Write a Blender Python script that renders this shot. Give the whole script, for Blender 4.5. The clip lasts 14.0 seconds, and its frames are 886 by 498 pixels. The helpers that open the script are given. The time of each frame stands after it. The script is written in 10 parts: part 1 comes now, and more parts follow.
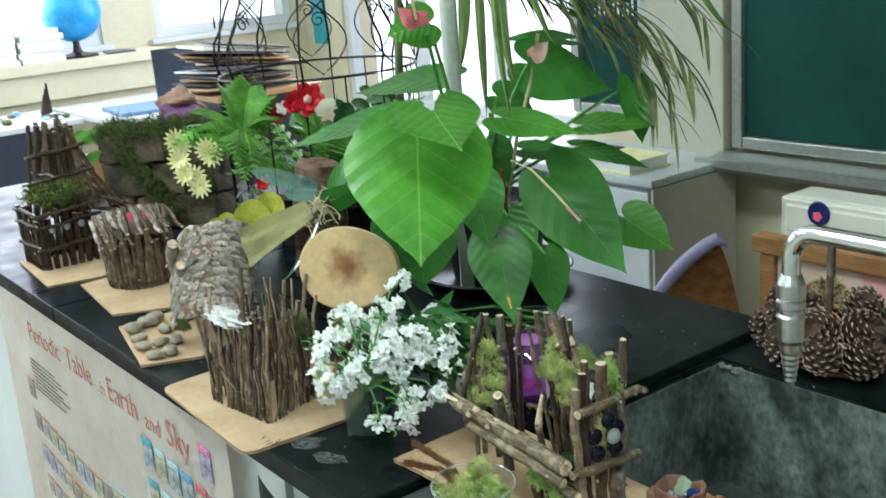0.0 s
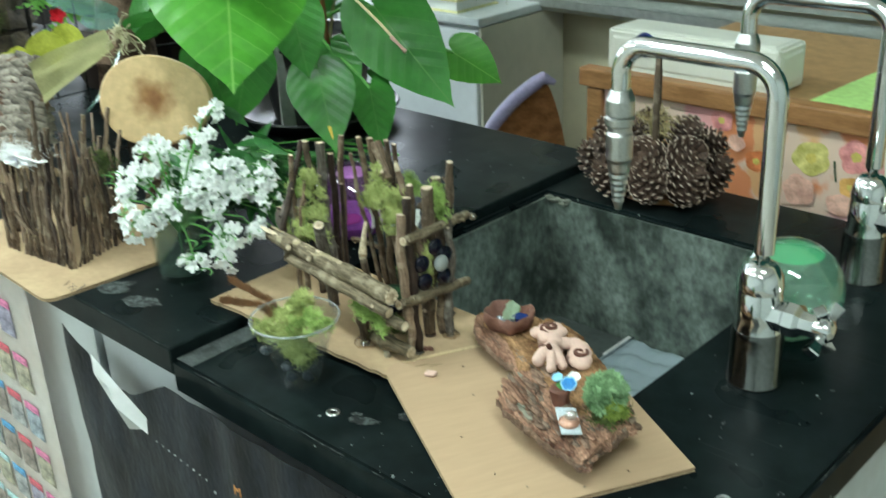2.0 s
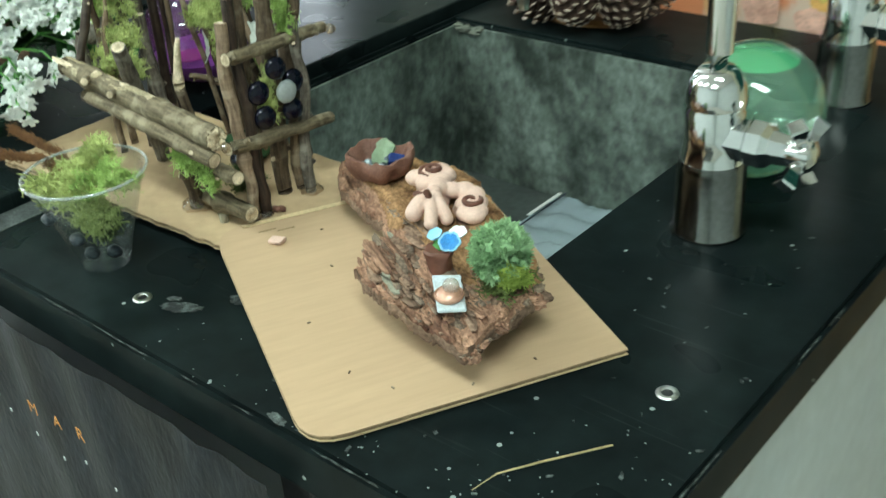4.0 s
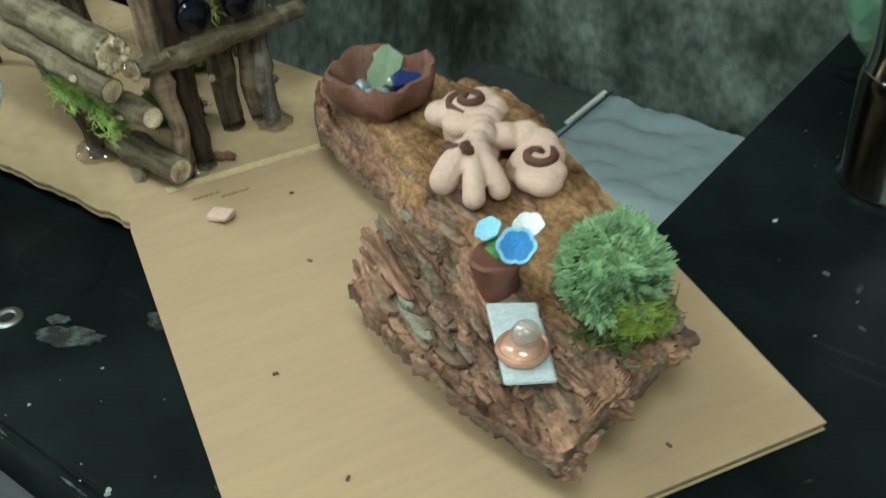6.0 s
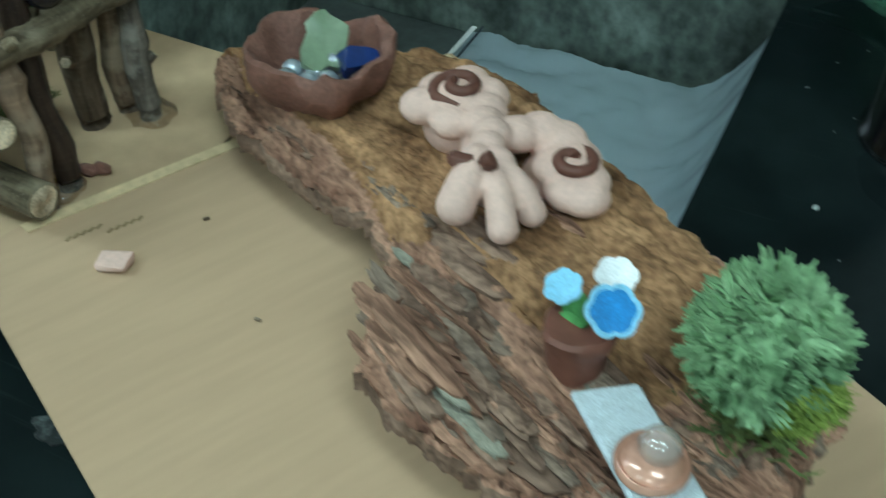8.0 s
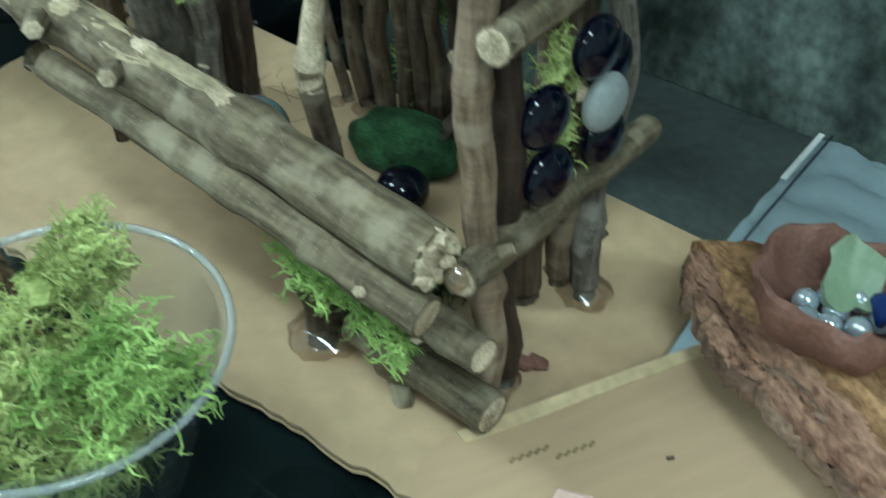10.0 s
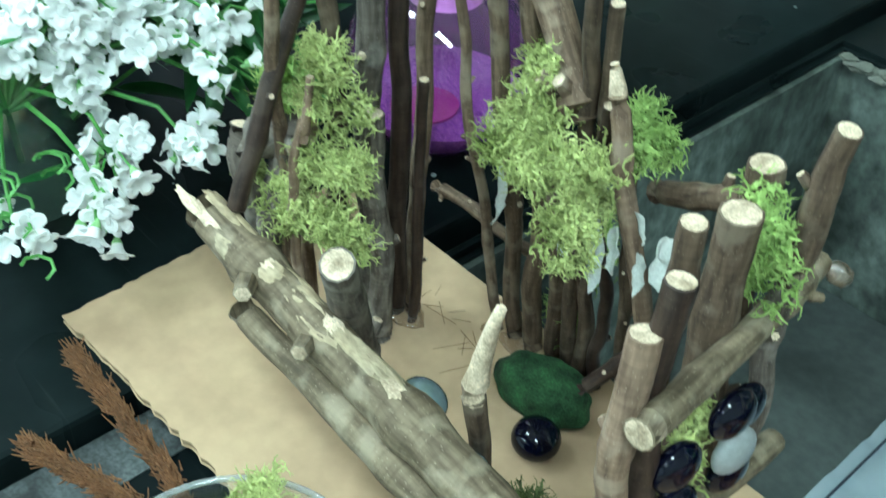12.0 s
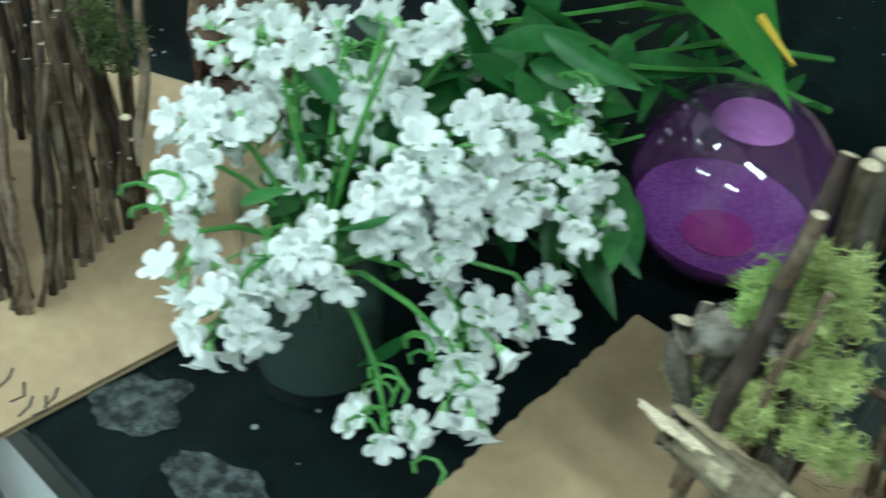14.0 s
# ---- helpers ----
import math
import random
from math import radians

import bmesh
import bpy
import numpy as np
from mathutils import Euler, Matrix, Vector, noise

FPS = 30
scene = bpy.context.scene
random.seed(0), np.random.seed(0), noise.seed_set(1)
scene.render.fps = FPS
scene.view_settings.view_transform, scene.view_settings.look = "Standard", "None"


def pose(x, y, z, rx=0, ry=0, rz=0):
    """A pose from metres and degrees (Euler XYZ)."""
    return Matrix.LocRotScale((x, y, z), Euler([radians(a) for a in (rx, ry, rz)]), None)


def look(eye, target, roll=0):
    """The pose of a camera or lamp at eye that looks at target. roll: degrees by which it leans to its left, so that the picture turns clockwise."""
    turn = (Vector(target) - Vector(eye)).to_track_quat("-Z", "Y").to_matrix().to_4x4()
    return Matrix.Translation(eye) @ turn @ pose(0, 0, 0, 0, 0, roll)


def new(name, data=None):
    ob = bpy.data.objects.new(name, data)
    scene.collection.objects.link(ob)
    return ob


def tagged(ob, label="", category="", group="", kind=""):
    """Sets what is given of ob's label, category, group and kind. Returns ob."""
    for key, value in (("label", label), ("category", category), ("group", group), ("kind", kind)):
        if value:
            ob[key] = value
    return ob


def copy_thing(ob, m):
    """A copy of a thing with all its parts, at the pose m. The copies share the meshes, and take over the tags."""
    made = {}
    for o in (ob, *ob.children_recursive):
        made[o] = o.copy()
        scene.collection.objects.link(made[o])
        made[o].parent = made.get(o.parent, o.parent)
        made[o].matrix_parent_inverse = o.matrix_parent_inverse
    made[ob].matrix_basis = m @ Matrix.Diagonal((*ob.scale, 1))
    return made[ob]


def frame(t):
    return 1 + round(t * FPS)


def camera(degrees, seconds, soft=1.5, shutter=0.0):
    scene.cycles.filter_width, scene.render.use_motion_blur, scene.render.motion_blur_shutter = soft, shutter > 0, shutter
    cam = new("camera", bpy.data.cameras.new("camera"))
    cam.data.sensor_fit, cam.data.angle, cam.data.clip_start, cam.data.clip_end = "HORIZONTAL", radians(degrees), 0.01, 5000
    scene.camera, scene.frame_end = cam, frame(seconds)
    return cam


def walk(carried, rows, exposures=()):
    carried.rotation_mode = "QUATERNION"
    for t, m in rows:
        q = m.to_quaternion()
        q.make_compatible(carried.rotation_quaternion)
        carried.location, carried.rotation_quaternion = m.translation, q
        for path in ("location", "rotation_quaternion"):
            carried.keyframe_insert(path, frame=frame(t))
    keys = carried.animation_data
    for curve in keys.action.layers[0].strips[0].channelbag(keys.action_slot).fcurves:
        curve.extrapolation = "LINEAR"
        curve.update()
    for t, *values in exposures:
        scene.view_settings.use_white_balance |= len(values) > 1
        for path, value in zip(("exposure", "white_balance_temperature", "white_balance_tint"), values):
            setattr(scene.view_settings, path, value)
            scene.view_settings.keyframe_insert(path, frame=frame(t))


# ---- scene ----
SOFT = 1.4
cam = camera(45.7, 14.0, soft=SOFT, shutter=0.5)
PATH = [
    (0, (0.898, -0.521, 1.479), (-0.645, 0.627, 0.93), -4.7),
    (0.5, (0.891, -0.511, 1.471), (-0.6, 0.668, 0.85), -4.7),
    (1, (0.89, -0.5, 1.459), (-0.543, 0.72, 0.782), -4.3),
    (1.5, (0.881, -0.495, 1.444), (-0.499, 0.748, 0.702), -3.9),
    (2, (0.864, -0.482, 1.419), (-0.409, 0.829, 0.607), -2.7),
    (2.5, (0.845, -0.474, 1.387), (-0.336, 0.884, 0.513), -3.1),
    (3, (0.819, -0.45, 1.344), (-0.227, 0.978, 0.414), -2.4),
    (3.5, (0.798, -0.379, 1.302), (-0.247, 1.015, 0.321), -3.5),
    (4, (0.77, -0.274, 1.266), (-0.391, 1.005, 0.258), -4.3),
    (4.2, (0.757, -0.231, 1.243), (-0.431, 0.996, 0.202), -5.3),
    (6.3, (0.547, -0.086, 1.152), (-0.422, 1.091, -0.142), -4.4),
    (6.5, (0.531, -0.078, 1.138), (-0.353, 1.116, -0.2), -3.7),
    (7, (0.501, -0.062, 1.135), (-0.217, 1.227, -0.215), -2.0),
    (7.5, (0.47, -0.058, 1.136), (-0.155, 1.277, -0.216), -1.5),
    (8, (0.447, -0.044, 1.137), (-0.188, 1.271, -0.229), 0.3),
    (8.5, (0.401, -0.031, 1.14), (-0.291, 1.223, -0.256), 1.7),
    (9, (0.363, -0.022, 1.137), (-0.372, 1.193, -0.271), 2.2),
    (9.2, (0.349, -0.015, 1.134), (-0.42, 1.182, -0.271), 1.7),
    (11.3, (0.3065, -0.0258, 1.2020), (-0.7559, 1.0418, -0.1127), 0.51),
    (11.5, (0.3025, -0.0237, 1.2088), (-0.7671, 1.0298, -0.1126), 1.22),
    (12, (0.2983, -0.0117, 1.2274), (-0.8266, 1.0272, -0.0584), 2.29),
    (12.5, (0.2903, -0.0199, 1.2365), (-0.8718, 1.0106, -0.0235), 2.92),
    (13, (0.2465, -0.0391, 1.2460), (-0.8606, 1.0407, -0.0223), 3.39),
    (13.5, (0.1770, -0.0651, 1.2578), (-0.8628, 1.0782, -0.0117), 3.64),
    (14, (0.1117, -0.0972, 1.2551), (-0.8846, 1.0487, -0.0464), 4.56),
]

walk(cam, [(t, look(eye, target, roll)) for t, eye, target, roll in PATH],
     exposures=[(0, -0.03, 6100, 16), (2.0, 0.18, 6150, 10), (2.5, 0.24, 6250, 8), (3.4, 0.31, 6250, 8), (4.0, 0.28, 6250, 8), (6.3, -0.28, 6300, 8), (7.3, -0.36, 5550, 4), (9.2, -0.45, 5450, 2), (11.3, 0.45, 5400, 5), (12.5, 0.46, 5500, 5), (13.3, 0.0, 5600, 4), (14, -0.25, 5600, 4)])

# ---- light ----
world = bpy.data.worlds.new("daylight")
scene.world = world
world.use_nodes = True
wn = world.node_tree.nodes
sky = wn.new("ShaderNodeTexSky")
sky.sky_type = "NISHITA"
sky.sun_disc = False
sky.sun_elevation, sky.sun_rotation = radians(40), radians(-60)
world.node_tree.links.new(sky.outputs[0], wn["Background"].inputs[0])
wn["Background"].inputs[1].default_value = 0.15


def area(name, m, sx, sy, watts, colour=(1, 1, 1)):
    d = bpy.data.lights.new(name, "AREA")
    d.shape, d.size, d.size_y, d.energy, d.color = "RECTANGLE", sx, sy, watts, colour
    ob = new(name, d)
    ob.matrix_world = m
    return ob


sun = new("sun", bpy.data.lights.new("sun", "SUN"))
sun.data.energy, sun.data.angle, sun.data.color = 2.5, radians(0.5), (1, 0.95, 0.88)
sun.matrix_world = look((-9, 8, 9), (0, 4, 0))
TUBES = [(-3.6, -0.6), (-3.6, -2.6), (-1.2, -0.6), (-1.2, -2.6), (1.2, -0.6), (1.2, -2.6)]
for lx, ly in TUBES:
    area("fluorescent_glow", pose(lx, ly, 2.88), 1.15, 0.24, 34, (0.84, 1.0, 0.90))
# daylight in the two window openings
area("window_glow", look((-5.74, 0.2, 1.9), (-3, 0.1, 1.3)), 3.4, 1.3, 90, (0.86, 0.94, 1.0))
area("window_glow_north", look((-3.3, 3.34, 1.85), (-2.6, 0, 1.3)), 3.8, 1.5, 110, (0.86, 0.94, 1.0))

# ---- tools ----
BASE = {}
RND = random.Random(7)


def lerp(a, b, t):
    return a + (b - a) * t


def mat(name, col, rough=0.6, metal=0.0, var=0.18, scale=30.0, fine=0.12, bump=0.15, depth=0.002, col2=None, mix=0.5,
        spec=0.5, trans=0.0, ior=1.45, sub=0.0, coat=0.0, rnd=0.0, stretch=None, emit=0.0, sheen=0.0):
    """A surface with broad and fine variation and matching relief."""
    m = bpy.data.materials.new(name)
    m.use_nodes = True
    nt = m.node_tree
    n, l = nt.nodes, nt.links
    b = n["Principled BSDF"]
    tc = n.new("ShaderNodeTexCoord")
    vec = tc.outputs["Object"]
    if stretch:
        mp = n.new("ShaderNodeMapping")
        mp.inputs["Scale"].default_value = stretch
        l.new(vec, mp.inputs["Vector"])
        vec = mp.outputs[0]
    big = n.new("ShaderNodeTexNoise")
    big.inputs["Scale"].default_value, big.inputs["Detail"].default_value = scale, 6
    big.inputs["Roughness"].default_value = 0.6
    small = n.new("ShaderNodeTexNoise")
    small.inputs["Scale"].default_value, small.inputs["Detail"].default_value = scale * 9, 3
    l.new(vec, big.inputs["Vector"])
    l.new(vec, small.inputs["Vector"])
    ramp = n.new("ShaderNodeValToRGB")
    c = Vector(col)
    d = Vector(col2) if col2 else c
    lo, hi = c * (1 - var), (d * (1 + var))
    ramp.color_ramp.elements[0].color = (*lo, 1)
    ramp.color_ramp.elements[1].color = (*[min(v, 0.95) for v in hi], 1)
    ramp.color_ramp.elements[0].position, ramp.color_ramp.elements[1].position = mix - 0.18, mix + 0.18
    l.new(big.outputs[0], ramp.inputs[0])
    out = ramp.outputs[0]
    mul = n.new("ShaderNodeMixRGB")
    mul.blend_type = "MULTIPLY"
    mul.inputs[0].default_value = 1.0
    mr = n.new("ShaderNodeMapRange")
    mr.inputs["From Min"].default_value, mr.inputs["From Max"].default_value = 0.3, 0.7
    mr.inputs["To Min"].default_value, mr.inputs["To Max"].default_value = 1 - fine, 1 + fine
    l.new(small.outputs[0], mr.inputs["Value"])
    l.new(out, mul.inputs[1])
    l.new(mr.outputs[0], mul.inputs[2])
    out = mul.outputs[0]
    if rnd:
        oi = n.new("ShaderNodeObjectInfo")
        r2 = n.new("ShaderNodeMapRange")
        r2.inputs["To Min"].default_value, r2.inputs["To Max"].default_value = 1 - rnd, 1 + rnd
        l.new(oi.outputs["Random"], r2.inputs["Value"])
        m2 = n.new("ShaderNodeMixRGB")
        m2.blend_type = "MULTIPLY"
        m2.inputs[0].default_value = 1.0
        l.new(out, m2.inputs[1])
        l.new(r2.outputs[0], m2.inputs[2])
        out = m2.outputs[0]
    l.new(out, b.inputs["Base Color"])
    b.inputs["Roughness"].default_value = rough
    b.inputs["Metallic"].default_value = metal
    b.inputs["Specular IOR Level"].default_value = spec
    b.inputs["IOR"].default_value = ior
    b.inputs["Transmission Weight"].default_value = trans
    b.inputs["Coat Weight"].default_value = coat
    b.inputs["Sheen Weight"].default_value = sheen
    if sub:
        b.inputs["Subsurface Weight"].default_value = sub
        b.inputs["Subsurface Radius"].default_value = (0.004, 0.004, 0.003)
    if emit:
        b.inputs["Emission Color"].default_value = (*col, 1)
        b.inputs["Emission Strength"].default_value = emit
    if bump:
        bp = n.new("ShaderNodeBump")
        bp.inputs["Strength"].default_value, bp.inputs["Distance"].default_value = bump, depth
        add = n.new("ShaderNodeMath")
        add.operation = "MULTIPLY_ADD"
        add.inputs[1].default_value = 0.35
        l.new(small.outputs[0], add.inputs[0])
        l.new(big.outputs[0], add.inputs[2])
        l.new(add.outputs[0], bp.inputs["Height"])
        l.new(bp.outputs[0], b.inputs["Normal"])
    return m


def thing(name, base, label, category, group="", kind=""):
    ob = new(name)
    ob.empty_display_size = 0.02
    ob.location = base
    BASE[ob] = Vector(base)
    return tagged(ob, label, category, group, kind)


def mesh_of(name, bm, mats, smooth=True):
    if smooth:
        # keep folds and rims crisp
        bm.normal_update()
        for e in bm.edges:
            if len(e.link_faces) == 2 and e.calc_face_angle(0) > 0.85:
                e.smooth = False
    me = bpy.data.meshes.new(name)
    bm.to_mesh(me)
    bm.free()
    for m in (mats if isinstance(mats, (list, tuple)) else [mats]):
        me.materials.append(m)
    if smooth:
        me.polygons.foreach_set("use_smooth", [True] * len(me.polygons))
    return me


def part(name, bm, mats, parent=None, label="", smooth=False):
    """Links a bmesh in world places as one object, under a thing or a part if one is given."""
    base = BASE[parent] if parent else Vector((0, 0, 0))
    if base.length:
        bmesh.ops.translate(bm, verts=bm.verts, vec=-base)
    ob = new(name, mesh_of(name, bm, mats, smooth))
    if parent:
        ob.parent = parent
        BASE[ob] = base
    else:
        BASE[ob] = Vector((0, 0, 0))
    return tagged(ob, label)


def piece(name, me, m, parent, label=""):
    """One more object on a shared mesh, at the world pose m."""
    ob = new(name, me)
    ob.parent = parent
    ob.matrix_basis = Matrix.Translation(-BASE[parent]) @ m
    BASE[ob] = BASE[parent]
    return tagged(ob, label)


def solo(name, bm, mats, label, category, group="", kind="", smooth=False):
    return tagged(part(name, bm, mats, None, "", smooth), label, category, group, kind)


def box(bm, c, s, m=None, bevel=0.0, mi=0):
    r = bmesh.ops.create_cube(bm, size=1.0)
    vs = r["verts"]
    t = Matrix.Translation(c) @ (m.to_4x4() if m else Matrix()) @ Matrix.Diagonal((*s, 1))
    bmesh.ops.transform(bm, matrix=t, verts=vs)
    fs = {f for v in vs for f in v.link_faces}
    for f in fs:
        f.material_index = mi
    if bevel:
        es = {e for f in fs for e in f.edges}
        bmesh.ops.bevel(bm, geom=list(es), offset=bevel, segments=2, affect="EDGES", profile=0.6)
    return vs


def boxr(bm, a, b, bevel=0.0, mi=0):
    """A box from corner to corner."""
    a, b = Vector(a), Vector(b)
    return box(bm, (a + b) / 2, [abs(v) for v in (b - a)], None, bevel, mi)


def slab(bm, poly, z0, z1, mi=0, side=None):
    """A prism over a polygon; z0 and z1 may be functions of x and y."""
    f0 = z0 if callable(z0) else (lambda x, y: z0)
    f1 = z1 if callable(z1) else (lambda x, y: z1)
    lo = [bm.verts.new((x, y, f0(x, y))) for x, y in poly]
    hi = [bm.verts.new((x, y, f1(x, y))) for x, y in poly]
    bm.faces.new(hi).material_index = mi
    bm.faces.new(lo[::-1]).material_index = mi
    k = len(poly)
    for i in range(k):
        f = bm.faces.new((lo[i], lo[(i + 1) % k], hi[(i + 1) % k], hi[i]))
        f.material_index = mi if side is None else side


def frame_of(d):
    d = d.normalized()
    a = Vector((0, 0, 1)) if abs(d.z) < 0.9 else Vector((1, 0, 0))
    u = d.cross(a).normalized()
    return u, u.cross(d).normalized()


def tube(bm, pts, rads, n=8, jit=0.0, mi=0, capmi=None, rnd=None, cap=True):
    """A swept tube through points."""
    pts = [Vector(p) for p in pts]
    if not isinstance(rads, (list, tuple)):
        rads = [rads] * len(pts)
    rnd = rnd or RND
    rings, u = [], None
    for i, p in enumerate(pts):
        d = (pts[min(i + 1, len(pts) - 1)] - pts[max(i - 1, 0)])
        if u is None:
            u, v = frame_of(d)
        else:
            d.normalize()
            u = (u - d * u.dot(d)).normalized()
            v = d.cross(u)
        ring = []
        for k in range(n):
            a = 2 * math.pi * k / n
            r = rads[i] * (1 + jit * (rnd.random() - 0.5) * 2)
            ring.append(bm.verts.new(p + (u * math.cos(a) + v * math.sin(a)) * r))
        rings.append(ring)
    for a, b in zip(rings, rings[1:]):
        for k in range(n):
            bm.faces.new((a[k], a[(k + 1) % n], b[(k + 1) % n], b[k])).material_index = mi
    if cap:
        cm = mi if capmi is None else capmi
        for ring, flip in ((rings[0], False), (rings[-1], True)):
            f = bm.faces.new(ring if flip else ring[::-1])
            f.material_index = cm
    return rings


def lathe(bm, axis, prof, n=24, mi=0, m=None):
    """Turns a profile of (radius, height) about a vertical axis through a point; closed at zero radius."""
    axis = Vector(axis)
    rings = []
    for r, z in prof:
        if r <= 1e-6:
            rings.append([bm.verts.new(Vector((0, 0, z)))])
        else:
            rings.append([bm.verts.new(Vector((r * math.cos(2 * math.pi * k / n), r * math.sin(2 * math.pi * k / n), z))) for k in range(n)])
    for a, b in zip(rings, rings[1:]):
        for k in range(n):
            k2 = (k + 1) % n
            if len(a) == 1 and len(b) == 1:
                continue
            if len(a) == 1:
                f = bm.faces.new((a[0], b[k2], b[k]))
            elif len(b) == 1:
                f = bm.faces.new((a[k], a[k2], b[0]))
            else:
                f = bm.faces.new((a[k], a[k2], b[k2], b[k]))
            f.material_index = mi
    t = Matrix.Translation(axis) @ (m.to_4x4() if m else Matrix())
    bmesh.ops.transform(bm, matrix=t, verts=[v for r in rings for v in r])


def rough_up(bm, amp, scale, seed=0.0, verts=None):
    for v in (verts or bm.verts):
        p = v.co * scale + Vector((seed, seed * 1.7, seed * 0.3))
        v.co += Vector((noise.noise(p), noise.noise(p + Vector((31, 0, 0))), noise.noise(p + Vector((0, 47, 0))))) * amp


def blob(bm, c, s, sub=3, amp=0.0, scale=10.0, seed=0.0, rot=None, mi=0):
    r = bmesh.ops.create_icosphere(bm, subdivisions=sub, radius=1.0)
    vs = r["verts"]
    for f in {f for v in vs for f in v.link_faces}:
        f.material_index = mi
    for v in vs:
        if amp:
            v.co *= 1 + amp * noise.noise(v.co * scale * 0.1 + Vector((seed, seed, seed)))
    t = Matrix.Translation(c) @ (rot.to_4x4() if rot else Matrix()) @ Matrix.Diagonal((*s, 1))
    bmesh.ops.transform(bm, matrix=t, verts=vs)
    return vs


def strand_clump(bm, c, s, count, step, r, seed=1, up=0.0, segs=4, fork=0.4):
    """Branching threads that fill an ellipsoid: lichen and moss."""
    rr = random.Random(seed)
    c, s = Vector(c), Vector(s)
    made = []

    def seg(a, b, ra, rb):
        d = b - a
        if d.length < 1e-6:
            return
        u, v = frame_of(d)
        va = [a + (u * math.cos(k * 2.094) + v * math.sin(k * 2.094)) * ra for k in range(3)]
        vb = [b + (u * math.cos(k * 2.094) + v * math.sin(k * 2.094)) * rb for k in range(3)]
        made.append((va, vb))

    for _ in range(count):
        d = Vector((rr.gauss(0, 1), rr.gauss(0, 1), rr.gauss(0, 1))).normalized()
        k = rr.random() ** 0.4
        p = c + Vector((d.x * s.x, d.y * s.y, d.z * s.z)) * k * 0.85
        q = (d * 0.25 + Vector((rr.gauss(0, 0.7), rr.gauss(0, 0.7), rr.gauss(0, 0.7) + up))).normalized()
        tips = [(p, q)]
        for j in range(segs):
            nxt = []
            for p0, q0 in tips[:3]:
                q1 = (q0 + Vector((rr.gauss(0, 0.75), rr.gauss(0, 0.75), rr.gauss(0, 0.75)))).normalized()
                p1 = p0 + q1 * step * rr.uniform(0.6, 1.3)
                seg(p0, p1, r * (1 - 0.12 * j), r * (1 - 0.12 * (j + 1)))
                nxt.append((p1, q1))
                if rr.random() < fork:
                    nxt.append((p1, (q1 + Vector((rr.gauss(0, 1), rr.gauss(0, 1), rr.gauss(0, 1)))).normalized()))
            tips = nxt
    for va, vb in made:
        a = [bm.verts.new(v) for v in va]
        b = [bm.verts.new(v) for v in vb]
        for k in range(3):
            bm.faces.new((a[k], a[(k + 1) % 3], b[(k + 1) % 3], b[k]))
        bm.faces.new(b)


def stick_skin(bm, pts, rads, n, rr, mi=0, capmi=1, jit=0.05):
    """A swept stick whose skin carries its own coordinates (round, along), with sawn ends: bark rim, pale wood, pith."""
    uv = bm.loops.layers.uv.verify()
    rings, u, run = [], None, 0.0
    for i, p in enumerate(pts):
        d = pts[min(i + 1, len(pts) - 1)] - pts[max(i - 1, 0)]
        if u is None:
            u, v = frame_of(d)
        else:
            d.normalize()
            u = (u - d * u.dot(d)).normalized()
            v = d.cross(u)
            run += (p - pts[i - 1]).length
        ring = []
        for k in range(n):
            a = 2 * math.pi * k / n
            r = rads[i] * (1 + jit * noise.noise(Vector((math.cos(a) * 1.6, math.sin(a) * 1.6, run * 110 + rads[0] * 9000))) + jit * 0.5 * (rr.random() - 0.5))
            ring.append(bm.verts.new(p + (u * math.cos(a) + v * math.sin(a)) * r))
        rings.append((ring, run))
    girth = 6.28 * rads[0]
    for (a, va), (b, vb) in zip(rings, rings[1:]):
        for k in range(n):
            f = bm.faces.new((a[k], a[(k + 1) % n], b[(k + 1) % n], b[k]))
            f.material_index = mi
            for lp, q in zip(f.loops, ((k, va), (k + 1, va), (k + 1, vb), (k, vb))):
                lp[uv].uv = (q[0] / n * girth, q[1])
    for ring, p, out in ((rings[0][0], pts[0], pts[0] - pts[1]), (rings[-1][0], pts[-1], pts[-1] - pts[-2])):
        out = out.normalized()
        slope = Vector((rr.gauss(0, 0.2), rr.gauss(0, 0.2), rr.gauss(0, 0.2)))
        last = ring
        for w, m_ in ((0.88, mi), (0.3, capmi)):
            cur = [bm.verts.new(p + (q.co - p) * w + out * (0.0002 + slope.dot(q.co - p) * (1 - w) * 0.8)) for q in ring]
            for k in range(n):
                f = bm.faces.new((last[k], last[(k + 1) % n], cur[(k + 1) % n], cur[k]))
                f.material_index = m_
            last = cur
        bm.faces.new(last).material_index = capmi


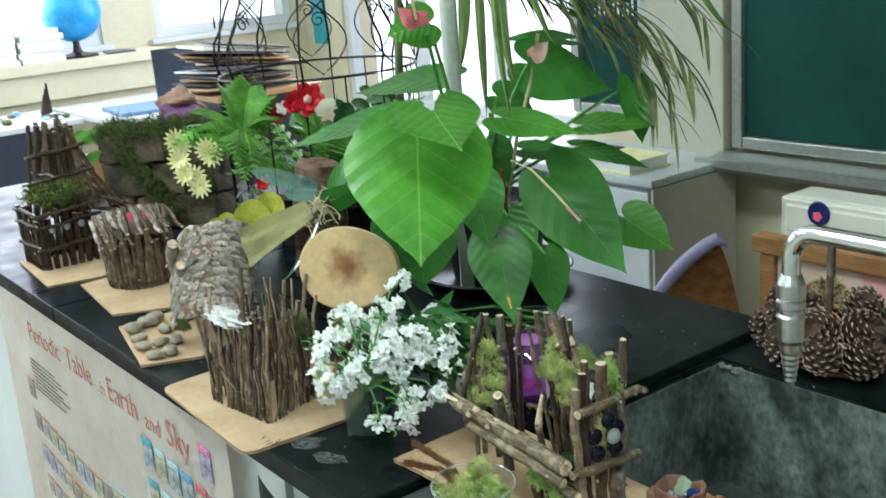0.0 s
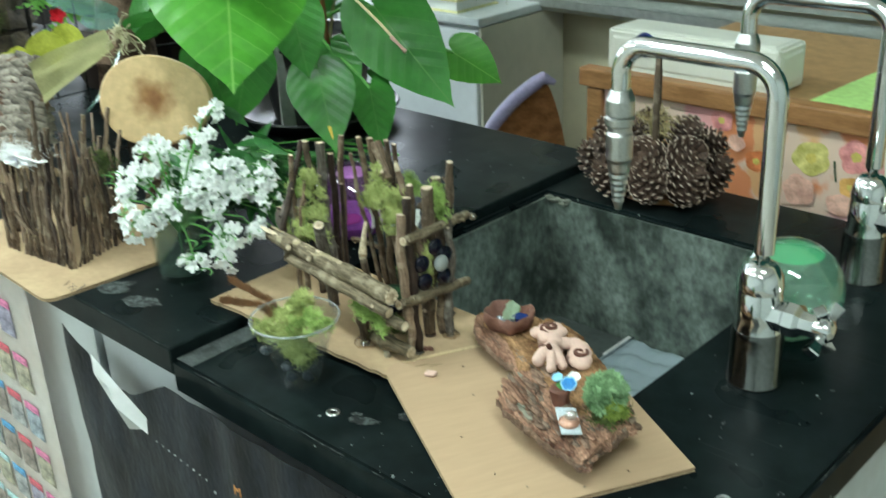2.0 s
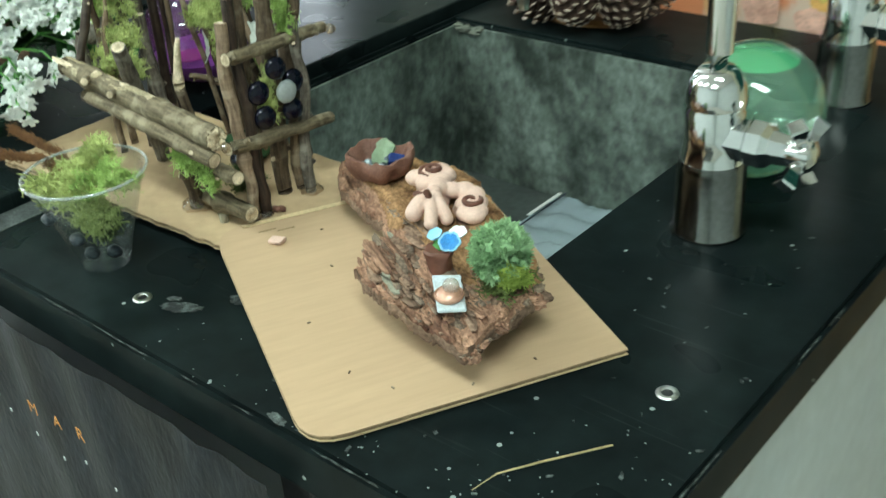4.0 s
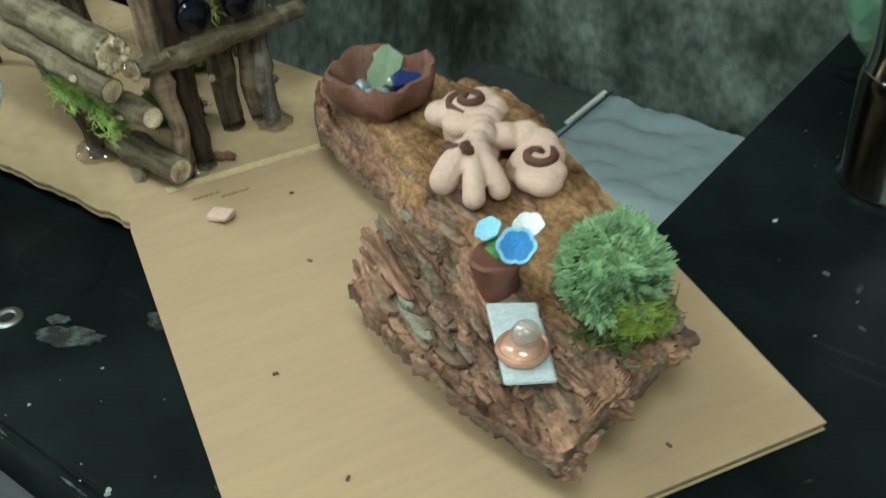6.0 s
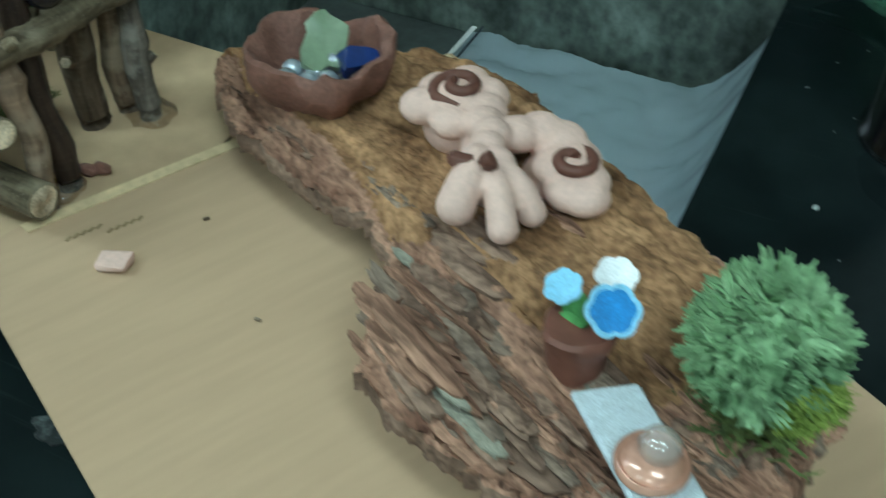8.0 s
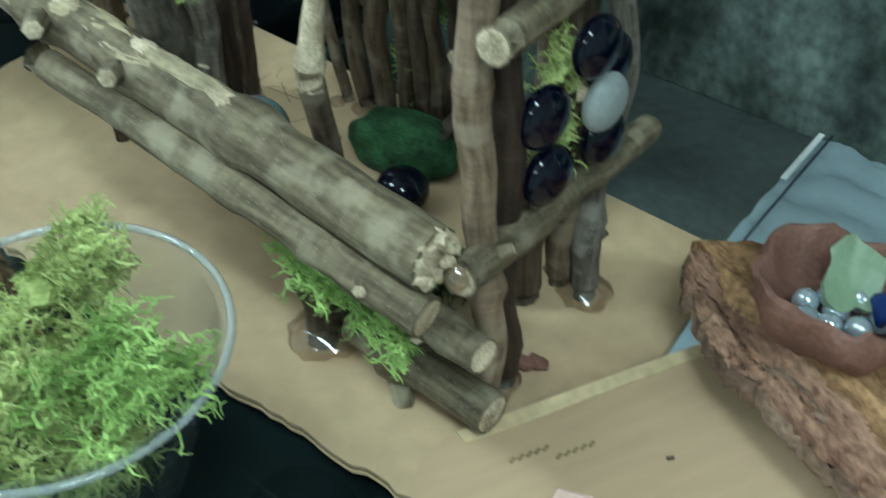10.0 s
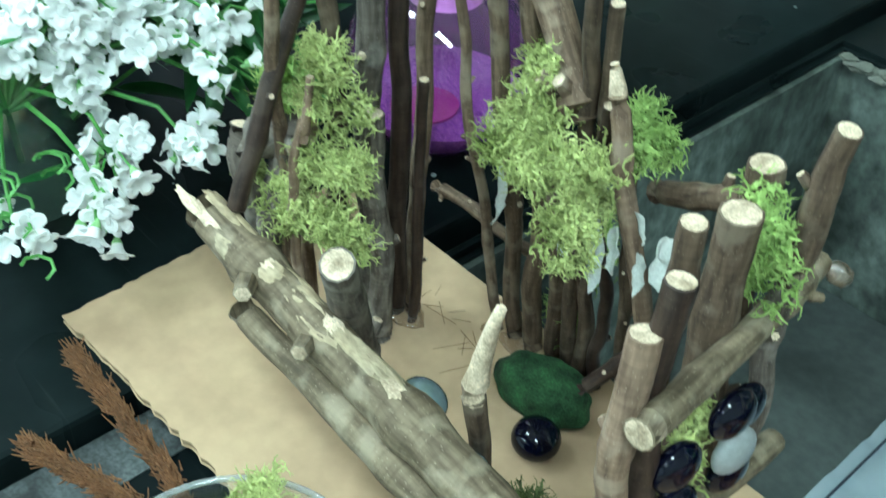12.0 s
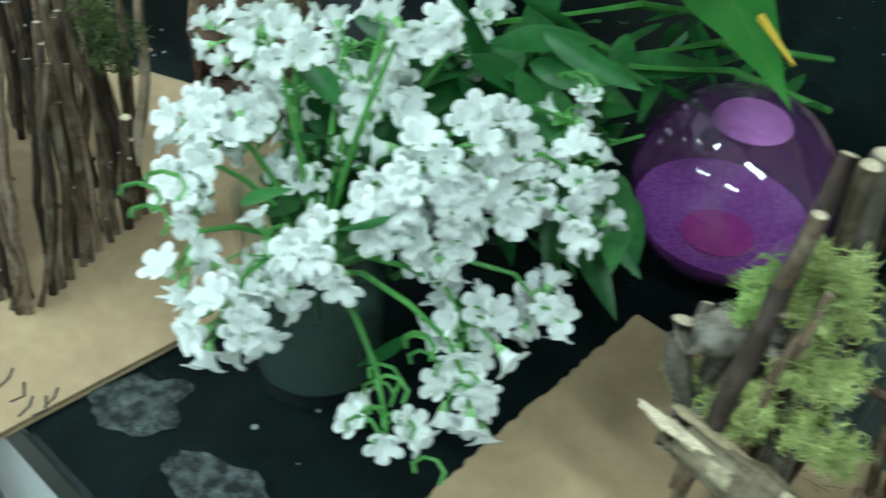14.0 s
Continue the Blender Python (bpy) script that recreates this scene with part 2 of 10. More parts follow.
def twig(parent, p0, p1, r0, r1=None, bend=0.003, seed=0, name="stick", mats=None, label="", n=8, knots=1):
    """One crooked stick with bark, swollen nodes and pale sawn ends."""
    r1 = r1 if r1 is not None else r0 * 0.85
    rr = random.Random(seed * 13 + 5)
    p0, p1 = Vector(p0), Vector(p1)
    length = (p1 - p0).length
    k = max(6, min(30, int(length / (0.005 if n > 7 else 0.011))))
    u, v = frame_of(p1 - p0)
    pts, rads = [], []
    nodes = [(rr.uniform(0.08, 0.92), rr.uniform(0.10, 0.24)) for _ in range(knots + 1)]
    for i in range(k):
        t = i / (k - 1)
        w = min(1.0, 5 * t, 5 * (1 - t))
        o = Vector((t * length * 22 + seed * 3.1, seed * 7.7, 0.5))
        c = p0.lerp(p1, t) + (u * noise.noise(o) + v * noise.noise(o + Vector((0, 19, 0)))) * bend * 1.5 * w
        c += (u * noise.noise(o * 3.1) + v * noise.noise(o * 3.1 + Vector((0, 5, 0)))) * bend * 0.35 * w
        r = lerp(r0, r1, t) * (1 + 0.09 * noise.noise(Vector((t * length * 45, seed * 1.3, 8.0))))
        for tn, hn in nodes:
            r *= 1 + hn * math.exp(-((t - tn) * length / max(r0 * 0.8, 0.0025)) ** 2)
        pts.append(c)
        rads.append(r)
    bm = bmesh.new()
    stick_skin(bm, pts, rads, n, rr)
    stubs = []
    for tn, hn in nodes[:knots]:
        i = max(1, min(k - 2, int(tn * (k - 1))))
        a = rr.uniform(0, 6.28)
        ax_ = (pts[i] - pts[i - 1]).normalized()
        d = (u * math.cos(a) + v * math.sin(a)) + ax_ * rr.uniform(0.3, 1.0)
        b = bm if r0 < 0.0045 else bmesh.new()
        q = rr.uniform(1.1, 1.7)
        stick_skin(b, [pts[i], pts[i] + d * rads[i] * q * 0.6, pts[i] + d * rads[i] * q], [rads[i] * 0.55, rads[i] * 0.42, rads[i] * 0.34], 6, rr)
        if b is not bm:
            stubs.append(b)
    ob = part(name, bm, mats or [TWIG, CUT], parent, label, smooth=True)
    for b in stubs:
        part("knot", b, mats or [TWIG, CUT], ob, smooth=True)
    return ob


def leaf_mesh(bm, base, tip, side, width, outline, cup=0.12, droop=0.12, ripple=0.0, rows=22, cols=5, lobes=7):
    """A leaf blade from its base to its tip. outline(u) gives (along, across) of the half edge, for u from 0 to 1."""
    uv = bm.loops.layers.uv.verify()
    base, tip = Vector(base), Vector(tip)
    d = tip - base
    L = d.length
    d.normalize()
    s = Vector(side)
    s = (s - d * s.dot(d)).normalized()
    nrm = s.cross(d).normalized()
    for sg in (1, -1):
        grid = []
        for i in range(rows + 1):
            u = i / rows
            ea, ec = outline(u)
            row = []
            for j in range(cols + 1):
                t = j / cols
                al = lerp(u, ea, t)
                ac = ec * t
                w = ac * width * sg
                h = cup * width * (ac * 2) ** 2 * 0.5 + ripple * width * math.sin((al - abs(ac) * 0.8) * lobes * 6.28) * min(1, ac * 4)
                h -= droop * L * (max(al, 0) ** 2)
                p = base + d * (al * L) + s * w + nrm * h
                row.append((bm.verts.new(p), (al, 0.5 + ac * sg)))
            grid.append(row)
        for i in range(rows):
            for j in range(cols):
                q = [grid[i][j], grid[i + 1][j], grid[i + 1][j + 1], grid[i][j + 1]]
                if sg < 0:
                    q = q[::-1]
                if len({tuple(round(c, 7) for c in v[0].co) for v in q}) < 3:
                    continue
                f = bm.faces.new([v[0] for v in q])
                for lp, v in zip(f.loops, q):
                    lp[uv].uv = v[1]
    bmesh.ops.remove_doubles(bm, verts=bm.verts, dist=1e-5)


def smooth_pts(pts, u):
    k = u * (len(pts) - 1)
    i = min(int(k), len(pts) - 2)
    t = k - i
    p0, p1, p2, p3 = pts[max(i - 1, 0)], pts[i], pts[i + 1], pts[min(i + 2, len(pts) - 1)]
    return tuple(0.5 * (2 * b + (c - a) * t + (2 * a - 5 * b + 4 * c - d) * t * t + (3 * b - a - 3 * c + d) * t ** 3) for a, b, c, d in zip(p0, p1, p2, p3))


def heart(u):
    return smooth_pts([(0, 0), (-0.17, 0.09), (-0.215, 0.25), (-0.08, 0.42), (0.14, 0.5), (0.36, 0.46), (0.55, 0.36), (0.72, 0.24), (0.86, 0.11), (0.94, 0.035), (1.0, 0.0)], u)


def deep_heart(u):
    return smooth_pts([(0, 0), (-0.26, 0.09), (-0.46, 0.25), (-0.42, 0.41), (-0.14, 0.5), (0.16, 0.46), (0.46, 0.31), (0.72, 0.15), (0.86, 0.05), (0.94, 0.022), (1.0, 0.0)], u)


def lance(u):
    return (u, max(0.0, 0.5 * math.sin(math.pi * min(1, u ** 0.8)) ** 0.9))


def oval(u):
    return smooth_pts([(0, 0), (-0.03, 0.2), (0.1, 0.4), (0.35, 0.5), (0.65, 0.47), (0.88, 0.3), (1.0, 0)], u)

# ---- materials ----
def thin(m, k):
    """Lets light through a thin sheet."""
    n, l = m.node_tree.nodes, m.node_tree.links
    b = n["Principled BSDF"]
    tr = n.new("ShaderNodeBsdfTranslucent")
    l.new(b.inputs["Base Color"].links[0].from_socket, tr.inputs[0])
    ms = n.new("ShaderNodeMixShader")
    ms.inputs[0].default_value = k
    l.new(b.outputs[0], ms.inputs[1])
    l.new(tr.outputs[0], ms.inputs[2])
    l.new(ms.outputs[0], n["Material Output"].inputs[0])


CREAM = mat("cream_paint", (0.62, 0.575, 0.41), 0.55, var=0.05, scale=4, fine=0.03, bump=0.06)
BEIGE = mat("grey_beige_paint", (0.43, 0.42, 0.345), 0.55, var=0.06, scale=4, fine=0.04, bump=0.06)
# for the two unseen walls: neutral grey so reflections and bounced light stay neutral
PALEWALL = mat("neutral_bounce_grey", (0.44, 0.48, 0.46), 0.55, var=0.05, scale=4, fine=0.03, bump=0.06)
WHITEP = mat("white_paint", (0.62, 0.65, 0.67), 0.45, var=0.05, scale=5, fine=0.03, bump=0.05)
GREYP = mat("grey_cabinet_paint", (0.50, 0.54, 0.55), 0.5, var=0.08, scale=6, fine=0.05, bump=0.06)
CEIL = mat("ceiling_tile", (0.75, 0.75, 0.72), 0.9, var=0.06, scale=8, bump=0.2)
FLOOR = mat("floor_tile", (0.34, 0.33, 0.29), 0.4, var=0.12, scale=3, col2=(0.40, 0.38, 0.33))
BOARD = mat("chalkboard_green", (0.004, 0.040, 0.032), 0.7, spec=0.15, var=0.12, scale=2.0, fine=0.08, bump=0.03, col2=(0.008, 0.056, 0.044))
ALU = mat("aluminium_trim", (0.40, 0.42, 0.40), 0.4, 0.8, var=0.06, scale=8, bump=0.05)


def counter_mat():
    """Black stone-like top: worn gloss, pale specks and chalky scuffs."""
    m = mat("black_counter", (0.0040, 0.0068, 0.0078), 0.28, spec=0.065, var=0.35, scale=5, fine=0.25, bump=0.05, depth=0.0006, col2=(0.0085, 0.013, 0.013))
    nt = m.node_tree
    n, l = nt.nodes, nt.links
    b = n["Principled BSDF"]
    src = b.inputs["Base Color"].links[0].from_socket
    tc = n["Texture Coordinate"]
    vo = n.new("ShaderNodeTexVoronoi")
    vo.inputs["Scale"].default_value = 55
    l.new(tc.outputs["Object"], vo.inputs["Vector"])
    gate = n.new("ShaderNodeTexNoise")
    gate.inputs["Scale"].default_value, gate.inputs["Detail"].default_value = 9, 2
    l.new(tc.outputs["Object"], gate.inputs["Vector"])
    # small specks, only in some patches
    sp = n.new("ShaderNodeMath")
    sp.operation = "LESS_THAN"
    sp.inputs[1].default_value = 0.085
    l.new(vo.outputs["Distance"], sp.inputs[0])
    g2 = n.new("ShaderNodeMath")
    g2.operation = "GREATER_THAN"
    g2.inputs[1].default_value = 0.56
    l.new(gate.outputs[0], g2.inputs[0])
    mu = n.new("ShaderNodeMath")
    mu.operation = "MULTIPLY"
    l.new(sp.outputs[0], mu.inputs[0])
    l.new(g2.outputs[0], mu.inputs[1])
    # scratches: thin stretched noise
    mp = n.new("ShaderNodeMapping")
    mp.inputs["Rotation"].default_value = (0, 0, 0.6)
    mp.inputs["Scale"].default_value = (6, 160, 6)
    l.new(tc.outputs["Object"], mp.inputs["Vector"])
    sc = n.new("ShaderNodeTexNoise")
    sc.inputs["Scale"].default_value, sc.inputs["Detail"].default_value = 2.0, 3
    l.new(mp.outputs[0], sc.inputs["Vector"])
    s2 = n.new("ShaderNodeMapRange")
    s2.inputs["From Min"].default_value, s2.inputs["From Max"].default_value = 0.66, 0.8
    s2.inputs["To Max"].default_value = 0.06
    l.new(sc.outputs[0], s2.inputs["Value"])
    ad = n.new("ShaderNodeMath")
    ad.operation = "MAXIMUM"
    ad.use_clamp = True
    l.new(mu.outputs[0], ad.inputs[0])
    l.new(s2.outputs[0], ad.inputs[1])
    k = n.new("ShaderNodeMath")
    k.operation = "MULTIPLY"
    k.inputs[1].default_value = 0.75
    l.new(ad.outputs[0], k.inputs[0])
    mx = n.new("ShaderNodeMixRGB")
    mx.inputs[2].default_value = (0.35, 0.40, 0.38, 1)
    l.new(k.outputs[0], mx.inputs[0])
    l.new(src, mx.inputs[1])
    l.new(mx.outputs[0], b.inputs["Base Color"])
    rr = n.new("ShaderNodeMapRange")
    rr.inputs["From Min"].default_value, rr.inputs["From Max"].default_value = 0.3, 0.7
    rr.inputs["To Min"].default_value, rr.inputs["To Max"].default_value = 0.22, 0.42
    l.new(gate.outputs[0], rr.inputs["Value"])
    l.new(rr.outputs[0], b.inputs["Roughness"])
    return m


COUNTER = counter_mat()
BASIN = mat("soapstone_basin", (0.032, 0.044, 0.036), 0.6, var=0.3, scale=13, fine=0.45, bump=0.35, col2=(0.170, 0.205, 0.180), mix=0.54, stretch=(1, 1, 0.75))
BASINF = mat("soapstone_floor", (0.055, 0.065, 0.062), 0.45, var=0.15, scale=14, fine=0.15, bump=0.15, col2=(0.085, 0.10, 0.095))
SCUFF = mat("chalky_residue", (0.008, 0.011, 0.011), 0.8, var=0.3, scale=130, fine=0.5, bump=0.4, col2=(0.105, 0.125, 0.12), mix=0.6)
CARD = mat("cardboard", (0.43, 0.295, 0.18), 0.85, var=0.06, scale=14, fine=0.06, bump=0.22, depth=0.0012, col2=(0.49, 0.355, 0.215), spec=0.25)
CARDW = mat("creased_cardboard", (0.445, 0.305, 0.192), 0.85, var=0.01, scale=14, fine=0.04, bump=0.2, depth=0.0016, col2=(0.458, 0.317, 0.20), spec=0.25, stretch=(1, 1, 1))
for nd in CARDW.node_tree.nodes:
    if nd.type == "MAPPING":
        # creases run parallel to the folded edge
        nd.vector_type = "TEXTURE"
        nd.inputs["Rotation"].default_value = (0, 0, 1.098)
        nd.inputs["Scale"].default_value = (4.0, 0.45, 1.0)
CARDE = mat("cardboard_edge", (0.25, 0.18, 0.105), 0.9, var=0.3, scale=220, fine=0.3, bump=0.5)
INK = mat("ink", (0.03, 0.03, 0.035), 0.7, bump=0)
STAMP = mat("faded_stamp_ink", (0.27, 0.19, 0.10), 0.85, bump=0)


def bark_mat(name, dark, mid, pale, rough=0.75, blotch=0.5, rnd=0.35, bump=0.5):
    """Stick bark: streaks along the stick, cross rings, pale lenticels and grey blotches, by the stick's own coordinates."""
    m = bpy.data.materials.new(name)
    m.use_nodes = True
    n, l = m.node_tree.nodes, m.node_tree.links
    b = n["Principled BSDF"]
    uv = n.new("ShaderNodeUVMap")
    tc = n.new("ShaderNodeTexCoord")
    oi = n.new("ShaderNodeObjectInfo")
    off = n.new("ShaderNodeVectorMath")
    off.operation = "SCALE"
    off.inputs[0].default_value = (3.0, 7.0, 1.0)
    l.new(oi.outputs["Random"], off.inputs["Scale"])
    add = n.new("ShaderNodeVectorMath")
    l.new(uv.outputs[0], add.inputs[0])
    l.new(off.outputs[0], add.inputs[1])

    def layer(scale, det, tex="ShaderNodeTexNoise", src=None):
        mp = n.new("ShaderNodeMapping")
        mp.inputs["Scale"].default_value = scale
        l.new(src or add.outputs[0], mp.inputs["Vector"])
        t = n.new(tex)
        t.inputs["Scale"].default_value = 1.0
        if det:
            t.inputs["Detail"].default_value = det
        l.new(mp.outputs[0], t.inputs["Vector"])
        return t.outputs[0]

    def ramp(src, p0, p1, c0, c1):
        r = n.new("ShaderNodeValToRGB")
        e = r.color_ramp.elements
        e[0].position, e[0].color, e[1].position, e[1].color = p0, (*c0, 1), p1, (*c1, 1)
        l.new(src, r.inputs[0])
        return r.outputs[0]

    def mix(kind, fac, a, c):
        x = n.new("ShaderNodeMixRGB")
        x.blend_type = kind
        for sock, val in ((x.inputs[0], fac), (x.inputs[1], a), (x.inputs[2], c)):
            if isinstance(val, (int, float)):
                sock.default_value = val
            elif isinstance(val, tuple):
                sock.default_value = (*val, 1)
            else:
                l.new(val, sock)
        return x.outputs[0]

    streak = layer((420, 60, 1), 5)
    rings_ = layer((40, 520, 1), 3)
    spots = layer((900, 420, 1), 0, "ShaderNodeTexVoronoi")
    big = layer((75, 75, 75), 6, "ShaderNodeTexNoise", tc.outputs["Object"])
    col = ramp(streak, 0.34, 0.68, dark, mid)
    col = mix("MULTIPLY", 0.55, col, ramp(rings_, 0.36, 0.62, (0.62, 0.60, 0.58), (1, 1, 1)))
    col = mix("MIX", ramp(big, 0.53, 0.64, (0, 0, 0), (blotch, blotch, blotch)), col, pale)
    dot = n.new("ShaderNodeMath")
    dot.operation = "LESS_THAN"
    dot.inputs[1].default_value = 0.16
    l.new(spots, dot.inputs[0])
    dm = n.new("ShaderNodeMath")
    dm.operation = "MULTIPLY"
    dm.inputs[1].default_value = 0.45
    l.new(dot.outputs[0], dm.inputs[0])
    col = mix("MIX", dm.outputs[0], col, pale)
    rv = n.new("ShaderNodeMapRange")
    rv.inputs["To Min"].default_value, rv.inputs["To Max"].default_value = 1 - rnd, 1 + rnd
    l.new(oi.outputs["Random"], rv.inputs["Value"])
    col = mix("MULTIPLY", 1.0, col, rv.outputs[0])
    l.new(col, b.inputs["Base Color"])
    b.inputs["Roughness"].default_value = rough
    b.inputs["Specular IOR Level"].default_value = 0.35
    bp_ = n.new("ShaderNodeBump")
    bp_.inputs["Strength"].default_value, bp_.inputs["Distance"].default_value = bump, 0.0008
    l.new(mix("ADD", 0.6, streak, rings_), bp_.inputs["Height"])
    l.new(bp_.outputs[0], b.inputs["Normal"])
    return m


TWIG = bark_mat("twig_bark", (0.064, 0.040, 0.025), (0.185, 0.129, 0.084), (0.28, 0.225, 0.160), 0.75, 0.55, 0.38)
# dark bark of some twigs; also stands in for shade between and behind sticks
TWIGD = bark_mat("dark_and_shaded_twig_bark", (0.022, 0.013, 0.010), (0.070, 0.043, 0.031), (0.12, 0.090, 0.070), 0.5, 0.35, 0.25, 0.35)
LOGM = bark_mat("grey_green_log_bark", (0.085, 0.064, 0.038), (0.235, 0.185, 0.118), (0.36, 0.305, 0.215), 0.78, 0.55, 0.08)
PEEL = mat("peeling_pale_bark", (0.50, 0.42, 0.28), 0.75, var=0.25, scale=70, fine=0.25, bump=0.6, col2=(0.33, 0.26, 0.16), stretch=(0.4, 1, 1))
CUT = mat("cut_wood", (0.43, 0.33, 0.215), 0.75, var=0.25, scale=160, fine=0.3, bump=0.3, col2=(0.61, 0.50, 0.36))
OUTBARK = mat("flaky_bark", (0.085, 0.046, 0.032), 0.9, var=0.35, scale=40, fine=0.35, bump=0.9, depth=0.004, col2=(0.22, 0.145, 0.105), spec=0.2, rnd=0.25)
REDBARK = mat("red_layered_bark", (0.12, 0.052, 0.034), 0.9, var=0.35, scale=34, fine=0.45, bump=1.0, depth=0.004, col2=(0.32, 0.185, 0.125), stretch=(0.7, 1.8, 1.8), spec=0.2, rnd=0.3)
INBARK = mat("inner_bark", (0.15, 0.072, 0.034), 0.95, var=0.35, scale=42, fine=0.4, bump=0.8, depth=0.003, col2=(0.34, 0.195, 0.10), stretch=(0.8, 1.15, 1.15), spec=0.12)
TWIGR = bark_mat("reddish_twig_bark", (0.15, 0.098, 0.064), (0.34, 0.235, 0.160), (0.43, 0.34, 0.25), 0.65, 0.5, 0.12, 0.3)
GREYKNOB = bark_mat("knobby_grey_bark", (0.070, 0.056, 0.045), (0.20, 0.17, 0.14), (0.32, 0.29, 0.25), 0.85, 0.6, 0.15, 0.8)
GREYBARK = mat("grey_pine_bark", (0.12, 0.10, 0.083), 0.85, var=0.3, scale=45, fine=0.3, bump=0.8, depth=0.003, col2=(0.33, 0.29, 0.245), rnd=0.35)
LICHEN = mat("grey_green_lichen", (0.235, 0.225, 0.175), 0.9, var=0.3, scale=200, fine=0.3, bump=0.5)
MOSSL = mat("light_moss", (0.27, 0.33, 0.09), 0.9, var=0.25, scale=60, fine=0.25, bump=0, col2=(0.50, 0.55, 0.22), spec=0.2)
MOSSG = mat("bright_green_moss", (0.24, 0.38, 0.08), 0.85, var=0.3, scale=60, fine=0.2, bump=0, col2=(0.40, 0.54, 0.17))
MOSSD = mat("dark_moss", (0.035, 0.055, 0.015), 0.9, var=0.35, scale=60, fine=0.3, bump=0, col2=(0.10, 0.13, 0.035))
SHEETMOSS = mat("dark_green_sheet_moss", (0.012, 0.04, 0.014), 0.9, var=0.4, scale=120, fine=0.4, bump=0.8, col2=(0.03, 0.085, 0.03))
POMPOM = mat("green_moss_tuft", (0.13, 0.25, 0.11), 0.95, var=0.25, scale=60, fine=0.25, bump=0, col2=(0.30, 0.45, 0.25), spec=0.1)
MOSSY = mat("yellow_green_cushion_moss", (0.17, 0.25, 0.045), 0.95, var=0.25, scale=90, fine=0.3, bump=0, col2=(0.30, 0.38, 0.09), spec=0.1)
CHROME = mat("chrome", (0.75, 0.76, 0.76), 0.09, 1.0, var=0.04, scale=30, fine=0.03, bump=0.01)
STEEL = mat("brushed_steel", (0.55, 0.56, 0.55), 0.28, 1.0, var=0.06, scale=60, bump=0.04)
# chrome of the faucet base, darkened in colour to stand for its dark reflections
DARKCH = mat("darkened_chrome", (0.17, 0.175, 0.17), 0.16, 1.0, var=0.15, scale=30, bump=0.03)


def clear(name, tint, rough=0.03, ior=1.45, haze=0.0, tone=(0.5, 0.5, 0.5)):
    """A thin clear wall: tinted see-through with a Fresnel gloss."""
    m = bpy.data.materials.new(name)
    m.use_nodes = True
    n, l = m.node_tree.nodes, m.node_tree.links
    n.remove(n["Principled BSDF"])
    tr, gl, fr, ms = n.new("ShaderNodeBsdfTransparent"), n.new("ShaderNodeBsdfGlossy"), n.new("ShaderNodeLayerWeight"), n.new("ShaderNodeMixShader")
    pw, ma = n.new("ShaderNodeMath"), n.new("ShaderNodeMath")
    pw.operation, ma.operation = "POWER", "MULTIPLY_ADD"
    pw.inputs[1].default_value = 4.0
    ma.inputs[1].default_value, ma.inputs[2].default_value = 0.6, ((ior - 1) / (ior + 1)) ** 2
    tr.inputs[0].default_value = (*tint, 1)
    gl.inputs["Roughness"].default_value = rough
    l.new(fr.outputs["Facing"], pw.inputs[0])
    l.new(pw.outputs[0], ma.inputs[0])
    l.new(ma.outputs[0], ms.inputs[0])
    di, mh = n.new("ShaderNodeBsdfDiffuse"), n.new("ShaderNodeMixShader")
    di.inputs[0].default_value = (*tone, 1)
    mh.inputs[0].default_value = haze
    l.new(tr.outputs[0], mh.inputs[1])
    l.new(di.outputs[0], mh.inputs[2])
    l.new(mh.outputs[0], ms.inputs[1])
    l.new(gl.outputs[0], ms.inputs[2])
    l.new(ms.outputs[0], n["Material Output"].inputs[0])
    return m


GLASS = clear("clear_glass", (0.90, 0.94, 0.92), 0.03, 1.6, 0.012, (0.5, 0.55, 0.52))
PLASTIC = clear("clear_plastic", (0.95, 0.97, 0.97), 0.06, 1.5, 0.012, (0.6, 0.62, 0.62))
GREENBALL = clear("green_clear_plastic", (0.80, 0.97, 0.86), 0.04, 1.9, 0.13, (0.46, 0.82, 0.62))
BAGM = clear("milky_plastic_bag", (0.74, 0.84, 0.88), 0.16, 2.2, 0.74, (0.74, 0.87, 0.94))
GLITTER = mat("violet_glitter", (0.50, 0.16, 0.92), 0.25, 0.2, var=0.4, scale=700, fine=0.8, bump=0.9, col2=(0.62, 0.36, 0.95), coat=0.6)
PINKD = mat("magenta_disc", (0.45, 0.05, 0.32), 0.4, var=0.1, scale=60)
PETAL = mat("white_silk_petal", (0.91, 0.93, 0.91), 0.7, var=0.03, scale=80, fine=0.03, bump=0.1)
thin(PETAL, 0.18)
PETALB = mat("pale_green_calyx", (0.30, 0.55, 0.22), 0.6, var=0.2, scale=90)
STEM = mat("green_stem", (0.07, 0.25, 0.045), 0.5, var=0.2, scale=40, bump=0.1, col2=(0.12, 0.33, 0.07))
SILKLEAF = mat("silk_leaf", (0.018, 0.105, 0.024), 0.38, var=0.25, scale=30, bump=0.15, col2=(0.055, 0.20, 0.05), rnd=0.25)
thin(SILKLEAF, 0.3)
SILKLIGHT = mat("light_silk_leaf", (0.045, 0.17, 0.045), 0.4, var=0.25, scale=30, bump=0.15, col2=(0.10, 0.28, 0.085), rnd=0.2)
thin(SILKLIGHT, 0.3)
FERN = mat("fern_green", (0.10, 0.30, 0.04), 0.5, var=0.25, scale=30, bump=0.1, col2=(0.20, 0.46, 0.09), rnd=0.2)
thin(FERN, 0.35)
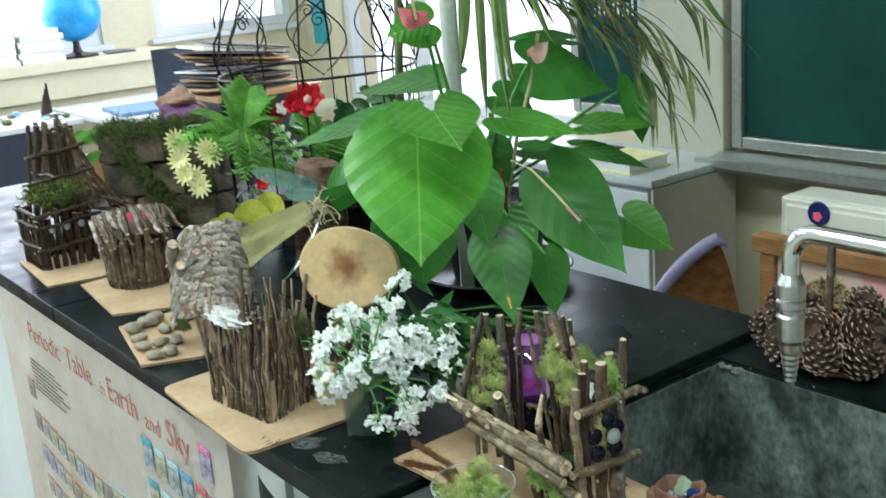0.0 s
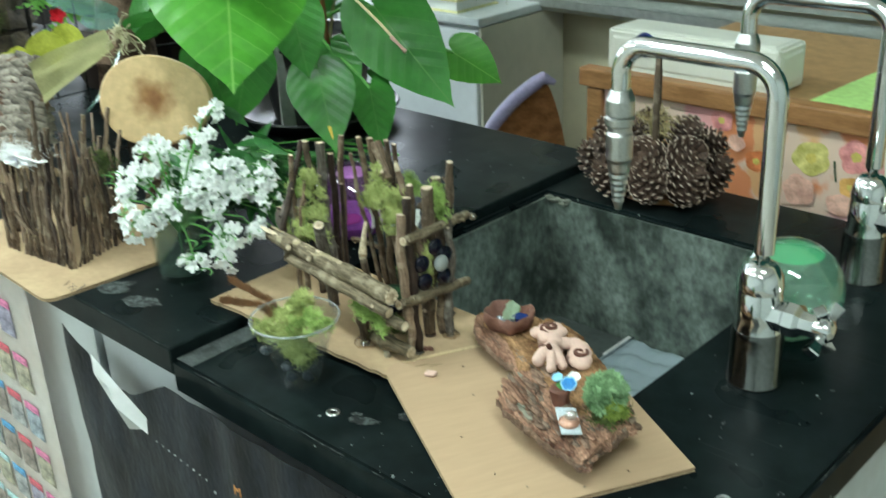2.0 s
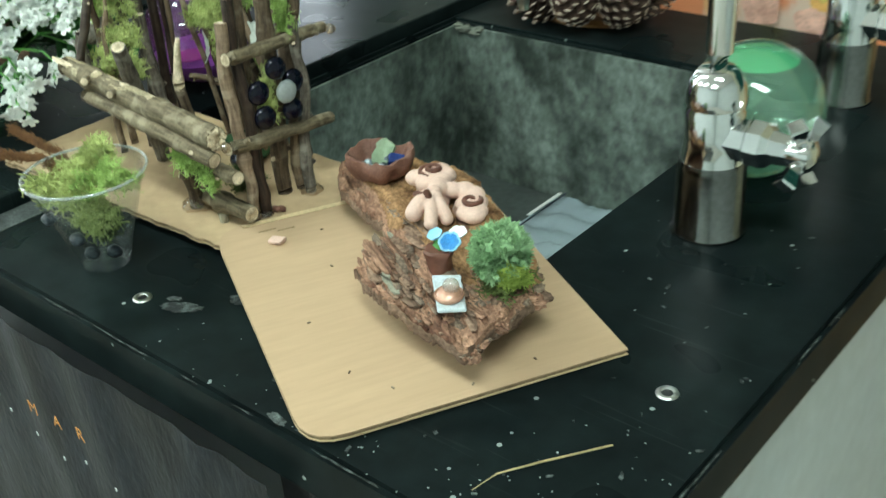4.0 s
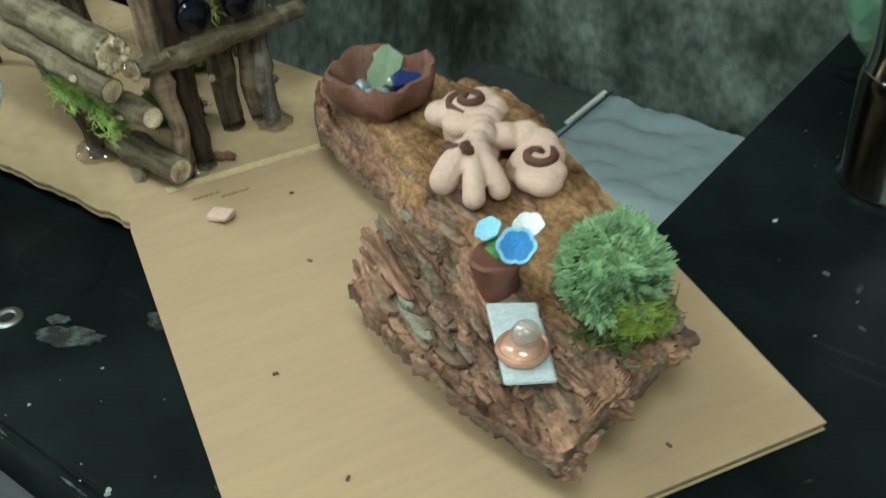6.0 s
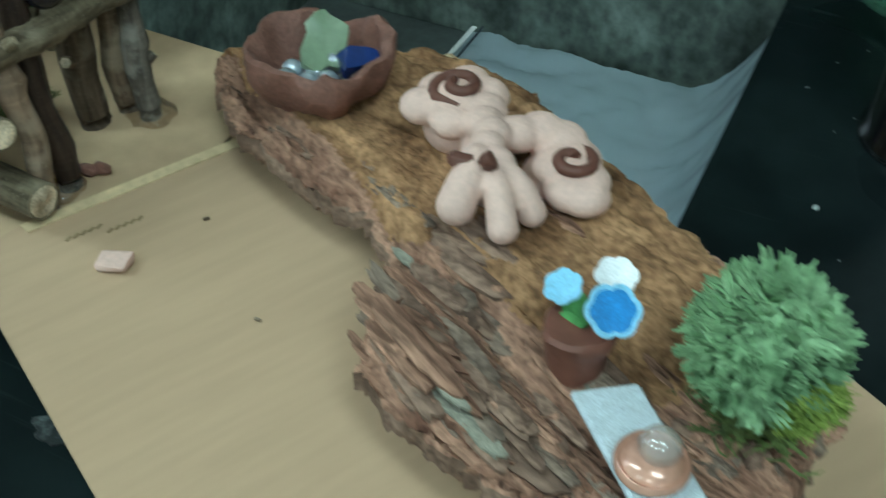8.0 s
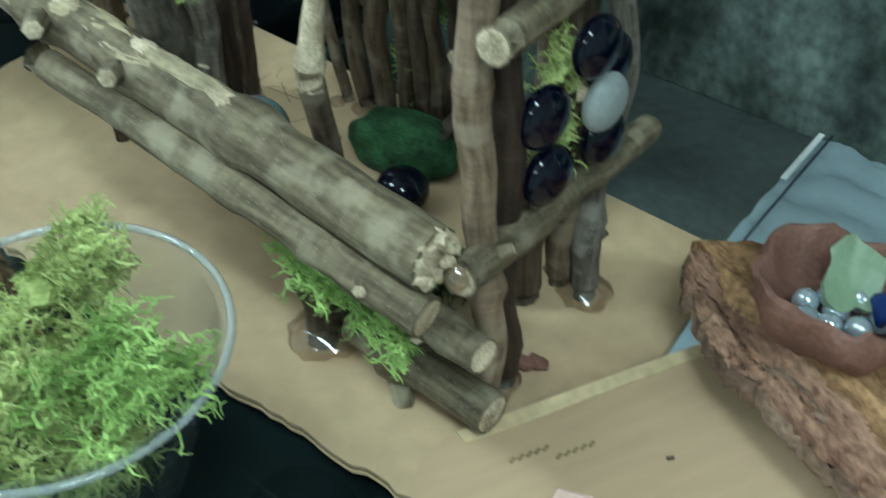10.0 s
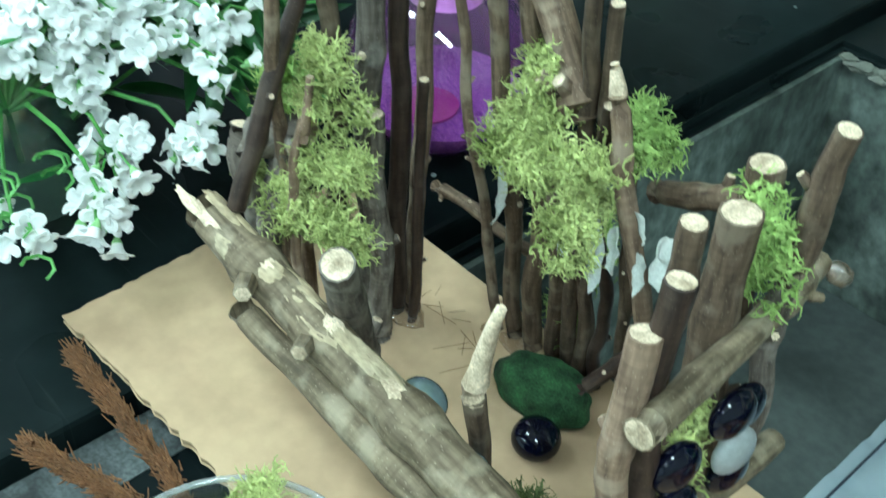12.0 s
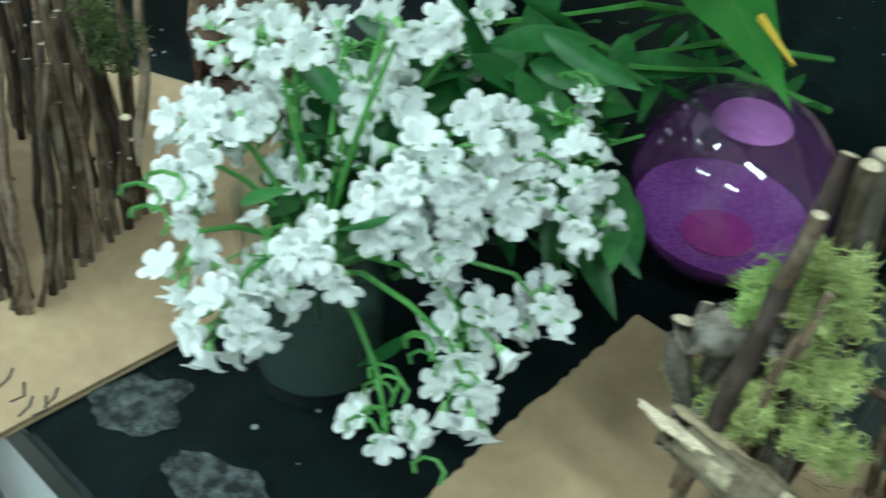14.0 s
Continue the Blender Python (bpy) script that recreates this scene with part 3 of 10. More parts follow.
IVY = mat("dark_plant_green", (0.015, 0.06, 0.02), 0.5, var=0.3, scale=30, bump=0.1, col2=(0.04, 0.13, 0.04), rnd=0.2)
YELLOW = mat("pale_yellow_petal", (0.80, 0.77, 0.42), 0.6, var=0.12, scale=60, bump=0.05)
RED = mat("red_petal", (0.50, 0.008, 0.02), 0.5, var=0.2, scale=60, bump=0.1)
PINK = mat("salmon_spathe", (0.80, 0.50, 0.44), 0.4, var=0.15, scale=50, bump=0.05)
ROSE = mat("rose_spathe", (0.55, 0.14, 0.15), 0.35, var=0.15, scale=50, bump=0.05)
SPADIX = mat("cream_spadix", (0.66, 0.55, 0.32), 0.6, var=0.1, scale=80, bump=0.2)
BROWNST = mat("brown_petiole", (0.20, 0.075, 0.025), 0.6, var=0.3, scale=40)
CLAYB = mat("brown_clay", (0.155, 0.06, 0.04), 0.55, var=0.15, scale=35, fine=0.1, bump=0.25)
CLAYR = mat("red_brown_clay", (0.185, 0.085, 0.062), 0.65, var=0.2, scale=70, fine=0.2, bump=0.7, depth=0.002)
CLAYP = mat("pink_clay", (0.64, 0.435, 0.365), 0.7, var=0.08, scale=60, fine=0.07, bump=0.55, depth=0.0015)
CLAYD = mat("dark_brown_clay", (0.12, 0.045, 0.03), 0.55, var=0.15, scale=40, bump=0.2)
BLUE = mat("blue_felt", (0.04, 0.22, 0.54), 0.9, var=0.15, scale=150, fine=0.2, bump=0.4, sheen=0.3)
LBLUE = mat("light_blue_felt", (0.26, 0.54, 0.74), 0.9, var=0.12, scale=150, fine=0.15, bump=0.4, sheen=0.3)
WHITEF = mat("white_felt", (0.80, 0.82, 0.84), 0.9, var=0.08, scale=150, fine=0.1, bump=0.4, sheen=0.3)
GREENF = mat("green_felt", (0.10, 0.28, 0.08), 0.9, var=0.2, scale=150, bump=0.4)
FOAM = mat("white_foam_sheet", (0.50, 0.56, 0.60), 0.6, var=0.1, scale=300, fine=0.3, bump=0.6, depth=0.001, sub=0.1)
COPPER = mat("copper_gem_dish", (0.50, 0.27, 0.19), 0.25, 0.2, var=0.15, scale=40, bump=0.05, coat=0.6)
PEARL = mat("clear_pearl_bead", (0.40, 0.45, 0.50), 0.05, 0.55, var=0.2, scale=60, bump=0, coat=1.0)
BLACKGEM = mat("navy_glass_gem", (0.0015, 0.002, 0.009), 0.08, var=0.3, scale=40, bump=0, spec=0.45)
GREYGEM = mat("frosted_glass_gem", (0.42, 0.45, 0.45), 0.35, var=0.1, scale=60, bump=0.05, trans=0.3)
SEAGLASS = mat("sage_sea_glass", (0.26, 0.35, 0.22), 0.35, var=0.12, scale=50, bump=0.1, trans=0.35)
BLUESTONE = mat("blue_glass_chip", (0.012, 0.03, 0.14), 0.15, var=0.3, scale=60, bump=0.05)
SILVERGEM = mat("silver_blue_gem", (0.32, 0.42, 0.45), 0.12, 0.6, var=0.2, scale=40, bump=0)
STONE = mat("river_pebble", (0.27, 0.23, 0.17), 0.6, var=0.2, scale=60, fine=0.15, bump=0.15, col2=(0.30, 0.26, 0.20), rnd=0.35)
ROCK = mat("brown_rock", (0.030, 0.024, 0.015), 0.85, var=0.35, scale=22, fine=0.3, bump=0.8, depth=0.004, col2=(0.095, 0.075, 0.045), rnd=0.4)
DARKPOT = mat("dark_brown_pot", (0.030, 0.018, 0.015), 0.5, var=0.2, scale=20)
BLACKP = mat("black_plastic", (0.012, 0.012, 0.013), 0.4, var=0.2, scale=40)
WIRE = mat("black_iron_wire", (0.012, 0.012, 0.013), 0.5, 0.3, var=0.2, scale=60)
PVC = mat("white_pvc_pole", (0.62, 0.64, 0.62), 0.4, var=0.05, scale=10, bump=0.04)
SLICE = mat("sapwood", (0.60, 0.40, 0.20), 0.7, var=0.07, scale=14, fine=0.1, bump=0.15, col2=(0.70, 0.50, 0.27))
FLUFF = mat("white_cotton_fluff", (0.80, 0.80, 0.80), 0.95, var=0.08, scale=100, bump=0.4, sub=0.2)
TULLE = mat("olive_tulle", (0.34, 0.33, 0.16), 0.7, var=0.15, scale=40, fine=0.1, bump=0.3, trans=0.35, ior=1.05)
FROND = mat("dry_palm_green", (0.070, 0.105, 0.04), 0.55, var=0.3, scale=20, bump=0.15, col2=(0.17, 0.18, 0.07), rnd=0.3)
STRAP = mat("strap_leaf_green", (0.09, 0.17, 0.04), 0.5, var=0.2, scale=20, bump=0.15, col2=(0.17, 0.26, 0.08))
LIME = mat("chartreuse_round_leaf", (0.42, 0.46, 0.04), 0.5, var=0.15, scale=30, bump=0.1, col2=(0.58, 0.60, 0.10))
WOODO = mat("orange_brown_wood", (0.25, 0.115, 0.04), 0.45, var=0.2, scale=10, fine=0.15, bump=0.1, stretch=(1, 6, 6), col2=(0.34, 0.17, 0.07))
WOODL = mat("tan_wood", (0.40, 0.24, 0.11), 0.5, var=0.15, scale=8, fine=0.1, bump=0.08, stretch=(6, 6, 1))
CASEW = mat("ivory_plastic", (0.66, 0.66, 0.59), 0.4, var=0.015, scale=8, fine=0.015, bump=0.0)
PURPCH = mat("purple_grey_chair", (0.30, 0.27, 0.42), 0.4, var=0.1, scale=12, bump=0.05)
PAPER = mat("poster_paper", (0.82, 0.71, 0.63), 0.4, var=0.06, scale=7, fine=0.04, bump=0.1, col2=(0.86, 0.82, 0.78))
WPAPER = mat("white_paper", (0.78, 0.79, 0.78), 0.6, var=0.04, scale=10, fine=0.03, bump=0.05)
TITLE = mat("red_brown_print", (0.46, 0.13, 0.09), 0.5, bump=0)
NIGHT = mat("dark_glossy_poster", (0.004, 0.006, 0.010), 0.32, var=0.5, scale=9, fine=0.35, bump=0.3, depth=0.006, col2=(0.024, 0.030, 0.042), stretch=(2.2, 3, 0.9), spec=0.35)
ORANGE = mat("orange_print", (0.62, 0.25, 0.05), 0.5, bump=0)
GLOBE = mat("globe_ocean_blue", (0.015, 0.28, 0.66), 0.35, var=0.12, scale=7, bump=0.02, col2=(0.03, 0.34, 0.70))
TEAL = mat("teal_trim", (0.03, 0.32, 0.36), 0.5)
GREENPAPER = mat("light_green_paper", (0.42, 0.66, 0.22), 0.7, var=0.05, scale=10)
SCREEN = mat("dark_screen", (0.03, 0.04, 0.06), 0.35, var=0.1, scale=5, bump=0)
PINKBOWL = mat("red_pink_jelly", (0.52, 0.05, 0.10), 0.3, var=0.2, scale=40)
SKYGLOW = mat("bright_overcast", (0.90, 0.95, 1.0), 1.0, bump=0, var=0, fine=0, emit=0.95)
LAMPON = mat("lit_diffuser", (0.97, 1.0, 0.95), 0.6, bump=0, var=0, fine=0, emit=6.0)
IRID = clear("iridescent_film", (0.42, 0.66, 0.58), 0.10, 2.4, 0.30, (0.16, 0.42, 0.36))
CONE = mat("pine_cone_scale", (0.040, 0.021, 0.015), 0.7, var=0.3, scale=60, fine=0.25, bump=0.4, col2=(0.10, 0.06, 0.042))
CONETIP = mat("pine_cone_scale_tip", (0.22, 0.165, 0.125), 0.7, var=0.3, scale=90, fine=0.3, bump=0.4, col2=(0.46, 0.37, 0.30))
STRAW = mat("dry_straw", (0.40, 0.32, 0.16), 0.8, var=0.2, scale=60)
GLUE = clear("hot_glue", (0.80, 0.72, 0.62), 0.05, 2.1, 0.16, (0.46, 0.38, 0.30))
REEDB = mat("brown_dry_seedhead", (0.20, 0.095, 0.04), 0.9, var=0.3, scale=120, fine=0.3, bump=0.5)
WETMOSS = mat("dark_wet_pebbles", (0.03, 0.04, 0.05), 0.4, var=0.4, scale=90)


def leaf_mat(name, c1, c2, vein, rough=0.3, veins=6.0):
    """Glossy leaf: lighter veins that run out from the midrib, by the blade's own coordinates."""
    m = mat(name, c1, rough, var=0.15, scale=9, fine=0.06, bump=0.05, col2=c2, sub=0.0, rnd=0.12)
    nt = m.node_tree
    n, l = nt.nodes, nt.links
    b = n["Principled BSDF"]
    src = b.inputs["Base Color"].links[0].from_socket
    uv = n.new("ShaderNodeUVMap")
    sep = n.new("ShaderNodeSeparateXYZ")
    l.new(uv.outputs[0], sep.inputs[0])

    def op(kind, a, c):
        q = n.new("ShaderNodeMath")
        q.operation = kind
        for i, v in enumerate((a, c)):
            if isinstance(v, (int, float)):
                q.inputs[i].default_value = v
            else:
                l.new(v, q.inputs[i])
        return q.outputs[0]

    ac = op("ABSOLUTE", op("SUBTRACT", sep.outputs[1], 0.5), 0.0)
    ph = op("MULTIPLY", op("SUBTRACT", sep.outputs[0], op("MULTIPLY", ac, 0.75)), veins)
    tri = op("ABSOLUTE", op("SUBTRACT", op("FRACT", ph, 0.0), 0.5), 0.0)
    v1 = op("MULTIPLY", op("LESS_THAN", tri, 0.03), 0.5)
    v2 = op("LESS_THAN", ac, 0.008)
    v = op("MAXIMUM", v1, v2)
    mx = n.new("ShaderNodeMixRGB")
    mx.inputs[2].default_value = (*vein, 1)
    l.new(op("MULTIPLY", v, 0.7), mx.inputs[0])
    l.new(src, mx.inputs[1])
    l.new(mx.outputs[0], b.inputs["Base Color"])
    bp = n.new("ShaderNodeBump")
    bp.inputs["Strength"].default_value, bp.inputs["Distance"].default_value = 0.42, 0.004
    l.new(tri, bp.inputs["Height"])
    l.new(bp.outputs[0], b.inputs["Normal"])
    tr = n.new("ShaderNodeBsdfTranslucent")
    l.new(mx.outputs[0], tr.inputs[0])
    ms = n.new("ShaderNodeMixShader")
    ms.inputs[0].default_value = 0.3
    out = n["Material Output"]
    l.new(b.outputs[0], ms.inputs[1])
    l.new(tr.outputs[0], ms.inputs[2])
    l.new(ms.outputs[0], out.inputs[0])
    return m


LEAF = leaf_mat("anthurium_leaf", (0.046, 0.215, 0.018), (0.086, 0.315, 0.032), (0.22, 0.48, 0.10))
LEAFD = leaf_mat("dark_anthurium_leaf", (0.032, 0.155, 0.024), (0.060, 0.245, 0.040), (0.10, 0.26, 0.06))

# ---- room ----
XW, XE, YS, YN, H = -5.8, 3.2, -4.2, 1.5, 3.0


def setting(name, bm, m, label, category):
    return solo(name, bm, m, label, category, kind="structure")


bm = bmesh.new()
boxr(bm, (XW - 0.3, YS - 0.2, -0.1), (XE + 0.2, 3.7, 0.0))
setting("floor", bm, FLOOR, "worn grey-beige classroom floor", "floor")
bm = bmesh.new()
boxr(bm, (XW - 0.3, YS - 0.2, H), (XE + 0.2, 3.7, H + 0.1))
setting("ceiling", bm, CEIL, "white acoustic tile ceiling", "ceiling")
# east and south walls are out of view, added to shape bounced light
bm = bmesh.new()
boxr(bm, (XE, YS, 0), (XE + 0.2, YN, H))
setting("wall_east", bm, PALEWALL, "unseen pale grey wall that keeps reflections neutral", "wall")
bm = bmesh.new()
boxr(bm, (XW, YS - 0.2, 0), (XE, YS, H))
setting("wall_south", bm, PALEWALL, "unseen pale grey wall that keeps reflections neutral", "wall")

# board wall, the deeper bay beyond it with its own window, and the west wall with two openings
YB = 3.4
NX0, NX1, NZ0, NZ1 = -5.3, -1.4, 0.50, 2.6
bm = bmesh.new()
boxr(bm, (-1.16, YN, 0), (XE, YN + 0.25, H))
setting("wall_north", bm, CREAM, "cream painted wall behind the chalkboard", "wall")
bm = bmesh.new()
boxr(bm, (-1.16, YN + 0.25, 0), (-0.96, YB, H))
setting("wall_return", bm, CREAM, "cream painted return wall beside the bay", "wall")
bm = bmesh.new()
boxr(bm, (NX1, YB, 0), (-0.96, YB + 0.25, H))
boxr(bm, (XW, YB, 0), (NX0, YB + 0.25, H))
boxr(bm, (NX0, YB, 0), (NX1, YB + 0.25, NZ0))
boxr(bm, (NX0, YB, NZ1), (NX1, YB + 0.25, H))
setting("wall_bay", bm, CREAM, "cream painted wall round the bay window", "wall")
WY0, WY1, WZ0, WZ1 = -1.6, 1.92, 1.06, 2.6
VY0, VY1 = 2.28, 3.3
bm = bmesh.new()
boxr(bm, (XW - 0.25, YS, 0), (XW, WY0, H))
boxr(bm, (XW - 0.25, WY1, 0), (XW, VY0, H))
boxr(bm, (XW - 0.25, VY1, 0), (XW, YB, H))
boxr(bm, (XW - 0.25, WY0, 0), (XW, WY1, WZ0))
boxr(bm, (XW - 0.25, VY0, 0), (XW, VY1, WZ0))
boxr(bm, (XW - 0.25, WY0, WZ1), (XW, WY1, H))
boxr(bm, (XW - 0.25, VY0, WZ1), (XW, VY1, H))
setting("wall_west", bm, CREAM, "cream painted wall below the windows", "wall")


def window(name, axis, a0, a1, z0, z1, at, bays):
    """A painted timber window with bars, sill and panes, in an opening."""
    w = thing(name, (at, (a0 + a1) / 2, z0) if axis == "y" else ((a0 + a1) / 2, at, z0), "bright white-framed classroom window, daylight outside", "window", kind="structure")

    def bar(nm, u0, u1, v0, v1, t0, t1, m):
        b = bmesh.new()
        if axis == "y":
            boxr(b, (at + t0, u0, v0), (at + t1, u1, v1), 0.004)
        else:
            boxr(b, (u0, at + t0, v0), (u1, at + t1, v1), 0.004)
        return part(nm, b, m, w)

    s = -1 if axis == "y" else 1
    bar("window_frame", a0, a1, z1 - 0.06, z1, s * 0.02, s * 0.10, WHITEP)
    bar("window_frame", a0, a1, z0, z0 + 0.06, s * 0.02, s * 0.10, WHITEP)
    for i in range(bays + 1):
        x = lerp(a0 + 0.03, a1 - 0.03, i / bays)
        bar("window_frame", x - 0.03, x + 0.03, z0 + 0.06, z1 - 0.06, s * 0.02, s * 0.10, WHITEP)
    zm = lerp(z0, z1, 0.5)
    bar("window_bar", a0 + 0.06, a1 - 0.06, zm - 0.02, zm + 0.02, s * 0.03, s * 0.09, WHITEP)
    bar("window_sill", a0 - 0.05, a1 + 0.05, z0 - 0.035, z0 - 0.003, s * 0.10, -s * 0.05, WHITEP)
    return w


window("window_1", "y", WY0, WY1, WZ0, WZ1, XW, 3)
window("window_2", "x", NX0, NX1, NZ0, NZ1, YB, 5)
window("window_3", "y", VY0, VY1, WZ0, WZ1, XW, 1)
# plain bright sky outside
bm = bmesh.new()
boxr(bm, (XW - 1.6, YS, -1), (XW - 1.5, YB + 2, 5))
boxr(bm, (XW - 1.5, YB + 1.5, -1), (XE, YB + 1.6, 5))
solo("backdrop", bm, SKYGLOW, "bright overcast sky outside the windows", "sky", kind="structure")

# teal door trim and pale post beside the far corner
bm = bmesh.new()
boxr(bm, (-5.66, YB - 0.02, 0.9), (-5.50, YB - 0.002, 2.6), 0.003)
setting("trim_teal", bm, TEAL, "teal painted trim strip on the window", "trim")

# heater ledge under the west window
led = thing("window_ledge", (XW + 0.2, 0.2, 0), "long cream window ledge over a heater cover", "ledge", kind="structure")
bm = bmesh.new()
boxr(bm, (XW + 0.003, -1.7, 0.96), (XW + 0.42, 2.2, 1.02), 0.01)
part("ledge_top", bm, CREAM, led)
bm = bmesh.new()
boxr(bm, (XW + 0.003, -1.7, 0.80), (XW + 0.37, 2.2, 0.957), 0.006)
boxr(bm, (XW + 0.003, -1.7, 0.0), (XW + 0.33, 2.2, 0.797), 0.006)
part("heater_cover", bm, CREAM, led)

# pilaster between the boards
bm = bmesh.new()
boxr(bm, (-0.86, YN - 0.05, 0), (-0.63, YN - 0.002, H), 0.006)
setting("pilaster", bm, BEIGE, "grey-beige painted pilaster between two chalkboards", "pilaster")


def chalkboard(name, x0, x1, z0, label):
    t = thing(name, ((x0 + x1) / 2, YN, z0), label, "chalkboard")
    b = bmesh.new()
    boxr(b, (x0, YN - 0.025, z0), (x1, YN - 0.003, z0 + 1.2))
    part("writing_surface", b, BOARD, t)
    for a, c in (((x0 - 0.03, z0 - 0.03), (x0 - 0.002, z0 + 1.23)), ((x1 + 0.002, z0 - 0.03), (x1 + 0.03, z0 + 1.23))):
        b = bmesh.new()
        boxr(b, (a[0], YN - 0.04, a[1]), (c[0], YN - 0.003, c[1]), 0.004)
        part("frame", b, ALU, t)
    b = bmesh.new()
    boxr(b, (x0, YN - 0.04, z0 - 0.03), (x1, YN - 0.003, z0 - 0.002), 0.004)
    part("frame", b, ALU, t)
    return t


cb = chalkboard("chalkboard", -0.585, 2.2, 1.012, "large dark green chalkboard with a grey chalk tray")
bm = bmesh.new()
prof = [(0.0, 0.0), (-0.085, 0.0), (-0.10, 0.012), (-0.10, 0.03), (-0.085, 0.03), (-0.07, 0.016), (0.0, 0.03)]
vs = [[bm.verts.new((x, YN - 0.041 + y, 0.945 + z)) for y, z in prof] for x in (-0.64, 2.25)]
bm.faces.new(vs[0][::-1]), bm.faces.new(vs[1])
for i in range(len(prof)):
    j = (i + 1) % len(prof)
    bm.faces.new((vs[0][i], vs[0][j], vs[1][j], vs[1][i]))
bmesh.ops.recalc_face_normals(bm, faces=bm.faces)
part("chalk_tray", bm, ALU, cb, "grey metal chalk tray")
cb2 = chalkboard("chalkboard", -1.10, -0.895, 1.06, "narrow green chalkboard with faint chalk writing")
for i in range(9):
    bm = bmesh.new()
    boxr(bm, (-1.05 + i * 0.016, YN - 0.028, 1.28), (-1.045 + i * 0.016, YN - 0.0255, 1.30 + 0.012 * (i % 3)))
    part("chalk_mark", bm, WPAPER, cb2)
bm = bmesh.new()
boxr(bm, (-0.885, YN - 0.03, 0.2), (-0.872, YN - 0.012, 2.9), 0.003)
setting("conduit", bm, GREYP, "thin grey conduit on the wall", "conduit")

# ceiling lights
for lx, ly in TUBES:
    t = thing("ceiling_light", (lx, ly, 2.9), "lit fluorescent ceiling light in a white housing", "ceiling light", "ceiling lights")
    bm = bmesh.new()
    boxr(bm, (lx - 0.62, ly - 0.15, 2.93), (lx + 0.62, ly + 0.15, 2.999), 0.01)
    part("housing", bm, WHITEP, t)
    for k in (-0.06, 0.06):
        bm = bmesh.new()
        tube(bm, [(lx - 0.58, ly + k, 2.905), (lx + 0.58, ly + k, 2.905)], 0.016, 10)
        part("lamp_tube", bm, LAMPON, t, "glowing fluorescent tube", smooth=True)

# white cupboard by the north wall
cab = thing("cupboard", (-0.95, 1.3, 0), "white painted cupboard with blank doors beside the pilaster", "cupboard")
CX0, CX1, CY0, CZ = -1.5, -0.60, 1.16, 0.965
bm = bmesh.new()
boxr(bm, (CX0, CY0 + 0.02, 0), (CX1, YN - 0.052, CZ - 0.02), 0.004)
part("body", bm, WHITEP, cab)
bm = bmesh.new()
boxr(bm, (CX1 + 0.0005, CY0 + 0.002, 0), (CX1 + 0.008, YN - 0.053, CZ - 0.021), 0.002)
part("side_panel", bm, BEIGE, cab, "grey-beige end panel")
bm = bmesh.new()
boxr(bm, (CX0 - 0.01, CY0 - 0.005, CZ - 0.018), (CX1 + 0.01, YN - 0.052, CZ), 0.004)
part("top", bm, GREYP, cab)
for k in range(2):
    bm = bmesh.new()
    a = lerp(CX0, CX1, k / 2) + 0.006
    boxr(bm, (a, CY0, 0.06), (a + 0.438, CY0 + 0.018, CZ - 0.03), 0.004)
    part("door", bm, WHITEP, cab)
for k, (m, lab) in enumerate(((BLACKP, "black-covered book lying on the cupboard"), (YELLOW, "yellow-covered book lying on the cupboard"))):
    b = thing("book", (-0.86 + 0.14 * k, 1.22, CZ), lab, "book", "books on the cupboard")
    bm = bmesh.new()
    boxr(bm, (-0.93 + 0.14 * k, 1.175, CZ + 0.004), (-0.81 + 0.14 * k, 1.30, CZ + 0.024), 0.001)
    part("page_block", bm, WPAPER, b)
    bm = bmesh.new()
    boxr(bm, (-0.935 + 0.14 * k, 1.17, CZ + 0.0245), (-0.805 + 0.14 * k, 1.305, CZ + 0.028))
    boxr(bm, (-0.935 + 0.14 * k, 1.17, CZ + 0.0002), (-0.805 + 0.14 * k, 1.305, CZ + 0.0036))
    part("cover", bm, m, b)

# purple shell chair behind the bench, seen from its side
ch = thing("school_chair", (-0.45, 1.15, 0), "purple-grey moulded plastic school chair with brown back", "chair")
bm = bmesh.new()
cols = []
for i in range(13):
    u = i / 12
    a = Vector((-0.4827, 1.0200, 0.7394)).lerp(Vector((-0.3762, 1.1000, 0.8799)), u)
    row = []
    for k in range(9):
        v = k / 8
        p = a + Vector((0.03 * v, 0.05 * v, -0.06 * v - 0.16 * v * v))
        p.z += 0.018 * math.sin(u * 3.14) - 0.03 * (1 - u) * v
        row.append(bm.verts.new(p))
    cols.append(row)
for a, b in zip(cols, cols[1:]):
    for k in range(8):
        bm.faces.new((a[k], a[k + 1], b[k + 1], b[k]))
bmesh.ops.solidify(bm, geom=bm.faces, thickness=0.008)
# wood brown here also carries the shadow on this side of the shell
part("backrest", bm, WOODO, ch, "brown inside of the shell, shade put into the colour", smooth=True)
bm = bmesh.new()
e0, e1 = Vector((-0.4825, 1.0200, 0.7456)), Vector((-0.3789, 1.1000, 0.8841))
tube(bm, [e0.lerp(e1, k / 10) + Vector((0, 0, 0.016 * math.sin(k / 10 * 3.14))) for k in range(11)] + [e1 + Vector((0.012, 0.02, -0.012))], [0.010, 0.012, 0.013, 0.014, 0.014, 0.014, 0.014, 0.014, 0.014, 0.014, 0.013, 0.006], 12)
part("rolled_rim", bm, PURPCH, ch, "purple-grey rolled rim", smooth=True)
bm = bmesh.new()
boxr(bm, (-0.72, 1.0, 0.43), (-0.38, 1.38, 0.445), 0.006)
part("seat", bm, PURPCH, ch)
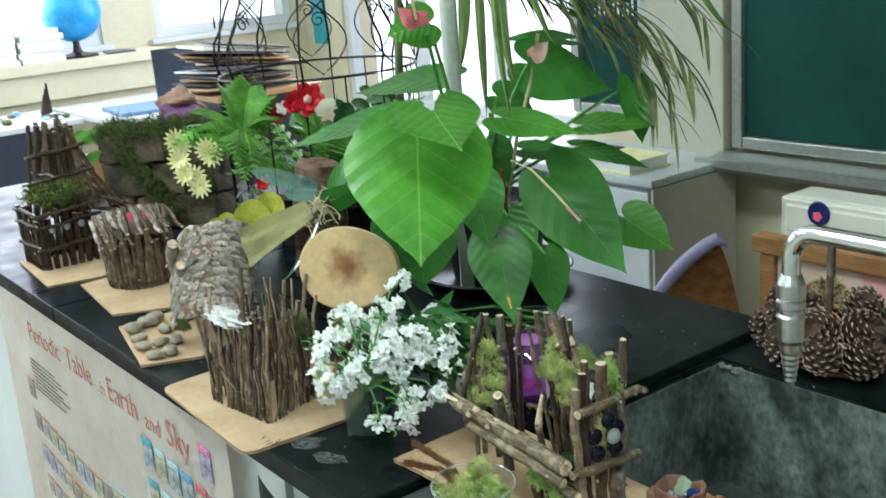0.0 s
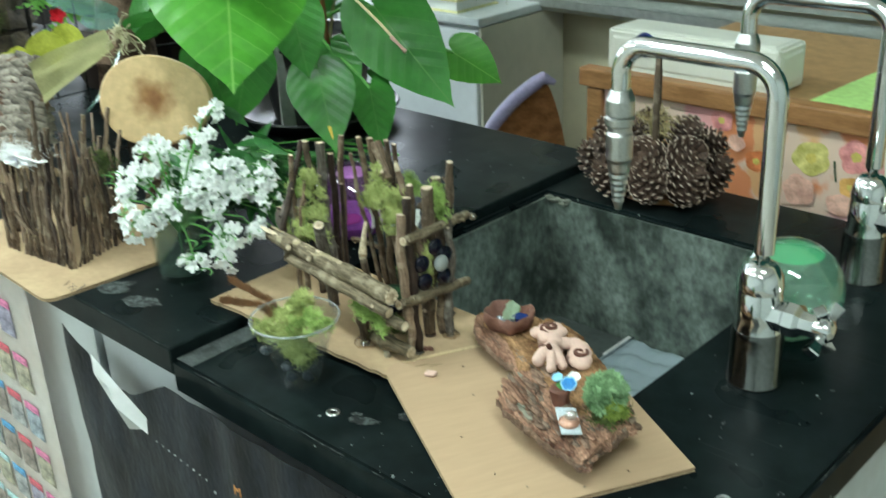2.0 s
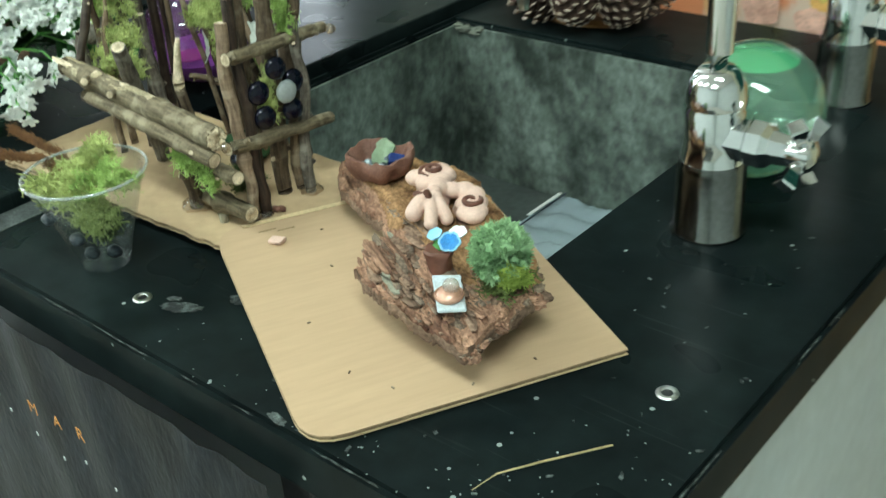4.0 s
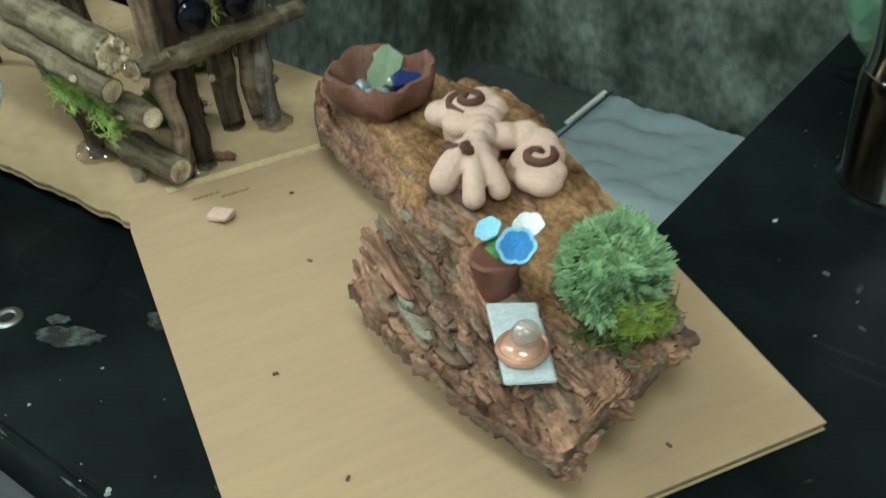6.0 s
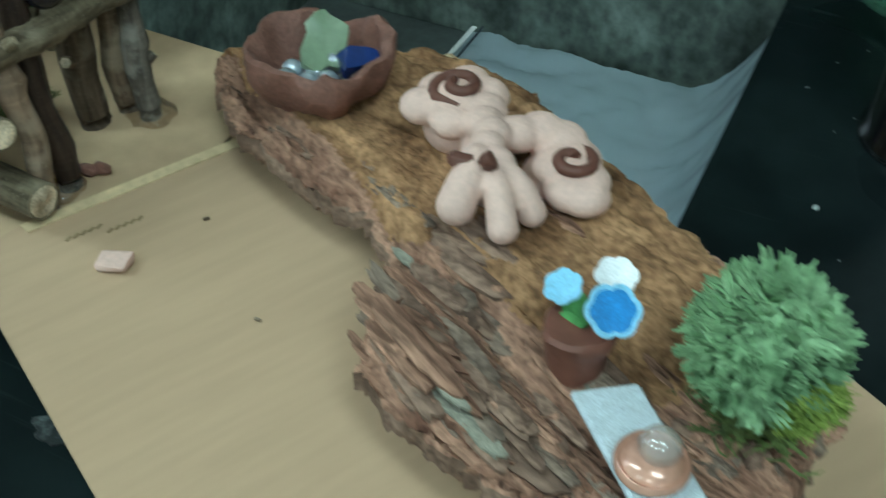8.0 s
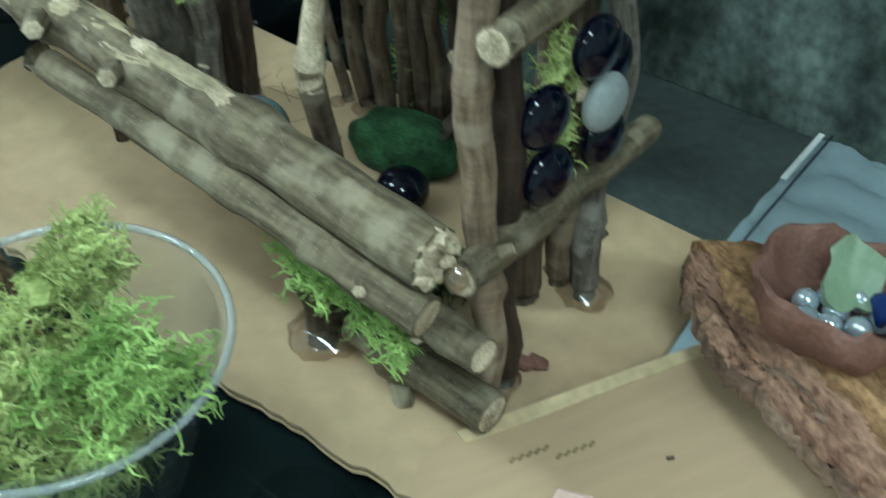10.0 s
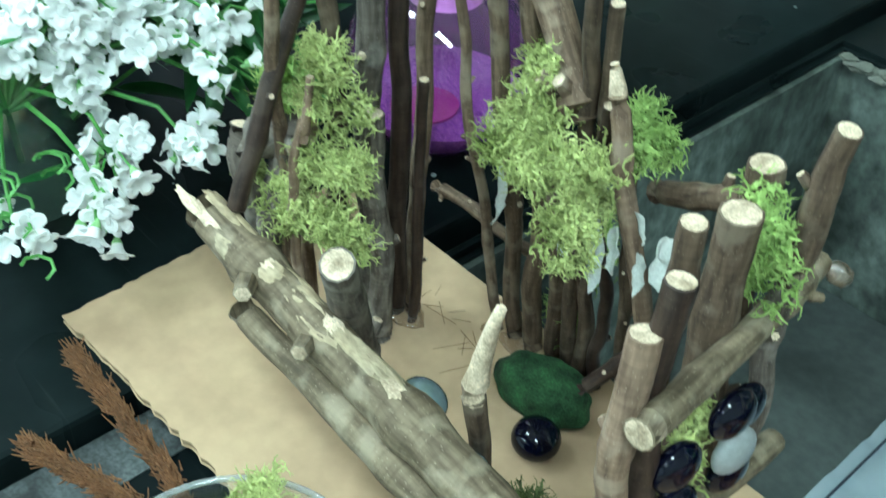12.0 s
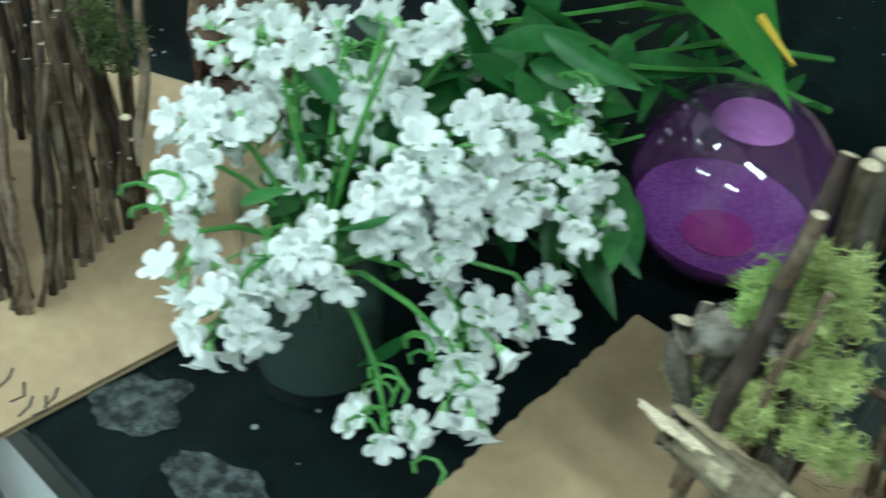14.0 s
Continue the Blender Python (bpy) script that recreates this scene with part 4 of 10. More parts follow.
for sx in (-0.69, -0.41):
    for sy in (1.03, 1.34):
        bm = bmesh.new()
        tube(bm, [(sx, sy, 0.0), (sx, sy, 0.428)], 0.011, 10)
        part("leg", bm, CHROME, ch, smooth=True)
bm = bmesh.new()
tube(bm, [(-0.45, 1.2, 0.446), (-0.42, 1.22, 0.62), e1.lerp(e0, 0.3) + Vector((0.01, 0.06, -0.03))], 0.010, 8)
part("back_support", bm, CHROME, ch, smooth=True)

# wooden desk with a flowered panel behind the bench
DX0, DX1, DY = -0.118, 0.500, 0.88
dk = thing("wooden_desk", (0.15, 1.1, 0), "old orange-brown wooden desk with a flowered front panel", "desk")
bm = bmesh.new()
boxr(bm, (DX0 - 0.005, DY - 0.015, 0.962), (DX1 + 0.34, DY + 0.015, 0.992), 0.004)
part("top_rail", bm, WOODO, dk)
bm = bmesh.new()
boxr(bm, (DX0 - 0.0, DY + 0.017, 0.955), (DX1 + 0.34, 1.36, 0.975), 0.003)
part("desktop", bm, WOODL, dk)
for x in (DX0 + 0.022, DX1):
    bm = bmesh.new()
    boxr(bm, (x - 0.014, DY - 0.010, 0), (x + 0.014, DY + 0.016, 0.960), 0.003)
    part("post", bm, WOODO, dk)
bm = bmesh.new()
boxr(bm, (DX1 + 0.016, DY + 0.0, 0.02), (DX1 + 0.33, DY + 0.016, 0.953), 0.003)
part("side_panel", bm, WOODL, dk)


def flower_panel_mat():
    m = bpy.data.materials.new("flowered_paper")
    m.use_nodes = True
    nt = m.node_tree
    n, l = nt.nodes, nt.links
    b = n["Principled BSDF"]
    tc = n.new("ShaderNodeTexCoord")
    mp = n.new("ShaderNodeMapping")
    mp.inputs["Scale"].default_value = (1, 0.0, 1)
    l.new(tc.outputs["Object"], mp.inputs["Vector"])
    warp = n.new("ShaderNodeTexNoise")
    warp.inputs["Scale"].default_value = 45
    l.new(mp.outputs[0], warp.inputs["Vector"])
    wm = n.new("ShaderNodeMixRGB")
    wm.blend_type = "ADD"
    wm.inputs[0].default_value = 0.02
    l.new(mp.outputs[0], wm.inputs[1])
    l.new(warp.outputs[1], wm.inputs[2])
    vo = n.new("ShaderNodeTexVoronoi")
    vo.inputs["Scale"].default_value = 15
    l.new(wm.outputs[0], vo.inputs["Vector"])
    hue = n.new("ShaderNodeValToRGB")
    hue.color_ramp.interpolation = "CONSTANT"
    e = hue.color_ramp.elements
    e[0].color, e[0].position = (0.70, 0.26, 0.12, 1), 0.0
    e[1].color, e[1].position = (0.74, 0.36, 0.36, 1), 0.3
    for p, c in ((0.5, (0.66, 0.62, 0.22, 1)), (0.65, (0.75, 0.45, 0.44, 1)), (0.82, (0.70, 0.40, 0.20, 1))):
        q = e.new(p)
        q.color = c
    sx = n.new("ShaderNodeSeparateXYZ")
    l.new(vo.outputs["Color"], sx.inputs[0])
    l.new(sx.outputs[0], hue.inputs[0])
    rad = n.new("ShaderNodeValToRGB")
    e = rad.color_ramp.elements
    e[0].color, e[0].position = (1, 1, 1, 1), 0.52
    e[1].color, e[1].position = (0, 0, 0, 1), 0.62
    l.new(vo.outputs["Distance"], rad.inputs[0])
    mx = n.new("ShaderNodeMixRGB")
    mx.inputs[1].default_value = (0.70, 0.52, 0.42, 1)
    l.new(rad.outputs[0], mx.inputs[0])
    l.new(hue.outputs[0], mx.inputs[2])
    ce = n.new("ShaderNodeMath")
    ce.operation = "LESS_THAN"
    ce.inputs[1].default_value = 0.10
    l.new(vo.outputs["Distance"], ce.inputs[0])
    m2 = n.new("ShaderNodeMixRGB")
    m2.inputs[2].default_value = (0.55, 0.42, 0.05, 1)
    l.new(ce.outputs[0], m2.inputs[0])
    l.new(mx.outputs[0], m2.inputs[1])
    l.new(m2.outputs[0], b.inputs["Base Color"])
    b.inputs["Roughness"].default_value = 0.45
    return m


bm = bmesh.new()
boxr(bm, (DX0 + 0.038, DY - 0.002, 0.10), (DX1 - 0.016, DY + 0.01, 0.960))
part("flowered_panel", bm, flower_panel_mat(), dk, "orange, pink and yellow flower print")
HUES = [mat("orange_red_print", (0.62, 0.16, 0.05), 0.5, var=0.25, scale=50, col2=(0.70, 0.24, 0.09)), mat("olive_yellow_print", (0.50, 0.44, 0.10), 0.5, var=0.25, scale=50, col2=(0.62, 0.56, 0.22)),
        mat("rose_print", (0.66, 0.22, 0.22), 0.5, var=0.25, scale=50, col2=(0.74, 0.34, 0.32)), mat("amber_print", (0.64, 0.32, 0.08), 0.5, var=0.25, scale=50, col2=(0.70, 0.42, 0.14)),
        mat("salmon_print", (0.70, 0.36, 0.27), 0.5, var=0.25, scale=40, col2=(0.74, 0.47, 0.38))]
HEART = mat("flower_heart_print", (0.58, 0.48, 0.12), 0.5)
for i, (p, r, h) in enumerate((((0.1887, 0.8760, 0.8927), 0.019, 0),
          ((0.2712, 0.8760, 0.9146), 0.030, 1),
          ((0.3343, 0.8760, 0.9287), 0.028, 2),
          ((0.3310, 0.8760, 0.8842), 0.017, 3),
          ((0.4259, 0.8760, 0.8740), 0.022, 0),
          ((0.1299, 0.8760, 0.9452), 0.020, 2),
          ((0.1742, 0.8760, 0.9572), 0.020, 1),
          ((0.2096, 0.8760, 0.9474), 0.014, 2),
          ((0.2586, 0.8760, 0.8653), 0.026, 4),
          ((0.3192, 0.8760, 0.8566), 0.020, 4),
          ((0.4169, 0.8760, 0.9458), 0.014, 1),
          ((0.4439, 0.8760, 0.9373), 0.020, 2),
          ((0.4545, 0.8760, 0.9011), 0.024, 4),
          ((0.1586, 0.8760, 0.9175), 0.015, 4),
          ((0.2876, 0.8760, 0.9610), 0.018, 4),
          ((0.3846, 0.8760, 0.9057), 0.016, 4))):
    # printed flowers with soft, uneven outlines
    if not (DX0 + 0.05 < p[0] < DX1 - 0.03 and 0.70 < p[2] < 0.955):
        continue
    for k, (s_, m_, o) in enumerate(((1.0, HUES[h], 0.0024), (0.30, HEART, 0.00262))):
        bm = bmesh.new()
        ring = []
        for j in range(26):
            a = 6.2832 * j / 26
            w = r * s_ * (0.86 + 0.12 * abs(math.cos(2.5 * a + i)) + 0.16 * noise.noise(Vector((math.cos(a), math.sin(a), i * 3.3))))
            ring.append((p[0] + w * math.cos(a), min(0.9585, p[2] + w * math.sin(a) * 0.9)))
        slab(bm, ring, 0.0, 0.0002)
        for v in bm.verts:
            v.co = Vector((v.co.x, DY - o - 0.00045 * i - v.co.z, v.co.y))
        bmesh.ops.recalc_face_normals(bm, faces=bm.faces)
        if k == 0 or h < 4:
            part("printed_flower" if k == 0 else "flower_heart", bm, m_, dk)
for i, (p, q) in enumerate((((0.2019, 0.8760, 0.9075), (0.2046, 0.8760, 0.9328)), ((0.3104, 0.8760, 0.8887), (0.3053, 0.8760, 0.9177)), ((0.4329, 0.8760, 0.8948), (0.4351, 0.8760, 0.9222)))):
    bm = bmesh.new()
    tube(bm, [Vector(p) + Vector((0, -0.001, 0)), Vector(q) + Vector((0, -0.001, 0))], 0.0016, 5)
    part("printed_stalk", bm, mat("dark_green_print", (0.06, 0.10, 0.05), 0.6), dk)
cs = thing("white_case", (0.05, 0.98, 0.975), "ivory plastic case with a round blue badge on a desk", "case")
CX_, CT_ = (-0.1087, 0.9200, 1.0481)[0], (-0.1087, 0.9200, 1.0481)[2]
bm = bmesh.new()
boxr(bm, (CX_, 0.92, 0.976), (CX_ + 0.30, 1.01, CT_), 0.012)
bmesh.ops.bevel(bm, geom=[e for e in bm.edges if e.calc_length() > 0.03], offset=0.004, segments=2, affect="EDGES")
part("shell", bm, CASEW, cs, smooth=False)
bm = bmesh.new()
bq_ = (-0.0333, 0.9200, 1.0278)
lathe(bm, (bq_[0], 0.9185, bq_[2]), [(0, 0.003), (0.018, 0.003), (0.020, 0.0), (0, 0.0)], 24, 0, Matrix.Rotation(radians(90), 3, "X"))
badge = part("badge", bm, mat("navy_badge", (0.01, 0.02, 0.12), 0.4), cs, "round navy badge")
bm = bmesh.new()
lathe(bm, (bq_[0], 0.9148, bq_[2] - 0.004), [(0, 0.001), (0.009, 0.001), (0.009, 0.0), (0, 0.0)], 5, 0, Matrix.Rotation(radians(90), 3, "X"))
part("badge_mark", bm, mat("pink_print", (0.75, 0.12, 0.20), 0.5), badge)
bm = bmesh.new()
slab(bm, [(0.235, 0.905), (0.62, 0.902), (0.64, 1.13), (0.25, 1.14)], 0.976, 0.980)
solo("green_paper_pad", bm, GREENPAPER, "light green paper sheets lying on the desk", "paper")
bm = bmesh.new()
slab(bm, [(0.30, 1.0), (0.62, 0.99), (0.64, 1.12), (0.32, 1.13)], 0.9805, 0.992)
solo("white_paper_sheet", bm, WPAPER, "white paper sheets lying on green paper", "paper")
bm = bmesh.new()
vs = [bm.verts.new(p) for p in ((0.3738, 0.8600, 0.9799), (0.3825, 0.8600, 0.9811), (0.4076, 0.8550, 0.8919), (0.3861, 0.8550, 0.8909))]
bm.faces.new(vs)
bmesh.ops.solidify(bm, geom=bm.faces, thickness=0.0008)
solo("white_paper_tag", bm, WPAPER, "white paper tag hanging from a desk rail", "tag")

# ---- far desks under the window ----
for k, (y0, y1, lab) in enumerate(((-1.0, 1.34, "pale desk covered with craft clutter"), (1.38, 2.15, "pale grey desk by the window"))):
    d = thing("student_desk", (-5.0, (y0 + y1) / 2, 0), lab, "desk", "desks under the window")
    bm = bmesh.new()
    boxr(bm, (-5.36, y0, 0.735), (-4.70 + 0.35 * k, y1, 0.765), 0.006)
    part("desktop", bm, WHITEP, d)
    # dark sheet added for the shadowed desk front and underside
    bm = bmesh.new()
    boxr(bm, (-4.73 + 0.35 * k, y0 + 0.08, 0.40), (-4.71 + 0.35 * k, y1 - 0.08, 0.733), 0.002)
    part("modesty_panel", bm, SCREEN, d, "desk front coloured dark as if in shade")
    for x in (-5.3, -4.76 + 0.35 * k):
        for y in (y0 + 0.06, y1 - 0.06):
            bm = bmesh.new()
            tube(bm, [(x, y, 0), (x, y, 0.733)], 0.015, 8)
            part("leg", bm, BLACKP, d, smooth=True)
rr = random.Random(3)
for i in range(26):
    x, y = rr.uniform(-5.25, -4.75), rr.uniform(0.6, 1.3)
    s = rr.uniform(0.012, 0.045)
    bm = bmesh.new()
    blob(bm, (x, y, 0.766 + s * 0.3), (s, s * rr.uniform(0.5, 1), s * 0.35), 2, 0.3, 20, i)
    solo("craft_scrap", bm, rr.choice([STONE, WPAPER, MOSSD, TWIG, LBLUE]), "small scrap of craft material on a desk", "craft scrap", "scraps on the desk", smooth=True)
bm = bmesh.new()
for k in range(3):
    tube(bm, [(-5.05, 1.26 + k * 0.012, 0.766), (-5.05, 1.265 + k * 0.01, 0.88 + 0.03 * k)], [0.025 - 0.006 * k, 0.005], 7, 0.2)
solo("small_bottle", bm, TWIGD, "dark narrow twig bundle standing on the desk", "twig bundle", smooth=True)
bm = bmesh.new()
slab(bm, [(-4.85, 1.50), (-4.45, 1.46), (-4.40, 1.74), (-4.80, 1.80)], 0.766, 0.785)
solo("blue_tray", bm, mat("dusty_blue_plastic", (0.14, 0.25, 0.42), 0.5), "dusty blue tray lying on a desk", "tray")

# globe, books and papers on the ledge
g = thing("globe", (XW + 0.25, 1.66, 1.02), "bright blue desk globe on a dark stand on a window ledge", "globe")
gx, gy = XW + 0.25, 1.66
bm = bmesh.new()
blob(bm, (gx, gy, 1.285), (0.172, 0.172, 0.172), 4)
part("sphere", bm, GLOBE, g, smooth=True)
bm = bmesh.new()
lathe(bm, (gx, gy, 1.0201), [(0, 0), (0.12, 0), (0.12, 0.012), (0.03, 0.03), (0.02, 0.06), (0.018, 0.125), (0, 0.125)], 20)
part("stand", bm, BLACKP, g, smooth=True)
for i in range(6):
    for k in range(2):
        z = 1.0205 + 0.032 * i
        b = thing("book", (XW + 0.25, 1.02 + 0.25 * k, z), "white paperback book in a stack on the ledge", "book", "stacked books on the ledge")
        bm = bmesh.new()
        o = RND.uniform(-0.01, 0.01)
        boxr(bm, (XW + 0.10 + o, 1.02 + 0.27 * k + o, z), (XW + 0.37 + o, 1.27 + 0.27 * k + o, z + 0.0315), 0.002)
        part("page_block", bm, WPAPER, b)
bm = bmesh.new()
slab(bm, [(XW + 0.12, 1.86), (XW + 0.36, 1.80), (XW + 0.36, 1.98), (XW + 0.12, 2.0)], 1.0205, 1.03)
solo("closed_notebook", bm, SCREEN, "dark notebook lying on the window ledge", "notebook")
mo = thing("monitor", (-4.9, 1.97, 0.765), "dark computer monitor standing on a desk", "monitor")
bm = bmesh.new()
box(bm, (-4.88, 1.97, 0.915), (0.03, 0.24, 0.28), Matrix.Rotation(radians(-12), 3, "Z"), 0.006)
part("screen", bm, SCREEN, mo)
bm = bmesh.new()
boxr(bm, (-5.0, 1.90, 0.766), (-4.84, 2.04, 0.772), 0.002)
boxr(bm, (-4.93, 1.94, 0.772), (-4.90, 2.0, 0.84), 0.004)
part("stand", bm, BLACKP, mo)
# papers in piles beyond the wire cage
shelf = thing("paper_rack", (-3.6, 1.75, 0), "dark rack crammed with leaning folders and papers", "rack")
bm = bmesh.new()
boxr(bm, (-3.85, 1.52, 0), (-3.4, 2.02, 0.90), 0.01)
part("cabinet", bm, BLACKP, shelf)
bm = bmesh.new()
boxr(bm, (-3.87, 1.50, 0.901), (-3.38, 2.04, 0.925), 0.004)
part("top", bm, WOODL, shelf)
DARKFILE = mat("dark_folder", (0.05, 0.045, 0.05), 0.6, var=0.2, scale=10)
for i in range(13):
    bm = bmesh.new()
    a = RND.uniform(-0.3, 0.3)
    box(bm, (-3.62 + RND.uniform(-0.05, 0.05), 1.74 + RND.uniform(-0.05, 0.05), 0.935 + 0.0155 * i), (0.30, 0.44 + RND.uniform(-0.08, 0.06), RND.uniform(0.006, 0.013)), Matrix.Rotation(a, 3, "Z") @ Matrix.Rotation(-0.012 * i, 3, "X"), 0.001)
    part("folder", bm, (DARKFILE, CARD, DARKFILE, WOODL, DARKFILE, WPAPER)[i % 6], shelf)

# ---- the lab bench ----
TOP, SINKTOP, W, END = 0.900, 0.888, 0.757, 0.592
BX0, BX1, BY0, BY1, BZ = 0.012, 0.400, 0.150, 0.612, 0.700
SEAM = -1.02
bench = thing("lab_bench", (-0.8, 0.38, 0), "long black-topped laboratory bench with a stone sink", "lab bench")
for x0, x1 in ((-2.35, SEAM - 0.0015), (SEAM + 0.0015, -0.001)):
    bm = bmesh.new()
    boxr(bm, (x0, 0, TOP - 0.032), (x1, W, TOP), 0.003)
    part("countertop", bm, COUNTER, bench, "worn black stone countertop")
# sink surround: one slab with an opening
bm = bmesh.new()
outer = [(0.001, 0.0), (END, 0.0), (END, W), (0.001, W)]
inner = [(BX0, BY0), (BX1, BY0), (BX1, BY1), (BX0, BY1)]
for z, flip in ((SINKTOP, False), (SINKTOP - 0.036, True)):
    o = [bm.verts.new((x, y, z)) for x, y in outer]
    i = [bm.verts.new((x, y, z)) for x, y in inner]
    for k in range(4):
        q = (o[k], o[(k + 1) % 4], i[(k + 1) % 4], i[k])
        bm.faces.new(q[::-1] if flip else q)
    if not flip:
        so, si = o, i
    else:
        for k in range(4):
            bm.faces.new((o[k], o[(k + 1) % 4], so[(k + 1) % 4], so[k]))
            bm.faces.new((si[k], si[(k + 1) % 4], i[(k + 1) % 4], i[k]))
bm.normal_update()
es = [e for e in bm.edges if len(e.link_faces) == 2 and e.calc_face_angle(0) > 1.2 and e.verts[0].co.z > SINKTOP - 0.001 and e.verts[1].co.z > SINKTOP - 0.001]
bmesh.ops.bevel(bm, geom=es, offset=0.004, segments=2, affect="EDGES")
part("sink_surround", bm, COUNTER, bench, "black sink surround set slightly lower")
# stone basin, open above
zt = SINKTOP - 0.006
zl = SINKTOP - 0.038
for a, b in (((BX0 - 0.02, BY0 - 0.02, BZ), (BX0 + 0.004, BY1 + 0.02, zt)), ((BX1 - 0.001, BY0 - 0.02, BZ), (BX1 + 0.02, BY1 + 0.02, zl)),
             ((BX0 + 0.004, BY0 - 0.02, BZ), (BX1 - 0.004, BY0 + 0.001, zl)), ((BX0 + 0.004, BY1 - 0.004, BZ), (BX1 - 0.004, BY1 + 0.02, zt))):
    bm = bmesh.new()
    boxr(bm, a, b)
    part("sink_wall", bm, BASIN, bench, "mottled grey-green stone sink wall")
bm = bmesh.new()
boxr(bm, (BX0 - 0.02, BY0 - 0.02, BZ - 0.03), (BX1 + 0.02, BY1 + 0.02, BZ - 0.001))
part("sink_floor", bm, BASINF, bench, "grey stone sink floor")
# chipped stone at the basin's back corner
bm = bmesh.new()
for k in range(7):
    blob(bm, (BX0 + 0.006 + 0.005 * k, BY1 - 0.004 - 0.002 * (k % 2), SINKTOP - 0.006 - 0.002 * (k % 3)), (0.007, 0.005, 0.003), 2, 0.6, 40, k)
part("chipped_mortar", bm, mat("pale_mortar", (0.16, 0.17, 0.14), 0.9, bump=0.5), bench, "crumbling pale mortar")
# cabinet below
bm = bmesh.new()
boxr(bm, (-2.3, 0.022, 0.08), (-0.21, W - 0.02, TOP - 0.033))
part("cabinet_body", bm, WHITEP, bench, "white painted cabinet under the countertop")
bm = bmesh.new()
boxr(bm, (0.404, 0.020, 0.08), (END - 0.02, W - 0.02, SINKTOP - 0.037), 0.002)
part("end_cabinet", bm, GREYP, bench, "grey-white end cabinet, scuffed")
bm = bmesh.new()
boxr(bm, (-0.205, 0.03, 0.08), (0.372, 0.12, SINKTOP - 0.037))
part("sink_front", bm, WHITEP, bench)
bm = bmesh.new()
boxr(bm, (0.374, 0.004, 0.02), (0.402, 0.118, SINKTOP - 0.037), 0.002)
part("black_post", bm, BLACKP, bench, "black corner post")
bm = bmesh.new()
boxr(bm, (-2.3, 0.06, 0), (END - 0.05, W - 0.06, 0.079))
part("plinth", bm, BLACKP, bench)
bm = bmesh.new()
boxr(bm, (-0.21, 0.13, 0.08), (0.40, 0.14, 0.66))
part("back_board", bm, WHITEP, bench)
# screw holes with worn rims
for x, y in ((0.2052, 0.0396), (0.5450, 0.1528)):
    bm = bmesh.new()
    lathe(bm, (x, y, SINKTOP + 0.0002), [(0.0034, 0.0002), (0.0040, 0.0011), (0.0054, 0.0012), (0.0064, 0.0008), (0.0068, 0.0)], 18)
    ring_ = part("screw_ring", bm, STEEL, bench, "pale worn screw ring", smooth=True)
    bm = bmesh.new()
    lathe(bm, (x, y, SINKTOP + 0.0002), [(0.0, 0.0001), (0.0034, 0.0002)], 14)
    part("screw_hole", bm, BLACKP, ring_, "dark hole")


def scuff(x, y, z, sx, sy, seed, ang=0.0):
    """A thin crust of chalky residue with a ragged outline."""
    b = bmesh.new()
    rr = random.Random(seed)
    k = 26
    ring = []
    for i in range(k):
        a = 2 * math.pi * i / k
        r = 0.75 + 0.35 * noise.noise(Vector((math.cos(a) * 1.4 + seed, math.sin(a) * 1.4, seed))) + rr.uniform(-0.09, 0.09)
        px, py = math.cos(a) * sx * r, math.sin(a) * sy * r
        ring.append((x + px * math.cos(ang) - py * math.sin(ang), y + px * math.sin(ang) + py * math.cos(ang)))
    slab(b, ring, z + 0.0001, z + 0.0007)
    part("residue_patch", b, SCUFF, bench, "dried grey residue on the countertop")


scuff(*(-0.1766, 0.0451, 0.9000), 0.030, 0.022, 3, 0.9)
scuff(*(-0.1221, 0.0403, 0.9000), 0.034, 0.014, 5, 0.3)
scuff(*(0.2368, 0.0469, 0.8880), 0.020, 0.008, 8, 0.5)
scuff(*(0.2255, 0.0518, 0.8880), 0.007, 0.004, 9, 0.5)
scuff(*(0.4025, 0.0080, 0.8880), 0.014, 0.004, 12, -0.1)
scuff(*(0.3786, 0.0064, 0.8880), 0.012, 0.004, 13, -0.1)
scuff(*(0.2643, 0.0766, 0.8880), 0.010, 0.007, 15, 0.2)
for i, (x, y) in enumerate(((0.46, 0.05), (0.53, 0.03), (0.56, 0.08), (0.575, 0.19), (0.583, 0.12), (0.43, 0.012), (0.30, 0.06), (0.45, 0.20), (0.49, 0.25), (0.35, 0.03), (0.54, 0.36))):
    scuff(x, y, SINKTOP, 0.002 + 0.001 * (i % 3), 0.0015, 20 + i, i)
bm = bmesh.new()
tube(bm, [(0.5061, 0.0247, 0.8910), (0.5091, 0.0418, 0.8910), (0.5229, 0.0612, 0.8920), (0.5452, 0.0950, 0.8910)], [0.0003, 0.0005, 0.0007, 0.0006], 6)
solo("dry_grass_stalk", bm, STRAW, "thin dry grass stalk lying on the black counter", "grass stalk", smooth=True)

# worn pale line along the front edges, and a dull grey band beside the seam
rr = random.Random(17)
for k in range(46):
    x = -1.9 + 0.055 * k + rr.uniform(-0.02, 0.02)
    if x > END - 0.03:
        break
    zz = (TOP if x < -0.03 else SINKTOP) - 0.0006
    bm = bmesh.new()
    L_ = rr.uniform(0.012, 0.05)
    tube(bm, [(x + L_ * j / 5, 0.0008, zz - rr.uniform(0, 0.0012)) for j in range(6)], [0.0002] + [rr.uniform(0.0003, 0.0008) for _ in range(4)] + [0.0002], 5)
    part("worn_edge", bm, SCUFF, bench, "pale chipped edge")
